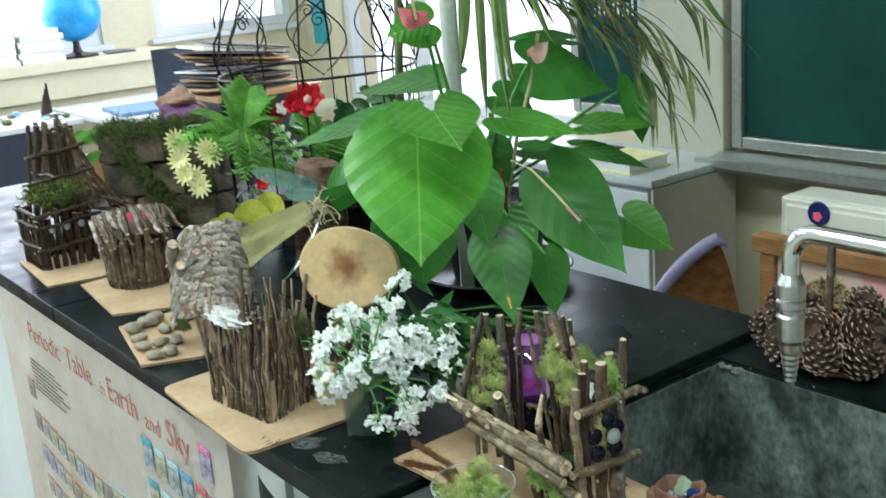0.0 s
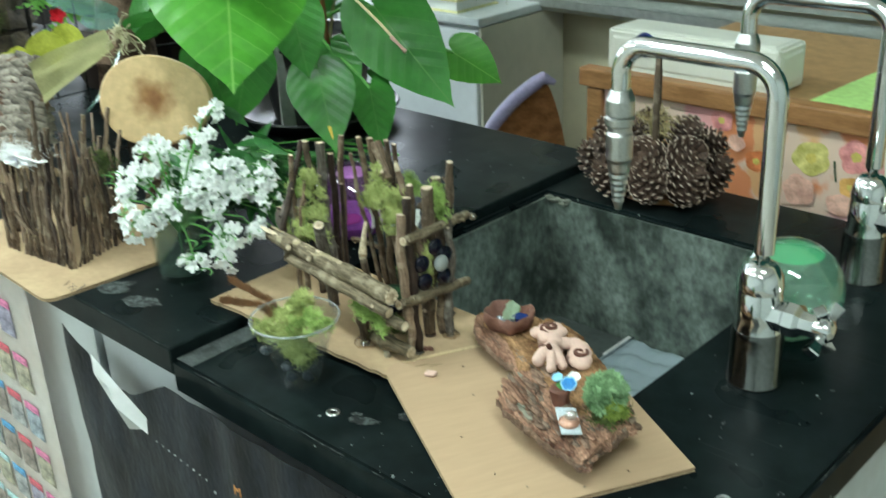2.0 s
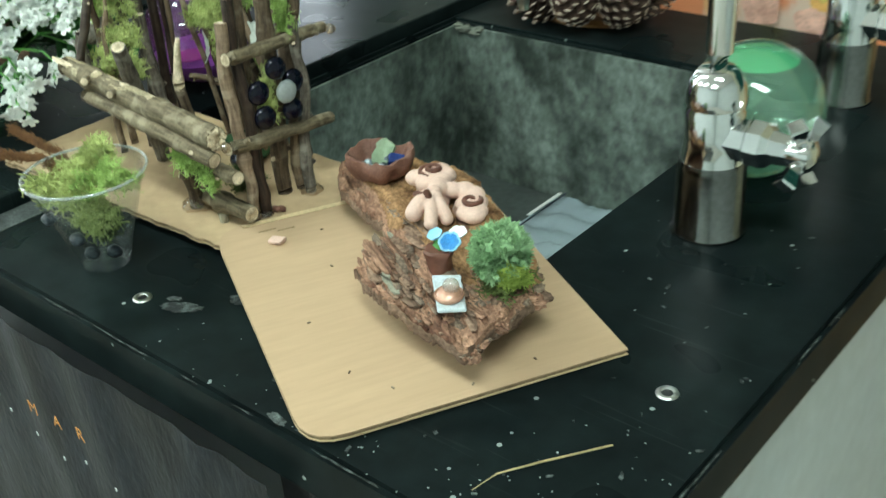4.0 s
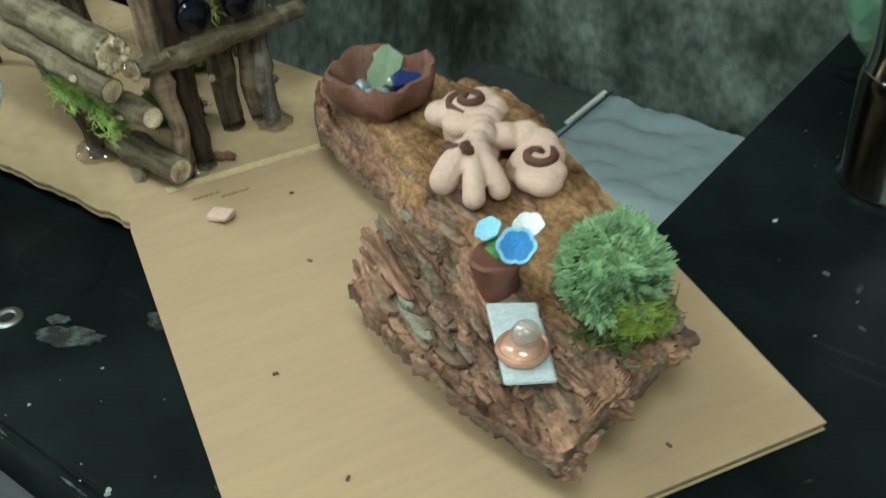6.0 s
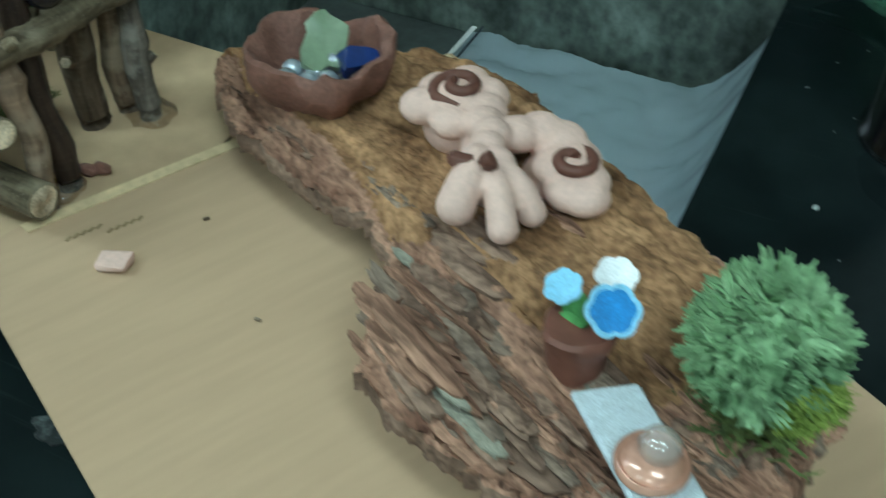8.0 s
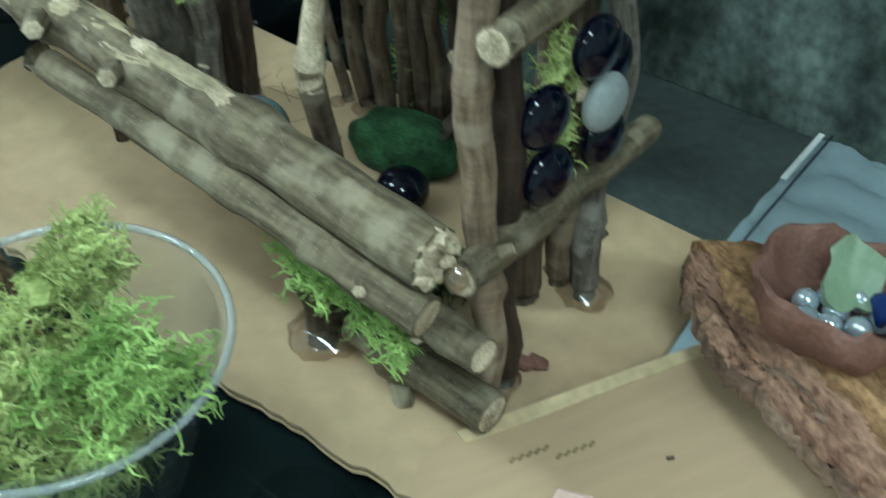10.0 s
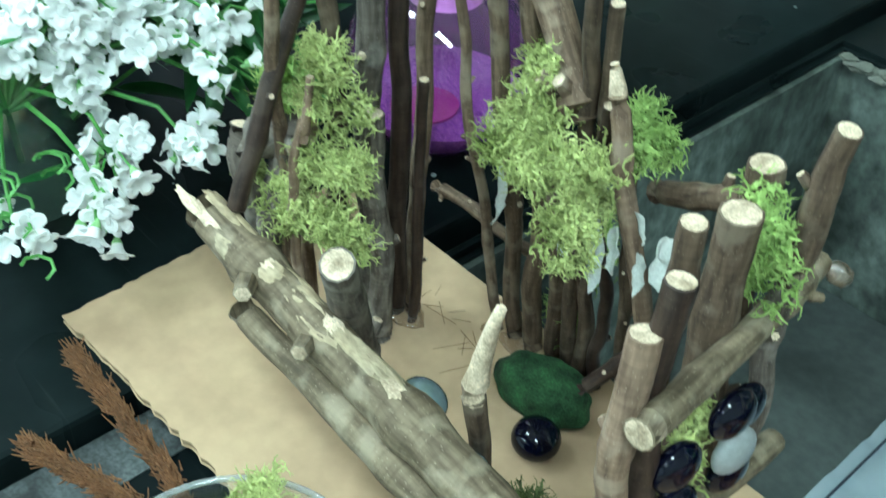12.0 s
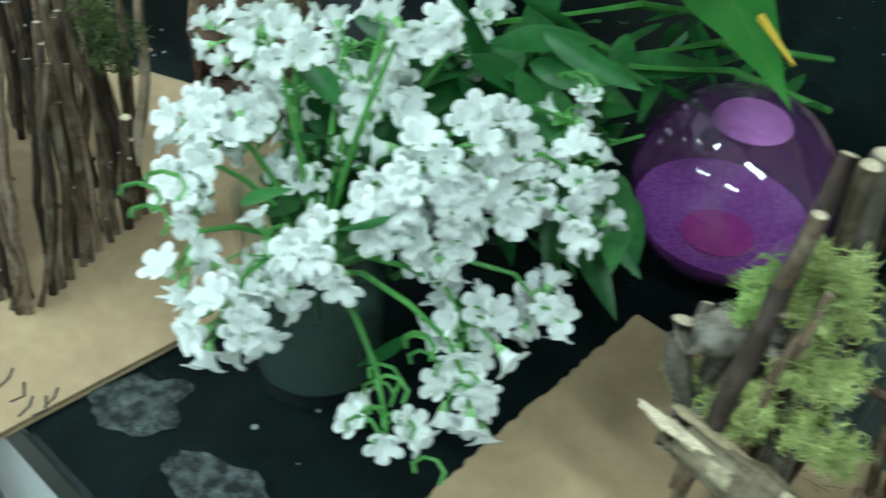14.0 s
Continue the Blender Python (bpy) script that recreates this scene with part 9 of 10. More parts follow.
for i, (p, q) in enumerate((((-0.8114, 0.1530, 0.9050), (-0.6783, 0.1106, 1.0560)), ((-0.7523, 0.1454, 0.9050), (-0.6400, 0.1037, 1.0288)), ((-0.7950, 0.2649, 0.9050), (-0.6747, 0.2256, 1.0216)))):
    twig(bs, p, q, 0.011, 0.009, 0.004, 300 + i, "post", [GREYBARK, CUT], n=9, knots=2)


def plate_mesh(seed):
    """An irregular plate of pine bark, about 26 mm long."""
    r_ = random.Random(seed)
    b = bmesh.new()
    ring = [(0.0135 * math.cos(6.2832 * k / 11) * r_.uniform(0.75, 1.15), 0.0085 * math.sin(6.2832 * k / 11) * r_.uniform(0.7, 1.2)) for k in range(11)]
    slab(b, ring, -0.003, lambda x, y: 0.0010 - 3 * y * y - 1 * x * x)
    bmesh.ops.bevel(b, geom=[e for e in b.edges if e.verts[0].co.z > -0.002 and e.verts[1].co.z > -0.002], offset=0.0008, segments=1, affect="EDGES")
    return mesh_of("bark_plate", b, GREYBARK, False)


plates = [plate_mesh(k) for k in range(7)]
rr = random.Random(57)
for i in range(13):
    for j in range(9):
        s_ = (i + rr.uniform(-0.25, 0.25) + 0.5) / 13
        t = ((j + 0.5 * (i % 2) + rr.uniform(-0.2, 0.2)) / 9 - 0.5) * 2.2
        d = (side * math.sin(t) + out * math.cos(t)).normalized()
        p = a0 + ax * s_ + side * (0.070 * math.sin(t)) + out * (0.055 * math.cos(t) - 0.03) + d * rr.uniform(0.0005, 0.0028)
        along_ = (side * math.cos(t) - out * math.sin(t)).normalized()
        m3 = Matrix((along_, d.cross(along_), d)).transposed()
        k_ = rr.uniform(0.9, 1.6)
        piece("bark_plate", plates[rr.randrange(7)], Matrix.Translation(p) @ m3.to_4x4() @ Matrix.Rotation(rr.gauss(0, 0.3), 4, "Z") @ Matrix.Rotation(rr.gauss(-0.12, 0.08), 4, "X") @ Matrix.Diagonal((k_ * 1.15, k_ * 0.72, 1, 1)), bs)
clump(bs, (-0.5305, 0.0494, 0.9705), (0.012, 0.012, 0.010), 90, 83, MOSSD)
for i, p in enumerate(((-0.7424, 0.0474, 0.9050), (-0.7565, 0.0772, 0.9050), (-0.7686, 0.0955, 0.9050), (-0.7054, 0.0854, 0.9050), (-0.6514, 0.0265, 0.9050), (-0.6489, 0.0541, 0.9050), (-0.5971, 0.0485, 0.9050), (-0.6008, 0.0240, 0.9050), (-0.6946, 0.0377, 0.9050), (-0.6387, 0.0757, 0.9050))):
    bm = bmesh.new()
    s = RND.uniform(0.014, 0.020)
    blob(bm, (p[0], p[1], CT + s * 0.5), (s, s * 0.7, s * 0.5), 3, 0.2, 14, i, Matrix.Rotation(i, 3, "Z"))
    solo("pebble", bm, STONE, "smooth brown river pebble on cardboard", "pebble", "pebbles by the bark shelter", smooth=True)

# ---- small stick hut with a slanted stick roof ----
card("cardboard_base", [(-1.1092, 0.0857, 0.9030)[:2], (-0.8729, 0.0602, 0.9030)[:2], (-0.8224, 0.1511, 0.9030)[:2], (-0.90, 0.28), (-1.12, 0.24)], TOP + 0.0003, "brown cardboard base under a small stick hut")
hC = thing("stick_hut", (-1.02, 0.18, CT), "small hut of short sticks with a slanted stick roof", "stick hut", "handmade twig houses")
hc = Vector((-1.035, 0.185))
for i in range(34):
    a = 2 * math.pi * i / 34
    x, y = hc.x + 0.065 * math.cos(a), hc.y + 0.060 * math.sin(a)
    r = rr.uniform(0.004, 0.0065)
    twig(hC, (x, y, CT), (x + rr.gauss(0, 0.004), y + rr.gauss(0, 0.004), CT + rr.uniform(0.085, 0.115)), r, r * 0.9, 0.002, 320 + i, "stick", n=6, knots=1)
for i in range(24):
    u = i / 23
    p = Vector((hc.x - 0.03 + 0.010 * rr.gauss(0, 0.5), hc.y - 0.075 + 0.15 * u, CT + 0.128 + 0.012 * math.sin(u * 3)))
    twig(hC, p, p + Vector((0.095 + rr.gauss(0, 0.012), -0.02 + rr.gauss(0, 0.006), -0.032 + rr.gauss(0, 0.010))), rr.uniform(0.0034, 0.0050), 0.0036, 0.004, 360 + i, "roof_stick", [TWIG, CUT] if i % 3 else [GREYBARK, CUT], n=6, knots=1)
# added dark blob that stands in for the shade inside the hut
bm = bmesh.new()
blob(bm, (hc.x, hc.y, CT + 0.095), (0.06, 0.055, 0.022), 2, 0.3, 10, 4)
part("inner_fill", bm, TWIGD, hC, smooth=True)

# ---- tall stick house with a tower and moss ----
card("cardboard_base", [(-1.3958, 0.0536, 0.9030)[:2], (-1.1545, 0.0364, 0.9030)[:2], (-1.1285, 0.1384, 0.9030)[:2], (-1.20, 0.22), (-1.42, 0.20)], TOP + 0.0003, "brown cardboard base under a tall stick house")
hD = thing("stick_tower", (-1.32, 0.12, CT), "tall dark stick house with a tower and moss roof", "stick tower", "handmade twig houses")
hd_ = Vector((-1.325, 0.125))
for i in range(26):
    u = i / 26 * 4
    s_, k_ = int(u), u - int(u)
    cx, cy = ((-1 + 2 * k_, -1), (1, -1 + 2 * k_), (1 - 2 * k_, 1), (-1, 1 - 2 * k_))[s_]
    x, y = hd_.x + 0.055 * cx, hd_.y + 0.055 * cy
    r = rr.uniform(0.004, 0.007)
    twig(hD, (x, y, CT), (x + rr.gauss(0, 0.003), y + rr.gauss(0, 0.003), CT + rr.uniform(0.10, 0.125)), r, r * 0.9, 0.002, 400 + i, "stick", [TWIGD, CUT], n=6)
for k in range(2):
    for i in range(9):
        # tower walls lean in towards a narrower top
        u = i / 8
        x = -1.345 - 0.050 * k
        r = rr.uniform(0.005, 0.0078)
        twig(hD, (x, lerp(0.092, 0.222, u), CT + 0.09), (x - 0.012, lerp(0.128, 0.196, u) + rr.gauss(0, 0.003), CT + 0.288 + rr.uniform(-0.022, 0.012)), r, r * 0.85, 0.004, 430 + i + 20 * k, "tower_stick", [TWIG, CUT] if i % 3 else [TWIGD, CUT], n=6)
for i in range(7):
    # slanted sticks down the open side
    y = 0.200 + 0.006 * i
    twig(hD, (-1.335 + 0.006 * (i % 3), y + 0.055, CT + 0.085 + 0.010 * (i % 2)), (-1.352, 0.185 + 0.004 * i, CT + 0.275 - 0.030 * i), rr.uniform(0.004, 0.0065), 0.004, 0.004, 475 + i, "tower_stick", [TWIG, CUT], n=6)
twig(hD, (-1.332, 0.088, CT + 0.225), (-1.334, 0.214, CT + 0.238), 0.0055, 0.0045, 0.004, 490, "crossbar", [TWIGD, CUT], n=6)
for i, z in enumerate((0.045, 0.09, 0.115, 0.185)):
    y = hd_.y - 0.058 + (0.05 if i == 3 else 0)
    twig(hD, (hd_.x + 0.072, hd_.y - 0.075, CT + z), (hd_.x + 0.066, hd_.y + 0.075, CT + z + 0.01), 0.004, 0.0035, 0.003, 450 + i, "crossbar", [TWIGD, CUT], n=6)
    twig(hD, (hd_.x - 0.07, y - 0.004, CT + z), (hd_.x + 0.07, y - 0.004, CT + z + 0.008), 0.004, 0.0035, 0.003, 460 + i, "crossbar", [TWIGD, CUT], n=6)
clump(hD, (hd_.x + 0.02, hd_.y, CT + 0.150), (0.062, 0.066, 0.022), 520, 85, MOSSD, 0.008, 0.0012)
clump(hD, (hd_.x + 0.03, hd_.y - 0.01, CT + 0.155), (0.05, 0.055, 0.018), 110, 86, MOSSY, 0.008, 0.0009)
for i in range(3):
    gem(hD, (hd_.x + 0.066, hd_.y - 0.03 + 0.03 * i, CT + 0.085), 0.008, PEARL, (1, 0, 0), 0.6)

# small cup with red jelly behind the huts
jc = (-1.285, 0.262, 0.905)
jl = thing("dessert_cup", (jc[0], jc[1], TOP), "clear cup with red-pink filling behind stick huts", "cup")
bm = bmesh.new()
lathe(bm, (jc[0], jc[1], TOP + 0.0004), [(0, 0), (0.034, 0), (0.048, 0.062), (0.046, 0.062), (0.032, 0.004), (0, 0.004)], 28)
part("cup_wall", bm, PLASTIC, jl, smooth=True)
bm = bmesh.new()
lathe(bm, (jc[0], jc[1], TOP + 0.064), [(0, 0), (0.05, 0.002), (0.052, 0.008), (0.04, 0.012), (0, 0.014)], 28)
part("filling", bm, PINKBOWL, jl, "glossy red-pink filling", smooth=True)

# ---- stacked rock planter with moss ----
rk = thing("rock_wall_planter", (-1.47, 0.50, TOP), "stacked brown rock planter with dark moss on top", "rock planter")
rr = random.Random(91)
base_dir = (Vector((-1.2851, 0.4801, 0.9000)) - Vector((-1.5367, 0.3004, 0.9000)))
o0 = Vector((-1.5367, 0.3004, 0.9000))
bd = base_dir.normalized()
bk = Vector((-bd.y, bd.x, 0))
if bk.x > 0:
    bk = -bk
total = base_dir.length
for row, (z0_, z1_, cuts) in enumerate(((0.0, 0.075, (0, 0.30, 0.62, 1.0)), (0.076, 0.150, (0, 0.42, 0.7, 1.0)), (0.151, 0.215, (0, 0.28, 0.6, 0.97)))):
    for c0, c1 in zip(cuts, cuts[1:]):
        bm = bmesh.new()
        a, b = o0 + bd * total * (c0 + 0.008), o0 + bd * total * (c1 - 0.008)
        mid = (a + b) / 2 + bk * (0.06 + rr.uniform(-0.01, 0.01))
        vs_ = box(bm, (0, 0, 0), ((b - a).length, 0.11, z1_ - z0_ - 0.003))
        bmesh.ops.subdivide_edges(bm, edges=bm.edges[:], cuts=4, use_grid_fill=True)
        rough_up(bm, 0.010, 22, row * 3 + c0 * 7)
        for v in bm.verts:
            v.co *= 1 - 0.06 * (v.co.normalized().dot(v.co) / 0.1)
        rot = Matrix.Rotation(math.atan2(bd.y, bd.x), 4, "Z")
        bmesh.ops.transform(bm, matrix=Matrix.Translation((mid.x, mid.y, TOP + 0.003 + (z0_ + z1_) / 2)) @ rot, verts=bm.verts)
        for v in bm.verts:
            v.co.z = max(v.co.z, TOP + 0.0005)
        part("rock", bm, ROCK, rk, smooth=False)
for i in range(9):
    p = o0 + bd * total * (0.06 + 0.10 * i) + bk * 0.04
    clump(rk, (p.x, p.y, TOP + 0.220 + 0.012 * (i % 2)), (0.040, 0.045, 0.024), 190, 95 + i, MOSSD, 0.008, 0.0011)
for i in range(8):
    p = o0 + bd * total * (0.25 + 0.09 * i) - bk * 0.004
    clump(rk, (p.x, p.y, TOP + 0.19 - 0.035 * (i % 5)), (0.035, 0.012, 0.032), 110, 105 + i, MOSSD, 0.008, 0.0010)

# crumpled brown and purple cloth bundle on the planter
bm = bmesh.new()
blob(bm, (-1.6099, 0.5594, 1.1541), (0.065, 0.05, 0.035), 4, 0.8, 16, 5)
blob(bm, (-1.5589, 0.5433, 1.1317), (0.06, 0.05, 0.03), 4, 0.7, 16, 8, None, 1)
solo("cloth_roll", bm, [mat("brown_crumpled_cloth", (0.30, 0.17, 0.12), 0.8, bump=0.6, scale=30), mat("purple_cloth", (0.16, 0.07, 0.16), 0.85, bump=0.5)], "crumpled brown and purple cloth bundle behind moss", "cloth bundle", smooth=True)

# ---- wire cage of ferns and flowers ----
cc = Vector((-1.02, 0.62, TOP))
cg = thing("wire_cage_planter", cc, "black wire birdcage with a domed top around potted plants", "wire cage")
CRAD, RZ = 0.205, 1.258


def wire(pts, r=0.0022, name="wire"):
    b = bmesh.new()
    tube(b, pts, r, 6)
    return part(name, b, WIRE, cg, smooth=True)


def ring_pts(z, r, n=36):
    return [cc + Vector((r * math.cos(6.2832 * k / n), r * math.sin(6.2832 * k / n), z - TOP)) for k in range(n + 1)]


wire(ring_pts(RZ, CRAD), 0.003, "hoop")
wire(ring_pts(TOP + 0.10, CRAD), 0.003, "hoop")
for k in range(16):
    a = 6.2832 * k / 16 + 0.1
    d = Vector((math.cos(a), math.sin(a), 0))
    wire([cc + d * CRAD + Vector((0, 0, 0.003)), cc + d * CRAD + Vector((0, 0, RZ - TOP))], 0.0018)
    if k % 2 == 0:
        # bowed rib of the dome
        wire([cc + d * (CRAD * (1.06 if j in (1, 2) else 1) * math.cos(j / 12 * 1.5)) + Vector((0, 0, RZ - TOP + 0.26 * math.sin(j / 12 * 1.5708))) for j in range(13)], 0.0026, "rib")
        # scrolls between the ribs
        a2 = a + 0.2
        d2 = Vector((math.cos(a2), math.sin(a2), 0))
        t2 = Vector((-math.sin(a2), math.cos(a2), 0))
        for sg in (1, -1):
            wire([cc + d2 * (CRAD * 1.0 - 0.03 * (j / 22)) + t2 * sg * (0.05 * math.sin(j / 22 * 4.2)) + Vector((0, 0, RZ - TOP + 0.008 + 0.17 * j / 22)) for j in range(23)], 0.0016, "scroll")
        wire([cc + d2 * (CRAD * 0.97) + t2 * 0.016 * math.cos(j * 0.55) * (1 - j / 20) + Vector((0, 0, RZ - TOP + 0.11 + 0.016 * math.sin(j * 0.55) * (1 - j / 20))) for j in range(17)], 0.0016, "scroll")
bm = bmesh.new()
lathe(bm, cc + Vector((0, 0, 0.0005)), [(0, 0), (0.12, 0), (0.155, 0.11), (0.165, 0.115), (0.16, 0.125), (0.145, 0.12), (0, 0.11)], 32)
part("planter_bowl", bm, DARKPOT, cg, "dark brown planter bowl", smooth=True)

fp = thing("fern", cc + Vector((0, 0, 0.11)), "bright green fern filling a wire cage planter", "fern")
rr = random.Random(101)


def frond(root, tip, width, parent, m=FERN):
    """A fern frond: rachis with toothed pinnae."""
    root, tip = Vector(root), Vector(tip)
    d = tip - root
    s_ = d.cross(Vector((0.3, 0.2, 1))).normalized()
    up_ = s_.cross(d).normalized()
    L = d.length
    b = bmesh.new()
    pts = [root + d * t + Vector((0, 0, 0.20 * L * math.sin(math.pi * t) * 0.9)) for t in [k / 14 for k in range(15)]]
    tube(b, pts, [0.0014 * (1 - 0.8 * k / 14) for k in range(15)], 5)
    for k in range(2, 15):
        t = k / 14
        w = width * math.sin(math.pi * min(1, 0.18 + 0.82 * t)) ** 0.7 * (1.05 - 0.75 * t)
        for sg in (1, -1):
            p = pts[k]
            e = p + s_ * sg * w + d.normalized() * w * 0.45 - Vector((0, 0, w * 0.35))
            n_ = 5
            prev = None
            for j in range(n_ + 1):
                u = j / n_
                c_ = p.lerp(e, u)
                hw = 0.0075 * (1 - u) ** 0.6 * (0.55 + 0.6 * (j % 2)) * (width / 0.05)
                f_ = d.normalized()
                cur = (b.verts.new(c_ + f_ * hw), b.verts.new(c_ - f_ * hw))
                if prev:
                    b.faces.new((prev[0], cur[0], cur[1], prev[1]))
                prev = cur
    return part("frond", b, m, parent)


for i in range(26):
    a = rr.uniform(-2.6, 0.4) if i < 18 else rr.uniform(0, 6.28)
    r = rr.uniform(0.12, 0.24)
    p = cc + Vector((0.03 * math.cos(a), 0.03 * math.sin(a), 0.11))
    frond(p, p + Vector((r * math.cos(a), r * math.sin(a), rr.uniform(0.02, 0.20))), rr.uniform(0.045, 0.065), fp)
for i, (p, w) in enumerate((((-0.9095, 0.2260, 1.1703), 0.065), ((-0.9363, 0.2854, 1.2231), 0.06), ((-0.9439, 0.3532, 1.2656), 0.06), ((-0.9525, 0.4064, 1.2740), 0.055), ((-0.9321, 0.4415, 1.2539), 0.055), ((-0.8408, 0.4248, 1.1923), 0.05), ((-0.8013, 0.3012, 1.1286), 0.06), ((-0.8488, 0.2759, 1.1384), 0.06), ((-0.7833, 0.3282, 1.1069), 0.05), ((-0.8955, 0.2674, 1.1926), 0.055), ((-0.8922, 0.4473, 1.2336), 0.045))):
    frond((-0.9356, 0.3882, 1.1689), p, w, fp)
frond((-0.9039, 0.3891, 1.1223), (-0.9255, 0.2375, 1.1635), 0.055, fp)
frond((-0.9000, 0.4005, 1.1317), (-0.8198, 0.3167, 1.0921), 0.05, fp)
frond((-0.9499, 0.4155, 1.1351), (-0.9818, 0.3888, 1.2588), 0.055, fp)
frond((-0.9397, 0.4346, 1.1328), (-0.9577, 0.4382, 1.2640), 0.055, fp)
iv = thing("begonia", cc + Vector((0.06, 0.05, 0.11)), "dark leafy begonia with red and white blooms in a cage", "begonia")
for i in range(60):
    p = Vector((cc.x, cc.y, 1.06)) + Vector((rr.gauss(0.06, 0.10), rr.gauss(0.06, 0.10), rr.uniform(-0.03, 0.14)))
    d = Vector((rr.gauss(0.3, 0.6), rr.gauss(-0.2, 0.6), rr.gauss(0, 0.4))).normalized()
    bm = bmesh.new()
    leaf_mesh(bm, p, p + d * rr.uniform(0.03, 0.06), (rr.gauss(0, 1), rr.gauss(0, 1), 0.3), rr.uniform(0.025, 0.045), oval, 0.2, 0.2, 0, 8, 2)
    part("leaf", bm, IVY, iv, smooth=True)


def bloom(parent, c, r, m, petals=6, name="bloom", face=(0.8, -0.5, 0.3), inner=None, wide=0.75):
    c = Vector(c)
    q_ = Vector(face).to_track_quat("Z", "Y").to_matrix()
    b = bmesh.new()
    for lay in range(2):
        for k in range(petals):
            a = 6.2832 * (k + 0.5 * lay) / petals
            d = q_ @ Vector((math.cos(a), math.sin(a), 0.35 + 0.4 * lay))
            leaf_mesh(b, c, c + d * r * (1 - 0.3 * lay), q_ @ Vector((-math.sin(a), math.cos(a), 0)), r * wide, oval, 0.3, 0.1, 0, 5, 2)
    if inner:
        blob(b, c + q_ @ Vector((0, 0, r * 0.3)), (r * 0.28,) * 3, 1, 0, 0, 0, None, 1)
    return part(name, b, [m, inner or m], parent, smooth=True)


bloom(iv, (-0.8626, 0.4966, 1.2194), 0.036, RED, 7, inner=mat("pale_pink_heart", (0.72, 0.42, 0.36), 0.6))
bloom(iv, (-0.8843, 0.4772, 1.2134), 0.022, RED, 6)
bloom(iv, (-0.9353, 0.4616, 1.1902), 0.020, RED, 5)
bloom(iv, (-0.9119, 0.4669, 1.2054), 0.015, PETAL, 5)
bloom(iv, (-0.8040, 0.3489, 1.0930), 0.015, RED, 5)
bm = bmesh.new()
leaf_mesh(bm, (-0.8359, 0.4965, 1.1974), (-0.8092, 0.5268, 1.2183), (0.2, 0.4, 1), 0.03, oval, 0.2, 0.1, 0, 8, 2)
part("pale_leaf", bm, mat("pale_cream_leaf", (0.52, 0.50, 0.36), 0.6), iv, smooth=True)
yf = thing("yellow_daisies", (-0.9268, 0.2722, 1.1305), "pale yellow daisies hanging over a planter edge", "daisies")
for i, p in enumerate(((-0.9242, 0.2473, 1.1799), (-0.9093, 0.2415, 1.1434), (-0.8862, 0.2565, 1.1147), (-0.8926, 0.2433, 1.1186), (-0.8772, 0.2912, 1.1483), (-0.8915, 0.2882, 1.1579), (-0.8798, 0.2617, 1.0954), (-0.9197, 0.2518, 1.1648))):
    bloom(yf, p, 0.024, YELLOW, 13, wide=0.24, face=(0.75 + 0.1 * (i % 3), -0.5, 0.1 + 0.2 * (i % 2)))

# dark log and round-leaved plant before the cage
bm = bmesh.new()
tube(bm, [Vector((-0.80, 0.45, TOP + 0.0005)), Vector((-0.80, 0.455, 1.0)), Vector((-0.79, 0.46, 1.11))], [0.055, 0.052, 0.045], 18, 0.07)
rough_up(bm, 0.008, 30)
for v in bm.verts:
    v.co.z = max(v.co.z, TOP + 0.0005)
solo("dark_log", bm, [OUTBARK], "dark rough upright log beside round-leaved plant", "log", smooth=True)
rl = thing("round_leaved_plant", (-0.9701, 0.3668, 0.9000), "low plant with round chartreuse leaves", "plant")
for i, (p, w) in enumerate((((-0.6896, 0.2664, 1.0645), 0.062), ((-0.7135, 0.3133, 1.0709), 0.05), ((-0.7340, 0.2392, 1.0536), 0.036), ((-0.7503, 0.2248, 1.0471), 0.030), ((-0.6771, 0.2288, 1.0353), 0.04))):
    p = Vector(p)
    bm = bmesh.new()
    leaf_mesh(bm, p - Vector((0.01, 0, w * 0.5)), p + Vector((0.0, 0, w * 0.5)), (0.55, 0.8, 0), w * 1.05, oval, 0.25, 0.1, 0, 12, 4)
    lf = part("round_leaf", bm, LIME, rl, smooth=True)
    bm = bmesh.new()
    g_ = Vector((-0.9669, 0.3653, 0.9010))
    tube(bm, [g_, g_.lerp(p, 0.6), p - Vector((0.01, 0, w * 0.5))], 0.002, 6)
    part("petiole", bm, STEM, rl, smooth=True)

RAFFIA = mat("pale_raffia", (0.60, 0.55, 0.36), 0.7, bump=0)
# tulle and iridescent wings of a fairy ornament
fo = thing("fairy_ornament", (-0.4733, 0.2670, 1.1286), "fairy garden ornament of olive tulle and shiny green wings", "ornament")
bm = bmesh.new()
rows = []
A_, B_, C_, D_ = [Vector(v) for v in ((-0.4376, 0.2378, 1.1092), (-0.4986, 0.2611, 1.1219), (-0.5586, 0.1696, 1.0830), (-0.4866, 0.1497, 1.0396))]
for i in range(17):
    u = i / 16
    row = []
    for j in range(11):
        v = j / 10
        p = B_.lerp(C_, u).lerp(A_.lerp(D_, u), v)
        p += Vector((0.5, -0.4, 0.6)) * 0.012 * math.sin(v * 12 + u * 3) * u
        row.append(bm.verts.new(p))
    rows.append(row)
for a, b in zip(rows, rows[1:]):
    for j in range(10):
        bm.faces.new((a[j], b[j], b[j + 1], a[j + 1]))
part("tulle", bm, TULLE, fo, "sheer olive tulle", smooth=True)
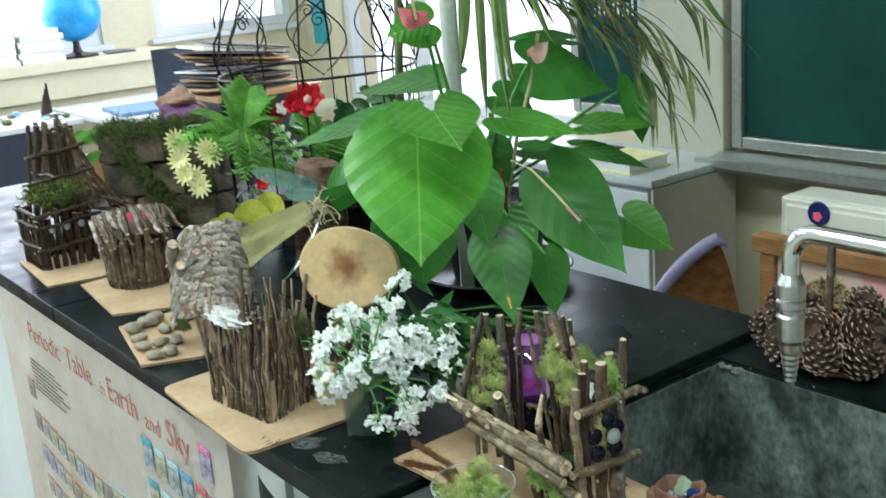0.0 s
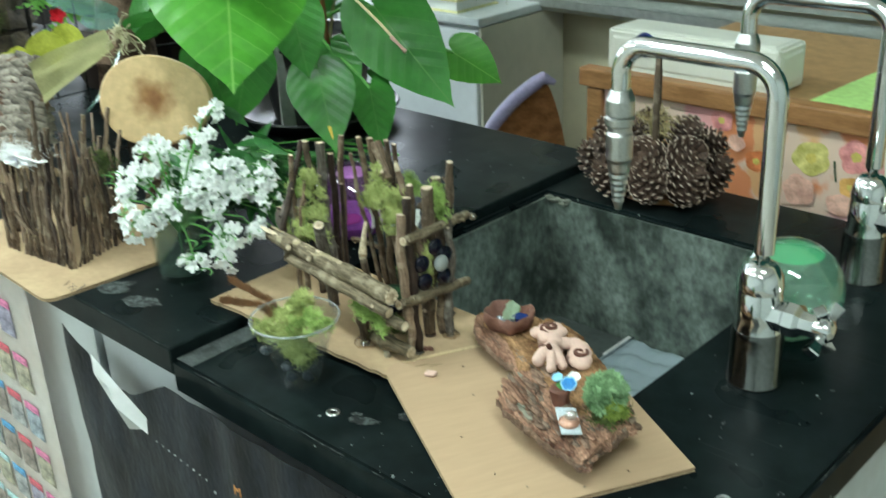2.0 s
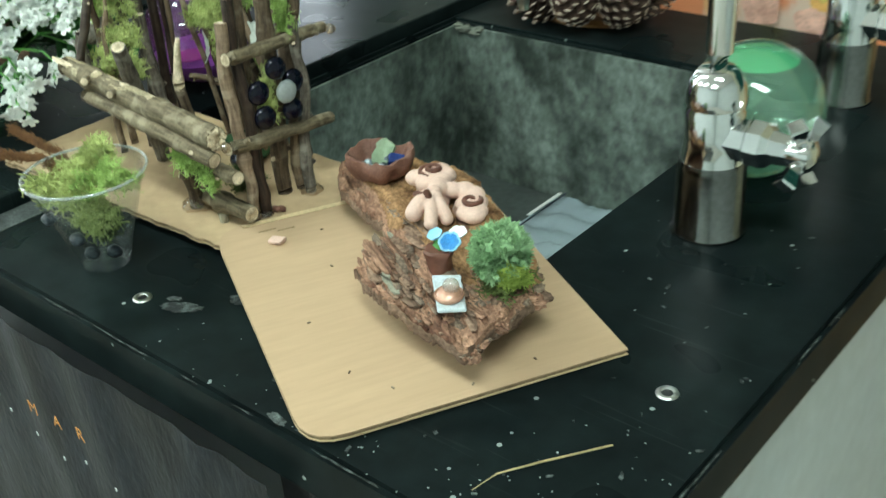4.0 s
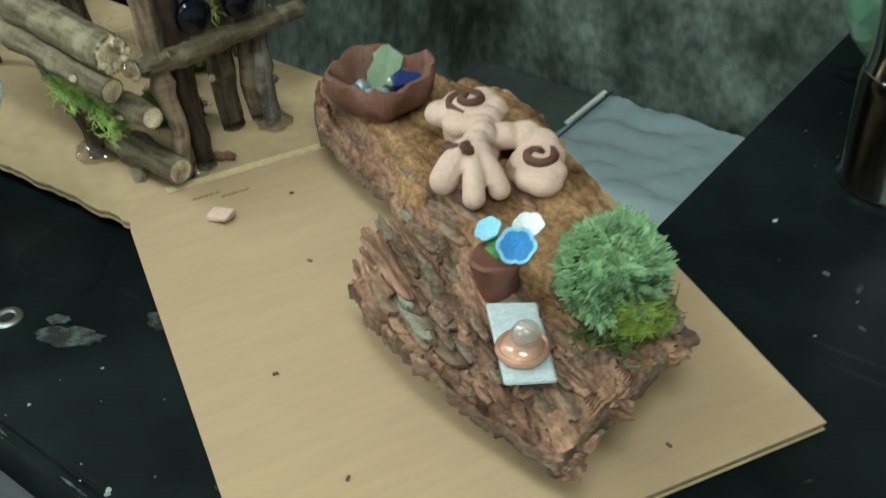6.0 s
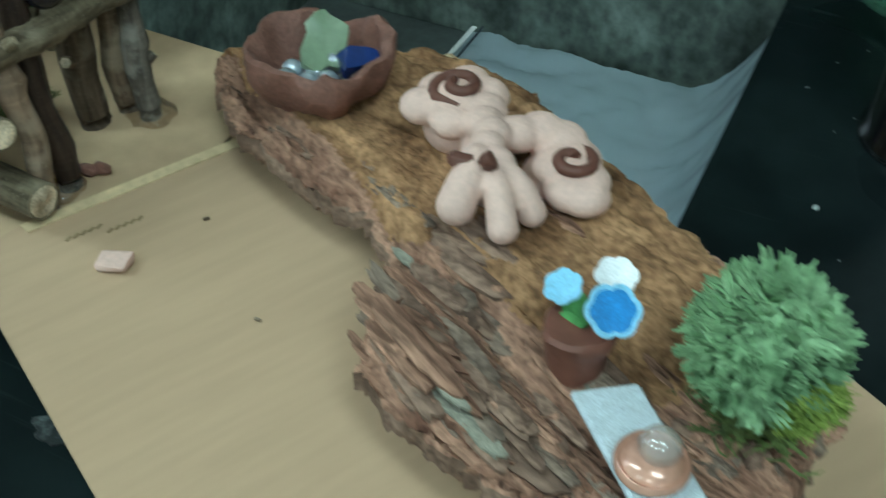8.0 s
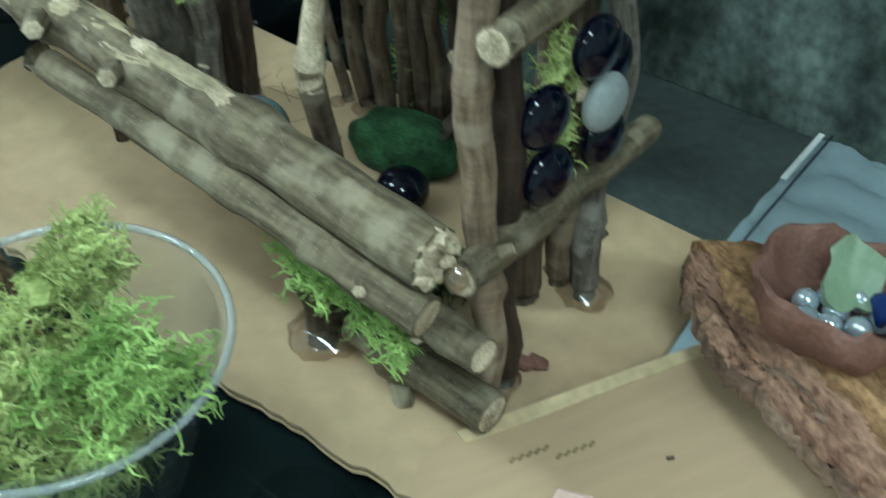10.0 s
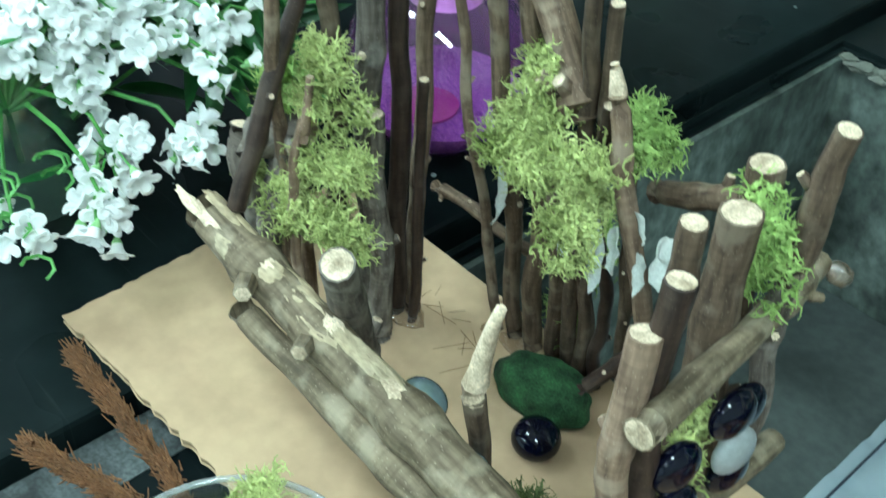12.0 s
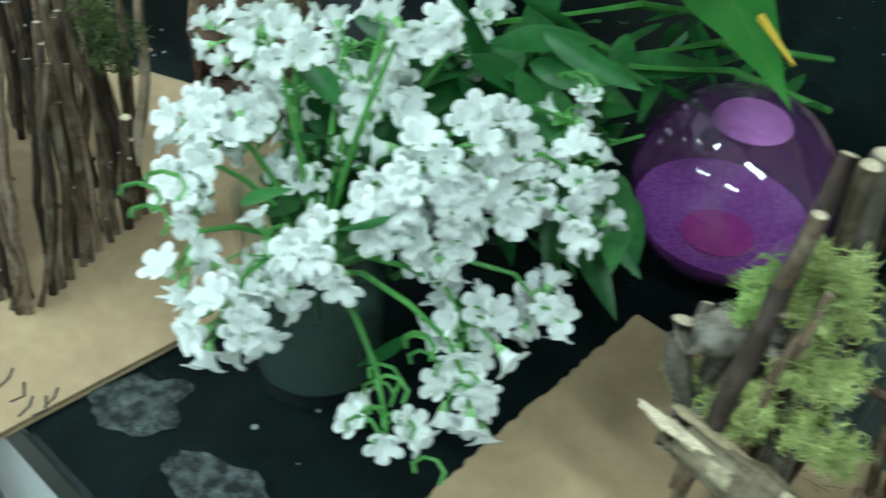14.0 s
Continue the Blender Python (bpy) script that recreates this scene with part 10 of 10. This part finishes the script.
for i, (p, q, w) in enumerate((((-0.4585, 0.2608, 1.1494), (-0.5277, 0.1866, 1.1773), 0.028), ((-0.4379, 0.2520, 1.1409), (-0.4824, 0.2148, 1.1425), 0.022), ((-0.4089, 0.2251, 1.1078), (-0.3875, 0.1548, 1.0305), 0.030), ((-0.4689, 0.2743, 1.1277), (-0.4459, 0.3176, 1.1397), 0.02), ((-0.4576, 0.2853, 1.1091), (-0.4377, 0.3267, 1.1300), 0.025))):
    bm = bmesh.new()
    leaf_mesh(bm, p, q, (0.4, 0.4, 0.8), w, oval, 0.2, 0.1, 0.02, 10, 3)
    part("wing", bm, IRID if i < 3 else LEAFD, fo, "shimmering green film" if i < 3 else "", smooth=True)
rr = random.Random(131)
for i in range(22):
    p = Vector((-0.4373, 0.2469, 1.1273))
    pts = [p]
    for k in range(5):
        p = p + Vector((rr.gauss(0, 0.006), rr.gauss(0, 0.006), rr.gauss(-0.003, 0.007)))
        pts.append(p)
    bm = bmesh.new()
    tube(bm, pts, 0.0009, 4)
    part("raffia_thread", bm, RAFFIA, fo, smooth=True)
bm = bmesh.new()
tube(bm, [(-0.4382, 0.2383, 1.0339), (-0.4469, 0.2459, 1.0750), (-0.4544, 0.2570, 1.1245)], [0.005, 0.004, 0.003], 6)
ft = Vector((-0.5709, 0.3132, 0.9000))
tube(bm, [(ft.x, ft.y, TOP + 0.0005), (-0.4385, 0.2387, 1.0355)], [0.006, 0.005], 6)
part("stick", bm, TWIG, fo, smooth=True)
slim_leaf((-0.4946, 0.3033, 1.1090), (-0.5079, 0.3495, 1.1823), 0.03, LEAFD, 0.1, fo, (0.5, 0.5, 0.2))

# small green seedling in a white pot beyond the huts
sd = thing("seedling", (-2.1131, 0.4510, 0.9000), "small bright green seedling in a pale box", "seedling")
s0 = Vector((-2.1131, 0.4510, 0.9000))
bm = bmesh.new()
box(bm, s0 + Vector((0, 0, 0.041)), (0.14, 0.10, 0.08), None, 0.004)
part("box", bm, WOODL, sd, "pale wooden box")
for i, (p, w) in enumerate((((-1.5511, 0.2765, 1.1240), 0.05), ((-1.5619, 0.3070, 1.1218), 0.045), ((-1.5372, 0.2973, 1.0789), 0.035))):
    bm = bmesh.new()
    p = Vector(p)
    leaf_mesh(bm, p - Vector((0, 0.02, 0.01)), p + Vector((0, 0.03, 0.0)), (0.5, 0.2, 0.8), w, oval, 0.2, 0.1, 0, 8, 3)
    tube(bm, [s0 + Vector((0, 0, 0.08)), p - Vector((0, 0.02, 0.01))], 0.002, 5)
    part("leaf", bm, FERN, sd, smooth=True)

# ---- anthurium in a pot on a black saucer ----
pcx, pcy = -0.50, 0.635
tr = thing("plant_saucer", (pcx, pcy, TOP), "black plastic plant saucer on the counter", "saucer")
bm = bmesh.new()
lathe(bm, (pcx, pcy, TOP + 0.0004), [(0, 0), (0.115, 0), (0.135, 0.022), (0.139, 0.024), (0.137, 0.027), (0.130, 0.024), (0.112, 0.004), (0, 0.004)], 40)
part("dish", bm, BLACKP, tr, smooth=True)
an = thing("anthurium", (pcx, pcy, TOP + 0.005), "large anthurium with glossy heart-shaped leaves and pink spathes", "potted plant")
bm = bmesh.new()
lathe(bm, (pcx, pcy, TOP + 0.005), [(0, 0), (0.075, 0), (0.098, 0.13), (0.104, 0.13), (0.104, 0.142), (0.094, 0.142), (0.09, 0.125), (0, 0.12)], 32)
part("pot", bm, BLACKP, an, "black plastic nursery pot", smooth=True)
bm = bmesh.new()
lathe(bm, (pcx, pcy, TOP + 0.127), [(0, 0.004), (0.06, 0.003), (0.0895, 0.0)], 24)
rough_up(bm, 0.006, 60)
part("soil", bm, DARKPOT, an, "dark soil")
CROWN = Vector((pcx + 0.02, pcy - 0.05, TOP + 0.13))
EYE0 = Vector((0.898, -0.521, 1.479))


def anth_leaf(base, tip, width, m=LEAF, tilt=(0, 0, 0), cup=-0.10, droop=0.10, stalk=True, shape=heart, ripple=0.012, across=None):
    base, tip = Vector(base), Vector(tip)
    view = (EYE0 - (base + tip) / 2).normalized() + Vector(tilt)
    side = Vector(across) if across else (tip - base).cross(view)
    b = bmesh.new()
    leaf_mesh(b, base, tip, side, width, shape, cup, droop, ripple, 26, 7, 6)
    lf = part("leaf", b, m, an, smooth=True)
    if stalk:
        b = bmesh.new()
        mid = CROWN.lerp(base, 0.5) + Vector((0, 0, 0.05))
        pts = [CROWN + Vector((RND.gauss(0, 0.012), RND.gauss(0, 0.012), 0))]
        for k in range(1, 9):
            t = k / 8
            pts.append(pts[0] * (1 - t) ** 2 + mid * 2 * t * (1 - t) + base * t * t)
        tube(b, pts, [0.0042 - 0.0018 * k / 8 for k in range(9)], 7)
        part("petiole", b, STEM, an, smooth=True)
    return lf


anth_leaf((-0.2225, 0.2855, 1.2468), (-0.1053, 0.1899, 1.1090), 0.197, LEAF, (0.0, 0, 0.35), -0.16, 0.02)
anth_leaf((-0.1485, 0.2612, 1.2839), (-0.0599, 0.2312, 1.2465), 0.122, LEAF, (0, 0, 0.05), 0.10, 0.02, shape=deep_heart, across=(0.25, 0.95, 0.10))
anth_leaf((-0.3170, 0.6098, 1.1117), (-0.1449, 0.5902, 0.9916), 0.135, LEAFD, (-0.3, -0.2, 0.4), -0.10, 0.06)
anth_leaf((-0.2758, 0.7366, 1.0216), (-0.1732, 0.7326, 0.9897), 0.085, LEAF, (0, 0, 0.3), 0.12, 0.05)
anth_leaf((-0.3073, 0.4430, 1.1410), (-0.2183, 0.3920, 1.0663), 0.085, LEAFD, (0.1, 0, 0.2), 0.1, 0.05)
anth_leaf((-0.2512, 0.4330, 1.0647), (-0.023, 0.262, 1.046), 0.092, LEAFD, (0, 0, 0.5), -0.14, 0.05)
anth_leaf((-0.2767, 0.5519, 1.0052), (-0.1913, 0.4899, 0.9424), 0.07, LEAFD, (0.3, 0, 0.2), 0.1, 0.05)
anth_leaf((-0.3690, 0.5598, 1.0491), (-0.2890, 0.5291, 0.9852), 0.085, LEAFD, (0, 0, 0.3), 0.1, 0.05)
anth_leaf((-0.4305, 0.6775, 1.2821), (-0.3169, 0.7553, 1.2269), 0.110, LEAFD, (0, 0.2, -0.5), 0.15, 0.08)
anth_leaf((-0.3634, 0.5566, 1.2144), (-0.2358, 0.6010, 1.1962), 0.075, LEAF, (0, 0, 1.6), -0.1, 0.05)
anth_leaf((-0.3724, 0.8683, 1.2224), (-0.3227, 0.8382, 1.1296), 0.07, LEAFD, (0.3, 0.2, 0.3), 0.3, 0.1)
anth_leaf((-0.4138, 0.7874, 1.1601), (-0.2992, 0.8417, 1.1702), 0.07, LEAF, (0, 0, 1.8), 0.1, 0.1)
anth_leaf((-0.4170, 0.7742, 1.1217), (-0.2972, 0.8254, 1.0989), 0.055, LEAFD, (0, 0, 2.2), 0.1, 0.1)
anth_leaf((-0.4232, 0.6534, 1.1395), (-0.3424, 0.7066, 1.1285), 0.06, LEAFD, (0, 0, 2.2), 0.1, 0.1)
anth_leaf((-0.4740, 0.5293, 1.2738), (-0.6107, 0.4379, 1.2685), 0.10, LEAFD, (0, 0, 2.4), 0.1, 0.1)
anth_leaf((-0.4849, 0.4352, 1.2273), (-0.6648, 0.3252, 1.1932), 0.085, LEAFD, (0, 0, 2.0), 0.1, 0.1)
anth_leaf((-0.3954, 0.4485, 1.3715), (-0.4158, 0.3845, 1.3615), 0.075, LEAF, (0, 0, 0.3), 0.1, 0.05)
anth_leaf((-0.3208, 0.3695, 1.0851), (-0.2676, 0.3014, 1.0153), 0.085, LEAFD, (0.2, 0, 0.2), 0.15, 0.05)
anth_leaf((-0.4017, 0.3594, 1.0790), (-0.3369, 0.3410, 1.0010), 0.09, LEAFD, (0.2, 0.2, 0.2), 0.15, 0.05)
anth_leaf((-0.3865, 0.6746, 0.9961), (-0.3231, 0.7055, 0.9845), 0.06, LEAFD, (0, 0, 1.0), 0.1, 0.1)
anth_leaf((-0.4973, 0.8298, 1.3032), (-0.5358, 0.7162, 1.3252), 0.06, LEAFD, (0, 0, 2.0), 0.1, 0.1)
anth_leaf((-0.5077, 0.6700, 1.2236), (-0.4596, 0.7171, 1.1898), 0.07, LEAFD, (0, 0, 0.6), 0.1, 0.1)
anth_leaf((-0.4527, 0.5914, 1.1524), (-0.4056, 0.5954, 1.0893), 0.08, LEAFD, (0, 0, 0.3), 0.1, 0.1)
bm = bmesh.new()
tip6 = Vector((-0.023, 0.262, 1.046))
d6 = (Vector((-0.2512, 0.4330, 1.0647)) - tip6).normalized()
tube(bm, [tip6 + d6 * 0.012 + Vector((0.0025, -0.0035, 0.003)), tip6 + d6 * 0.045 + Vector((0.0025, -0.0045, 0.004))], [0.0010, 0.0022], 5)
part("yellow_streak", bm, mat("yellowed_leaf", (0.62, 0.42, 0.05), 0.5), an, "yellowed patch near the tip", smooth=True)
# spathes and spadices
for p, q, w, m in (((-0.3588, 0.3977, 1.3786), (-0.3744, 0.3781, 1.4014), 0.028, ROSE), ((-0.3505, 0.4097, 1.3854), (-0.3603, 0.3789, 1.3821), 0.024, ROSE), ((-0.3217, 0.5918, 1.3071), (-0.3004, 0.6030, 1.3269), 0.030, PINK), ((-0.3200, 0.5939, 1.3086), (-0.3182, 0.5669, 1.3154), 0.026, PINK)):
    bm = bmesh.new()
    leaf_mesh(bm, p, q, (0.4, 0.5, -0.5), w, heart, 0.3, 0.2, 0, 12, 4)
    part("spathe", bm, m, an, "waxy pink spathe", smooth=True)
for pts, r, m in (([(-0.3219, 0.5923, 1.3114), (-0.3385, 0.5955, 1.2621), (-0.3907, 0.6078, 1.1744), (-0.4461, 0.6243, 1.0383), (-0.4827, 0.6429, 0.9561)], 0.0028, SPADIX),
                  ([(-0.3630, 0.5682, 1.1421), (-0.3111, 0.5632, 1.1351), (-0.2506, 0.5579, 1.1033), (-0.2072, 0.5609, 1.0691)], 0.0022, SPADIX),
                  ([(-0.2266, 0.5550, 1.0869), (-0.2043, 0.5604, 1.0679)], 0.0034, PINK),
                  ([(-0.3130, 0.5881, 1.3181), (-0.3113, 0.5930, 1.3416)], 0.003, SPADIX), ([(-0.3507, 0.3923, 1.3832), (-0.3537, 0.3912, 1.4191)], 0.003, SPADIX),
                  ([(-0.3809, 0.4329, 1.3583), (-0.4366, 0.5010, 1.2251), (-0.4884, 0.6084, 1.0048)], 0.0028, STEM)):
    bm = bmesh.new()
    tube(bm, pts, r, 7)
    part("flower_stalk", bm, m, an, smooth=True)
for i, (p, q) in enumerate((((-0.4638, 0.6077, 0.9368), (-0.3950, 0.5297, 1.1412)), ((-0.4596, 0.6226, 0.9234), (-0.3866, 0.5669, 1.1258)), ((-0.4777, 0.6062, 0.9345), (-0.4065, 0.5240, 1.1688)), ((-0.4694, 0.6449, 0.9265), (-0.4228, 0.6440, 1.1070)), ((-0.4647, 0.6213, 0.9333), (-0.4299, 0.5871, 1.2122)))):
    bm = bmesh.new()
    p, q = Vector(p), Vector(q)
    tube(bm, [p, p.lerp(q, 0.5) + Vector((0.004, 0.004, 0)), q], 0.0036, 7)
    part("petiole", bm, BROWNST if i < 3 else STEM, an, smooth=True)

# white pole in front of the plant
bm = bmesh.new()
p0 = Vector((-0.4873, 0.5579, 0.9000))
p1 = Vector((-0.4107, 0.4999, 1.4525))
tube(bm, [(p0.x, p0.y, TOP + 0.0005), Vector((p0.x, p0.y, TOP + 0.0005)).lerp(p1, 0.5), p1, p1 + (p1 - p0) * 0.25], 0.0135, 20)
solo("plastic_pole", bm, PVC, "white plastic pole standing on the counter", "pole", smooth=True)

# ---- palm with dry drooping fronds ----
pm = thing("potted_palm", (-0.72, 0.62, TOP), "tall drooping palm with narrow grey-green leaflets", "palm")
bm = bmesh.new()
lathe(bm, (-0.72, 0.60, TOP + 0.0004), [(0, 0), (0.05, 0), (0.065, 0.11), (0.068, 0.115), (0.06, 0.115), (0, 0.105)], 28)
part("pot", bm, DARKPOT, pm, smooth=True)
bm = bmesh.new()
PT = Vector((-0.70, 0.62, 1.50))
tube(bm, [(-0.72, 0.60, TOP + 0.1), (-0.715, 0.61, 1.25), PT], [0.010, 0.008, 0.007], 8)
part("stem", bm, FROND, pm, smooth=True)
rr = random.Random(151)


def palm_frond(pts, leaflets, length, droop, m=FROND):
    pts = [Vector(p) for p in pts]
    b = bmesh.new()
    n_ = 12
    cur = []
    for k in range(n_ + 1):
        t = k / n_
        cur.append(pts[0] * (1 - t) ** 2 + pts[1] * 2 * t * (1 - t) + pts[2] * t * t)
    tube(b, cur, [0.0026 * (1 - 0.7 * k / n_) for k in range(n_ + 1)], 5)
    part("rachis", b, m, pm, smooth=True)
    for i in range(leaflets):
        t = 0.15 + 0.85 * i / leaflets
        k = min(n_ - 1, int(t * n_))
        p = cur[k].lerp(cur[k + 1], t * n_ - k)
        d = (cur[k + 1] - cur[k]).normalized()
        s_ = d.cross(Vector((0, 0, 1))).normalized()
        for sg in (1, -1):
            L = length * rr.uniform(0.7, 1.15) * (1 - 0.35 * t)
            dr = (d * 0.8 + s_ * sg * rr.uniform(0.3, 0.9) + Vector((rr.gauss(0.10, 0.15), 0, rr.gauss(0, 0.15)))).normalized()
            e = p + dr * L * 0.75 + Vector((0, 0, -droop * L * rr.uniform(0.8, 1.2)))
            mid = p + dr * L * 0.5 + Vector((0, 0, 0.02 * L))
            bb = bmesh.new()
            w = rr.uniform(0.0026, 0.0044)
            sd_ = dr.cross(Vector((0, 0, 1))).normalized()
            rows_ = []
            for j in range(7):
                u = j / 6
                c_ = p * (1 - u) ** 2 + mid * 2 * u * (1 - u) + e * u * u
                hw = w * (math.sin(math.pi * min(1, 0.12 + 0.88 * u)) ** 0.6)
                rows_.append((bb.verts.new(c_ + sd_ * hw), bb.verts.new(c_ + Vector((0, 0, -hw * 0.5))), bb.verts.new(c_ - sd_ * hw)))
            for r0, r1 in zip(rows_, rows_[1:]):
                for q in range(2):
                    bb.faces.new((r0[q], r0[q + 1], r1[q + 1], r1[q]))
            part("leaflet", bb, m, pm, smooth=True)


palm_frond((PT, (-0.4021, 0.89, 1.42), (-0.2950, 0.89, 1.2150)), 13, 0.21, 0.42)
palm_frond((PT, (-0.4415, 0.8959, 1.4540), (-0.3542, 0.8939, 1.2788)), 11, 0.20, 0.22)
palm_frond((PT, (-0.3038, 0.8855, 1.4750), (-0.2000, 0.8700, 1.3150)), 11, 0.19, 0.35)
palm_frond((PT, (-0.5696, 0.9100, 1.4490), (-0.5430, 0.9954, 1.2945)), 9, 0.16, 0.2)
palm_frond((PT, (-0.4300, 0.8900, 1.37), (-0.3286, 0.89, 1.1800)), 10, 0.15, 0.45)
palm_frond((PT, (-0.5201, 0.8864, 1.3884), (-0.3629, 0.9475, 1.2422)), 11, 0.20, 0.12)
palm_frond((PT, (-0.33, 0.89, 1.42), (-0.235, 0.88, 1.215)), 9, 0.18, 0.35)
palm_frond((PT, (-0.36, 0.89, 1.34), (-0.255, 0.87, 1.130)), 7, 0.15, 0.40)
# broad strap leaves hanging in front
for p, q, e, w in (((-0.3297, 0.5355, 1.4470), (-0.3122, 0.5177, 1.3498), (-0.2943, 0.5261, 1.2739), 0.018), ((-0.3619, 0.4970, 1.4509), (-0.3603, 0.4934, 1.3687), (-0.3795, 0.4910, 1.2963), 0.020), ((-0.3486, 0.5132, 1.4493), (-0.3451, 0.5075, 1.3337), (-0.3644, 0.5248, 1.2176), 0.015),
                   ((-0.2923, 0.5481, 1.4607), (-0.2645, 0.5445, 1.3800), (-0.2407, 0.5635, 1.3253), 0.012), ((-0.3047, 0.5032, 1.4484), (-0.2840, 0.4860, 1.3293), (-0.2796, 0.5010, 1.2235), 0.012), ((-0.2563, 0.5863, 1.4407), (-0.2393, 0.6010, 1.3907), (-0.2378, 0.6261, 1.3430), 0.010), ((-0.1840, 0.7890, 1.4234), (-0.1526, 0.8088, 1.3454), (-0.1369, 0.8432, 1.3162), 0.012)):
    bm = bmesh.new()
    p, q, e = Vector(p), Vector(q), Vector(e)
    rows_ = []
    sd_ = Vector((0.62, 0.78, 0))
    for j in range(13):
        u = j / 12
        c_ = p * (1 - u) ** 2 + q * 2 * u * (1 - u) + e * u * u
        hw = w * 0.5 * (1 - u ** 3)
        rows_.append((bm.verts.new(c_ + sd_ * hw), bm.verts.new(c_ + Vector((0.003, -0.003, 0))), bm.verts.new(c_ - sd_ * hw)))
    for r0, r1 in zip(rows_, rows_[1:]):
        for k in range(2):
            bm.faces.new((r0[k], r0[k + 1], r1[k + 1], r1[k]))
    part("strap_leaf", bm, STRAP, pm, "broad yellow-green strap leaf", smooth=True)
bm = bmesh.new()
for p in ((-0.3297, 0.5355, 1.4470), (-0.3619, 0.4970, 1.4509), (-0.3486, 0.5132, 1.4493), (-0.2923, 0.5481, 1.4607), (-0.3047, 0.5032, 1.4484), (-0.2563, 0.5863, 1.4407), (-0.1840, 0.7890, 1.4234)):
    p = Vector(p)
    tube(bm, [PT, PT.lerp(p, 0.5) + Vector((0, 0, 0.08)), p], [0.004, 0.004, 0.005], 6)
part("leaf_bases", bm, STRAP, pm, smooth=True)
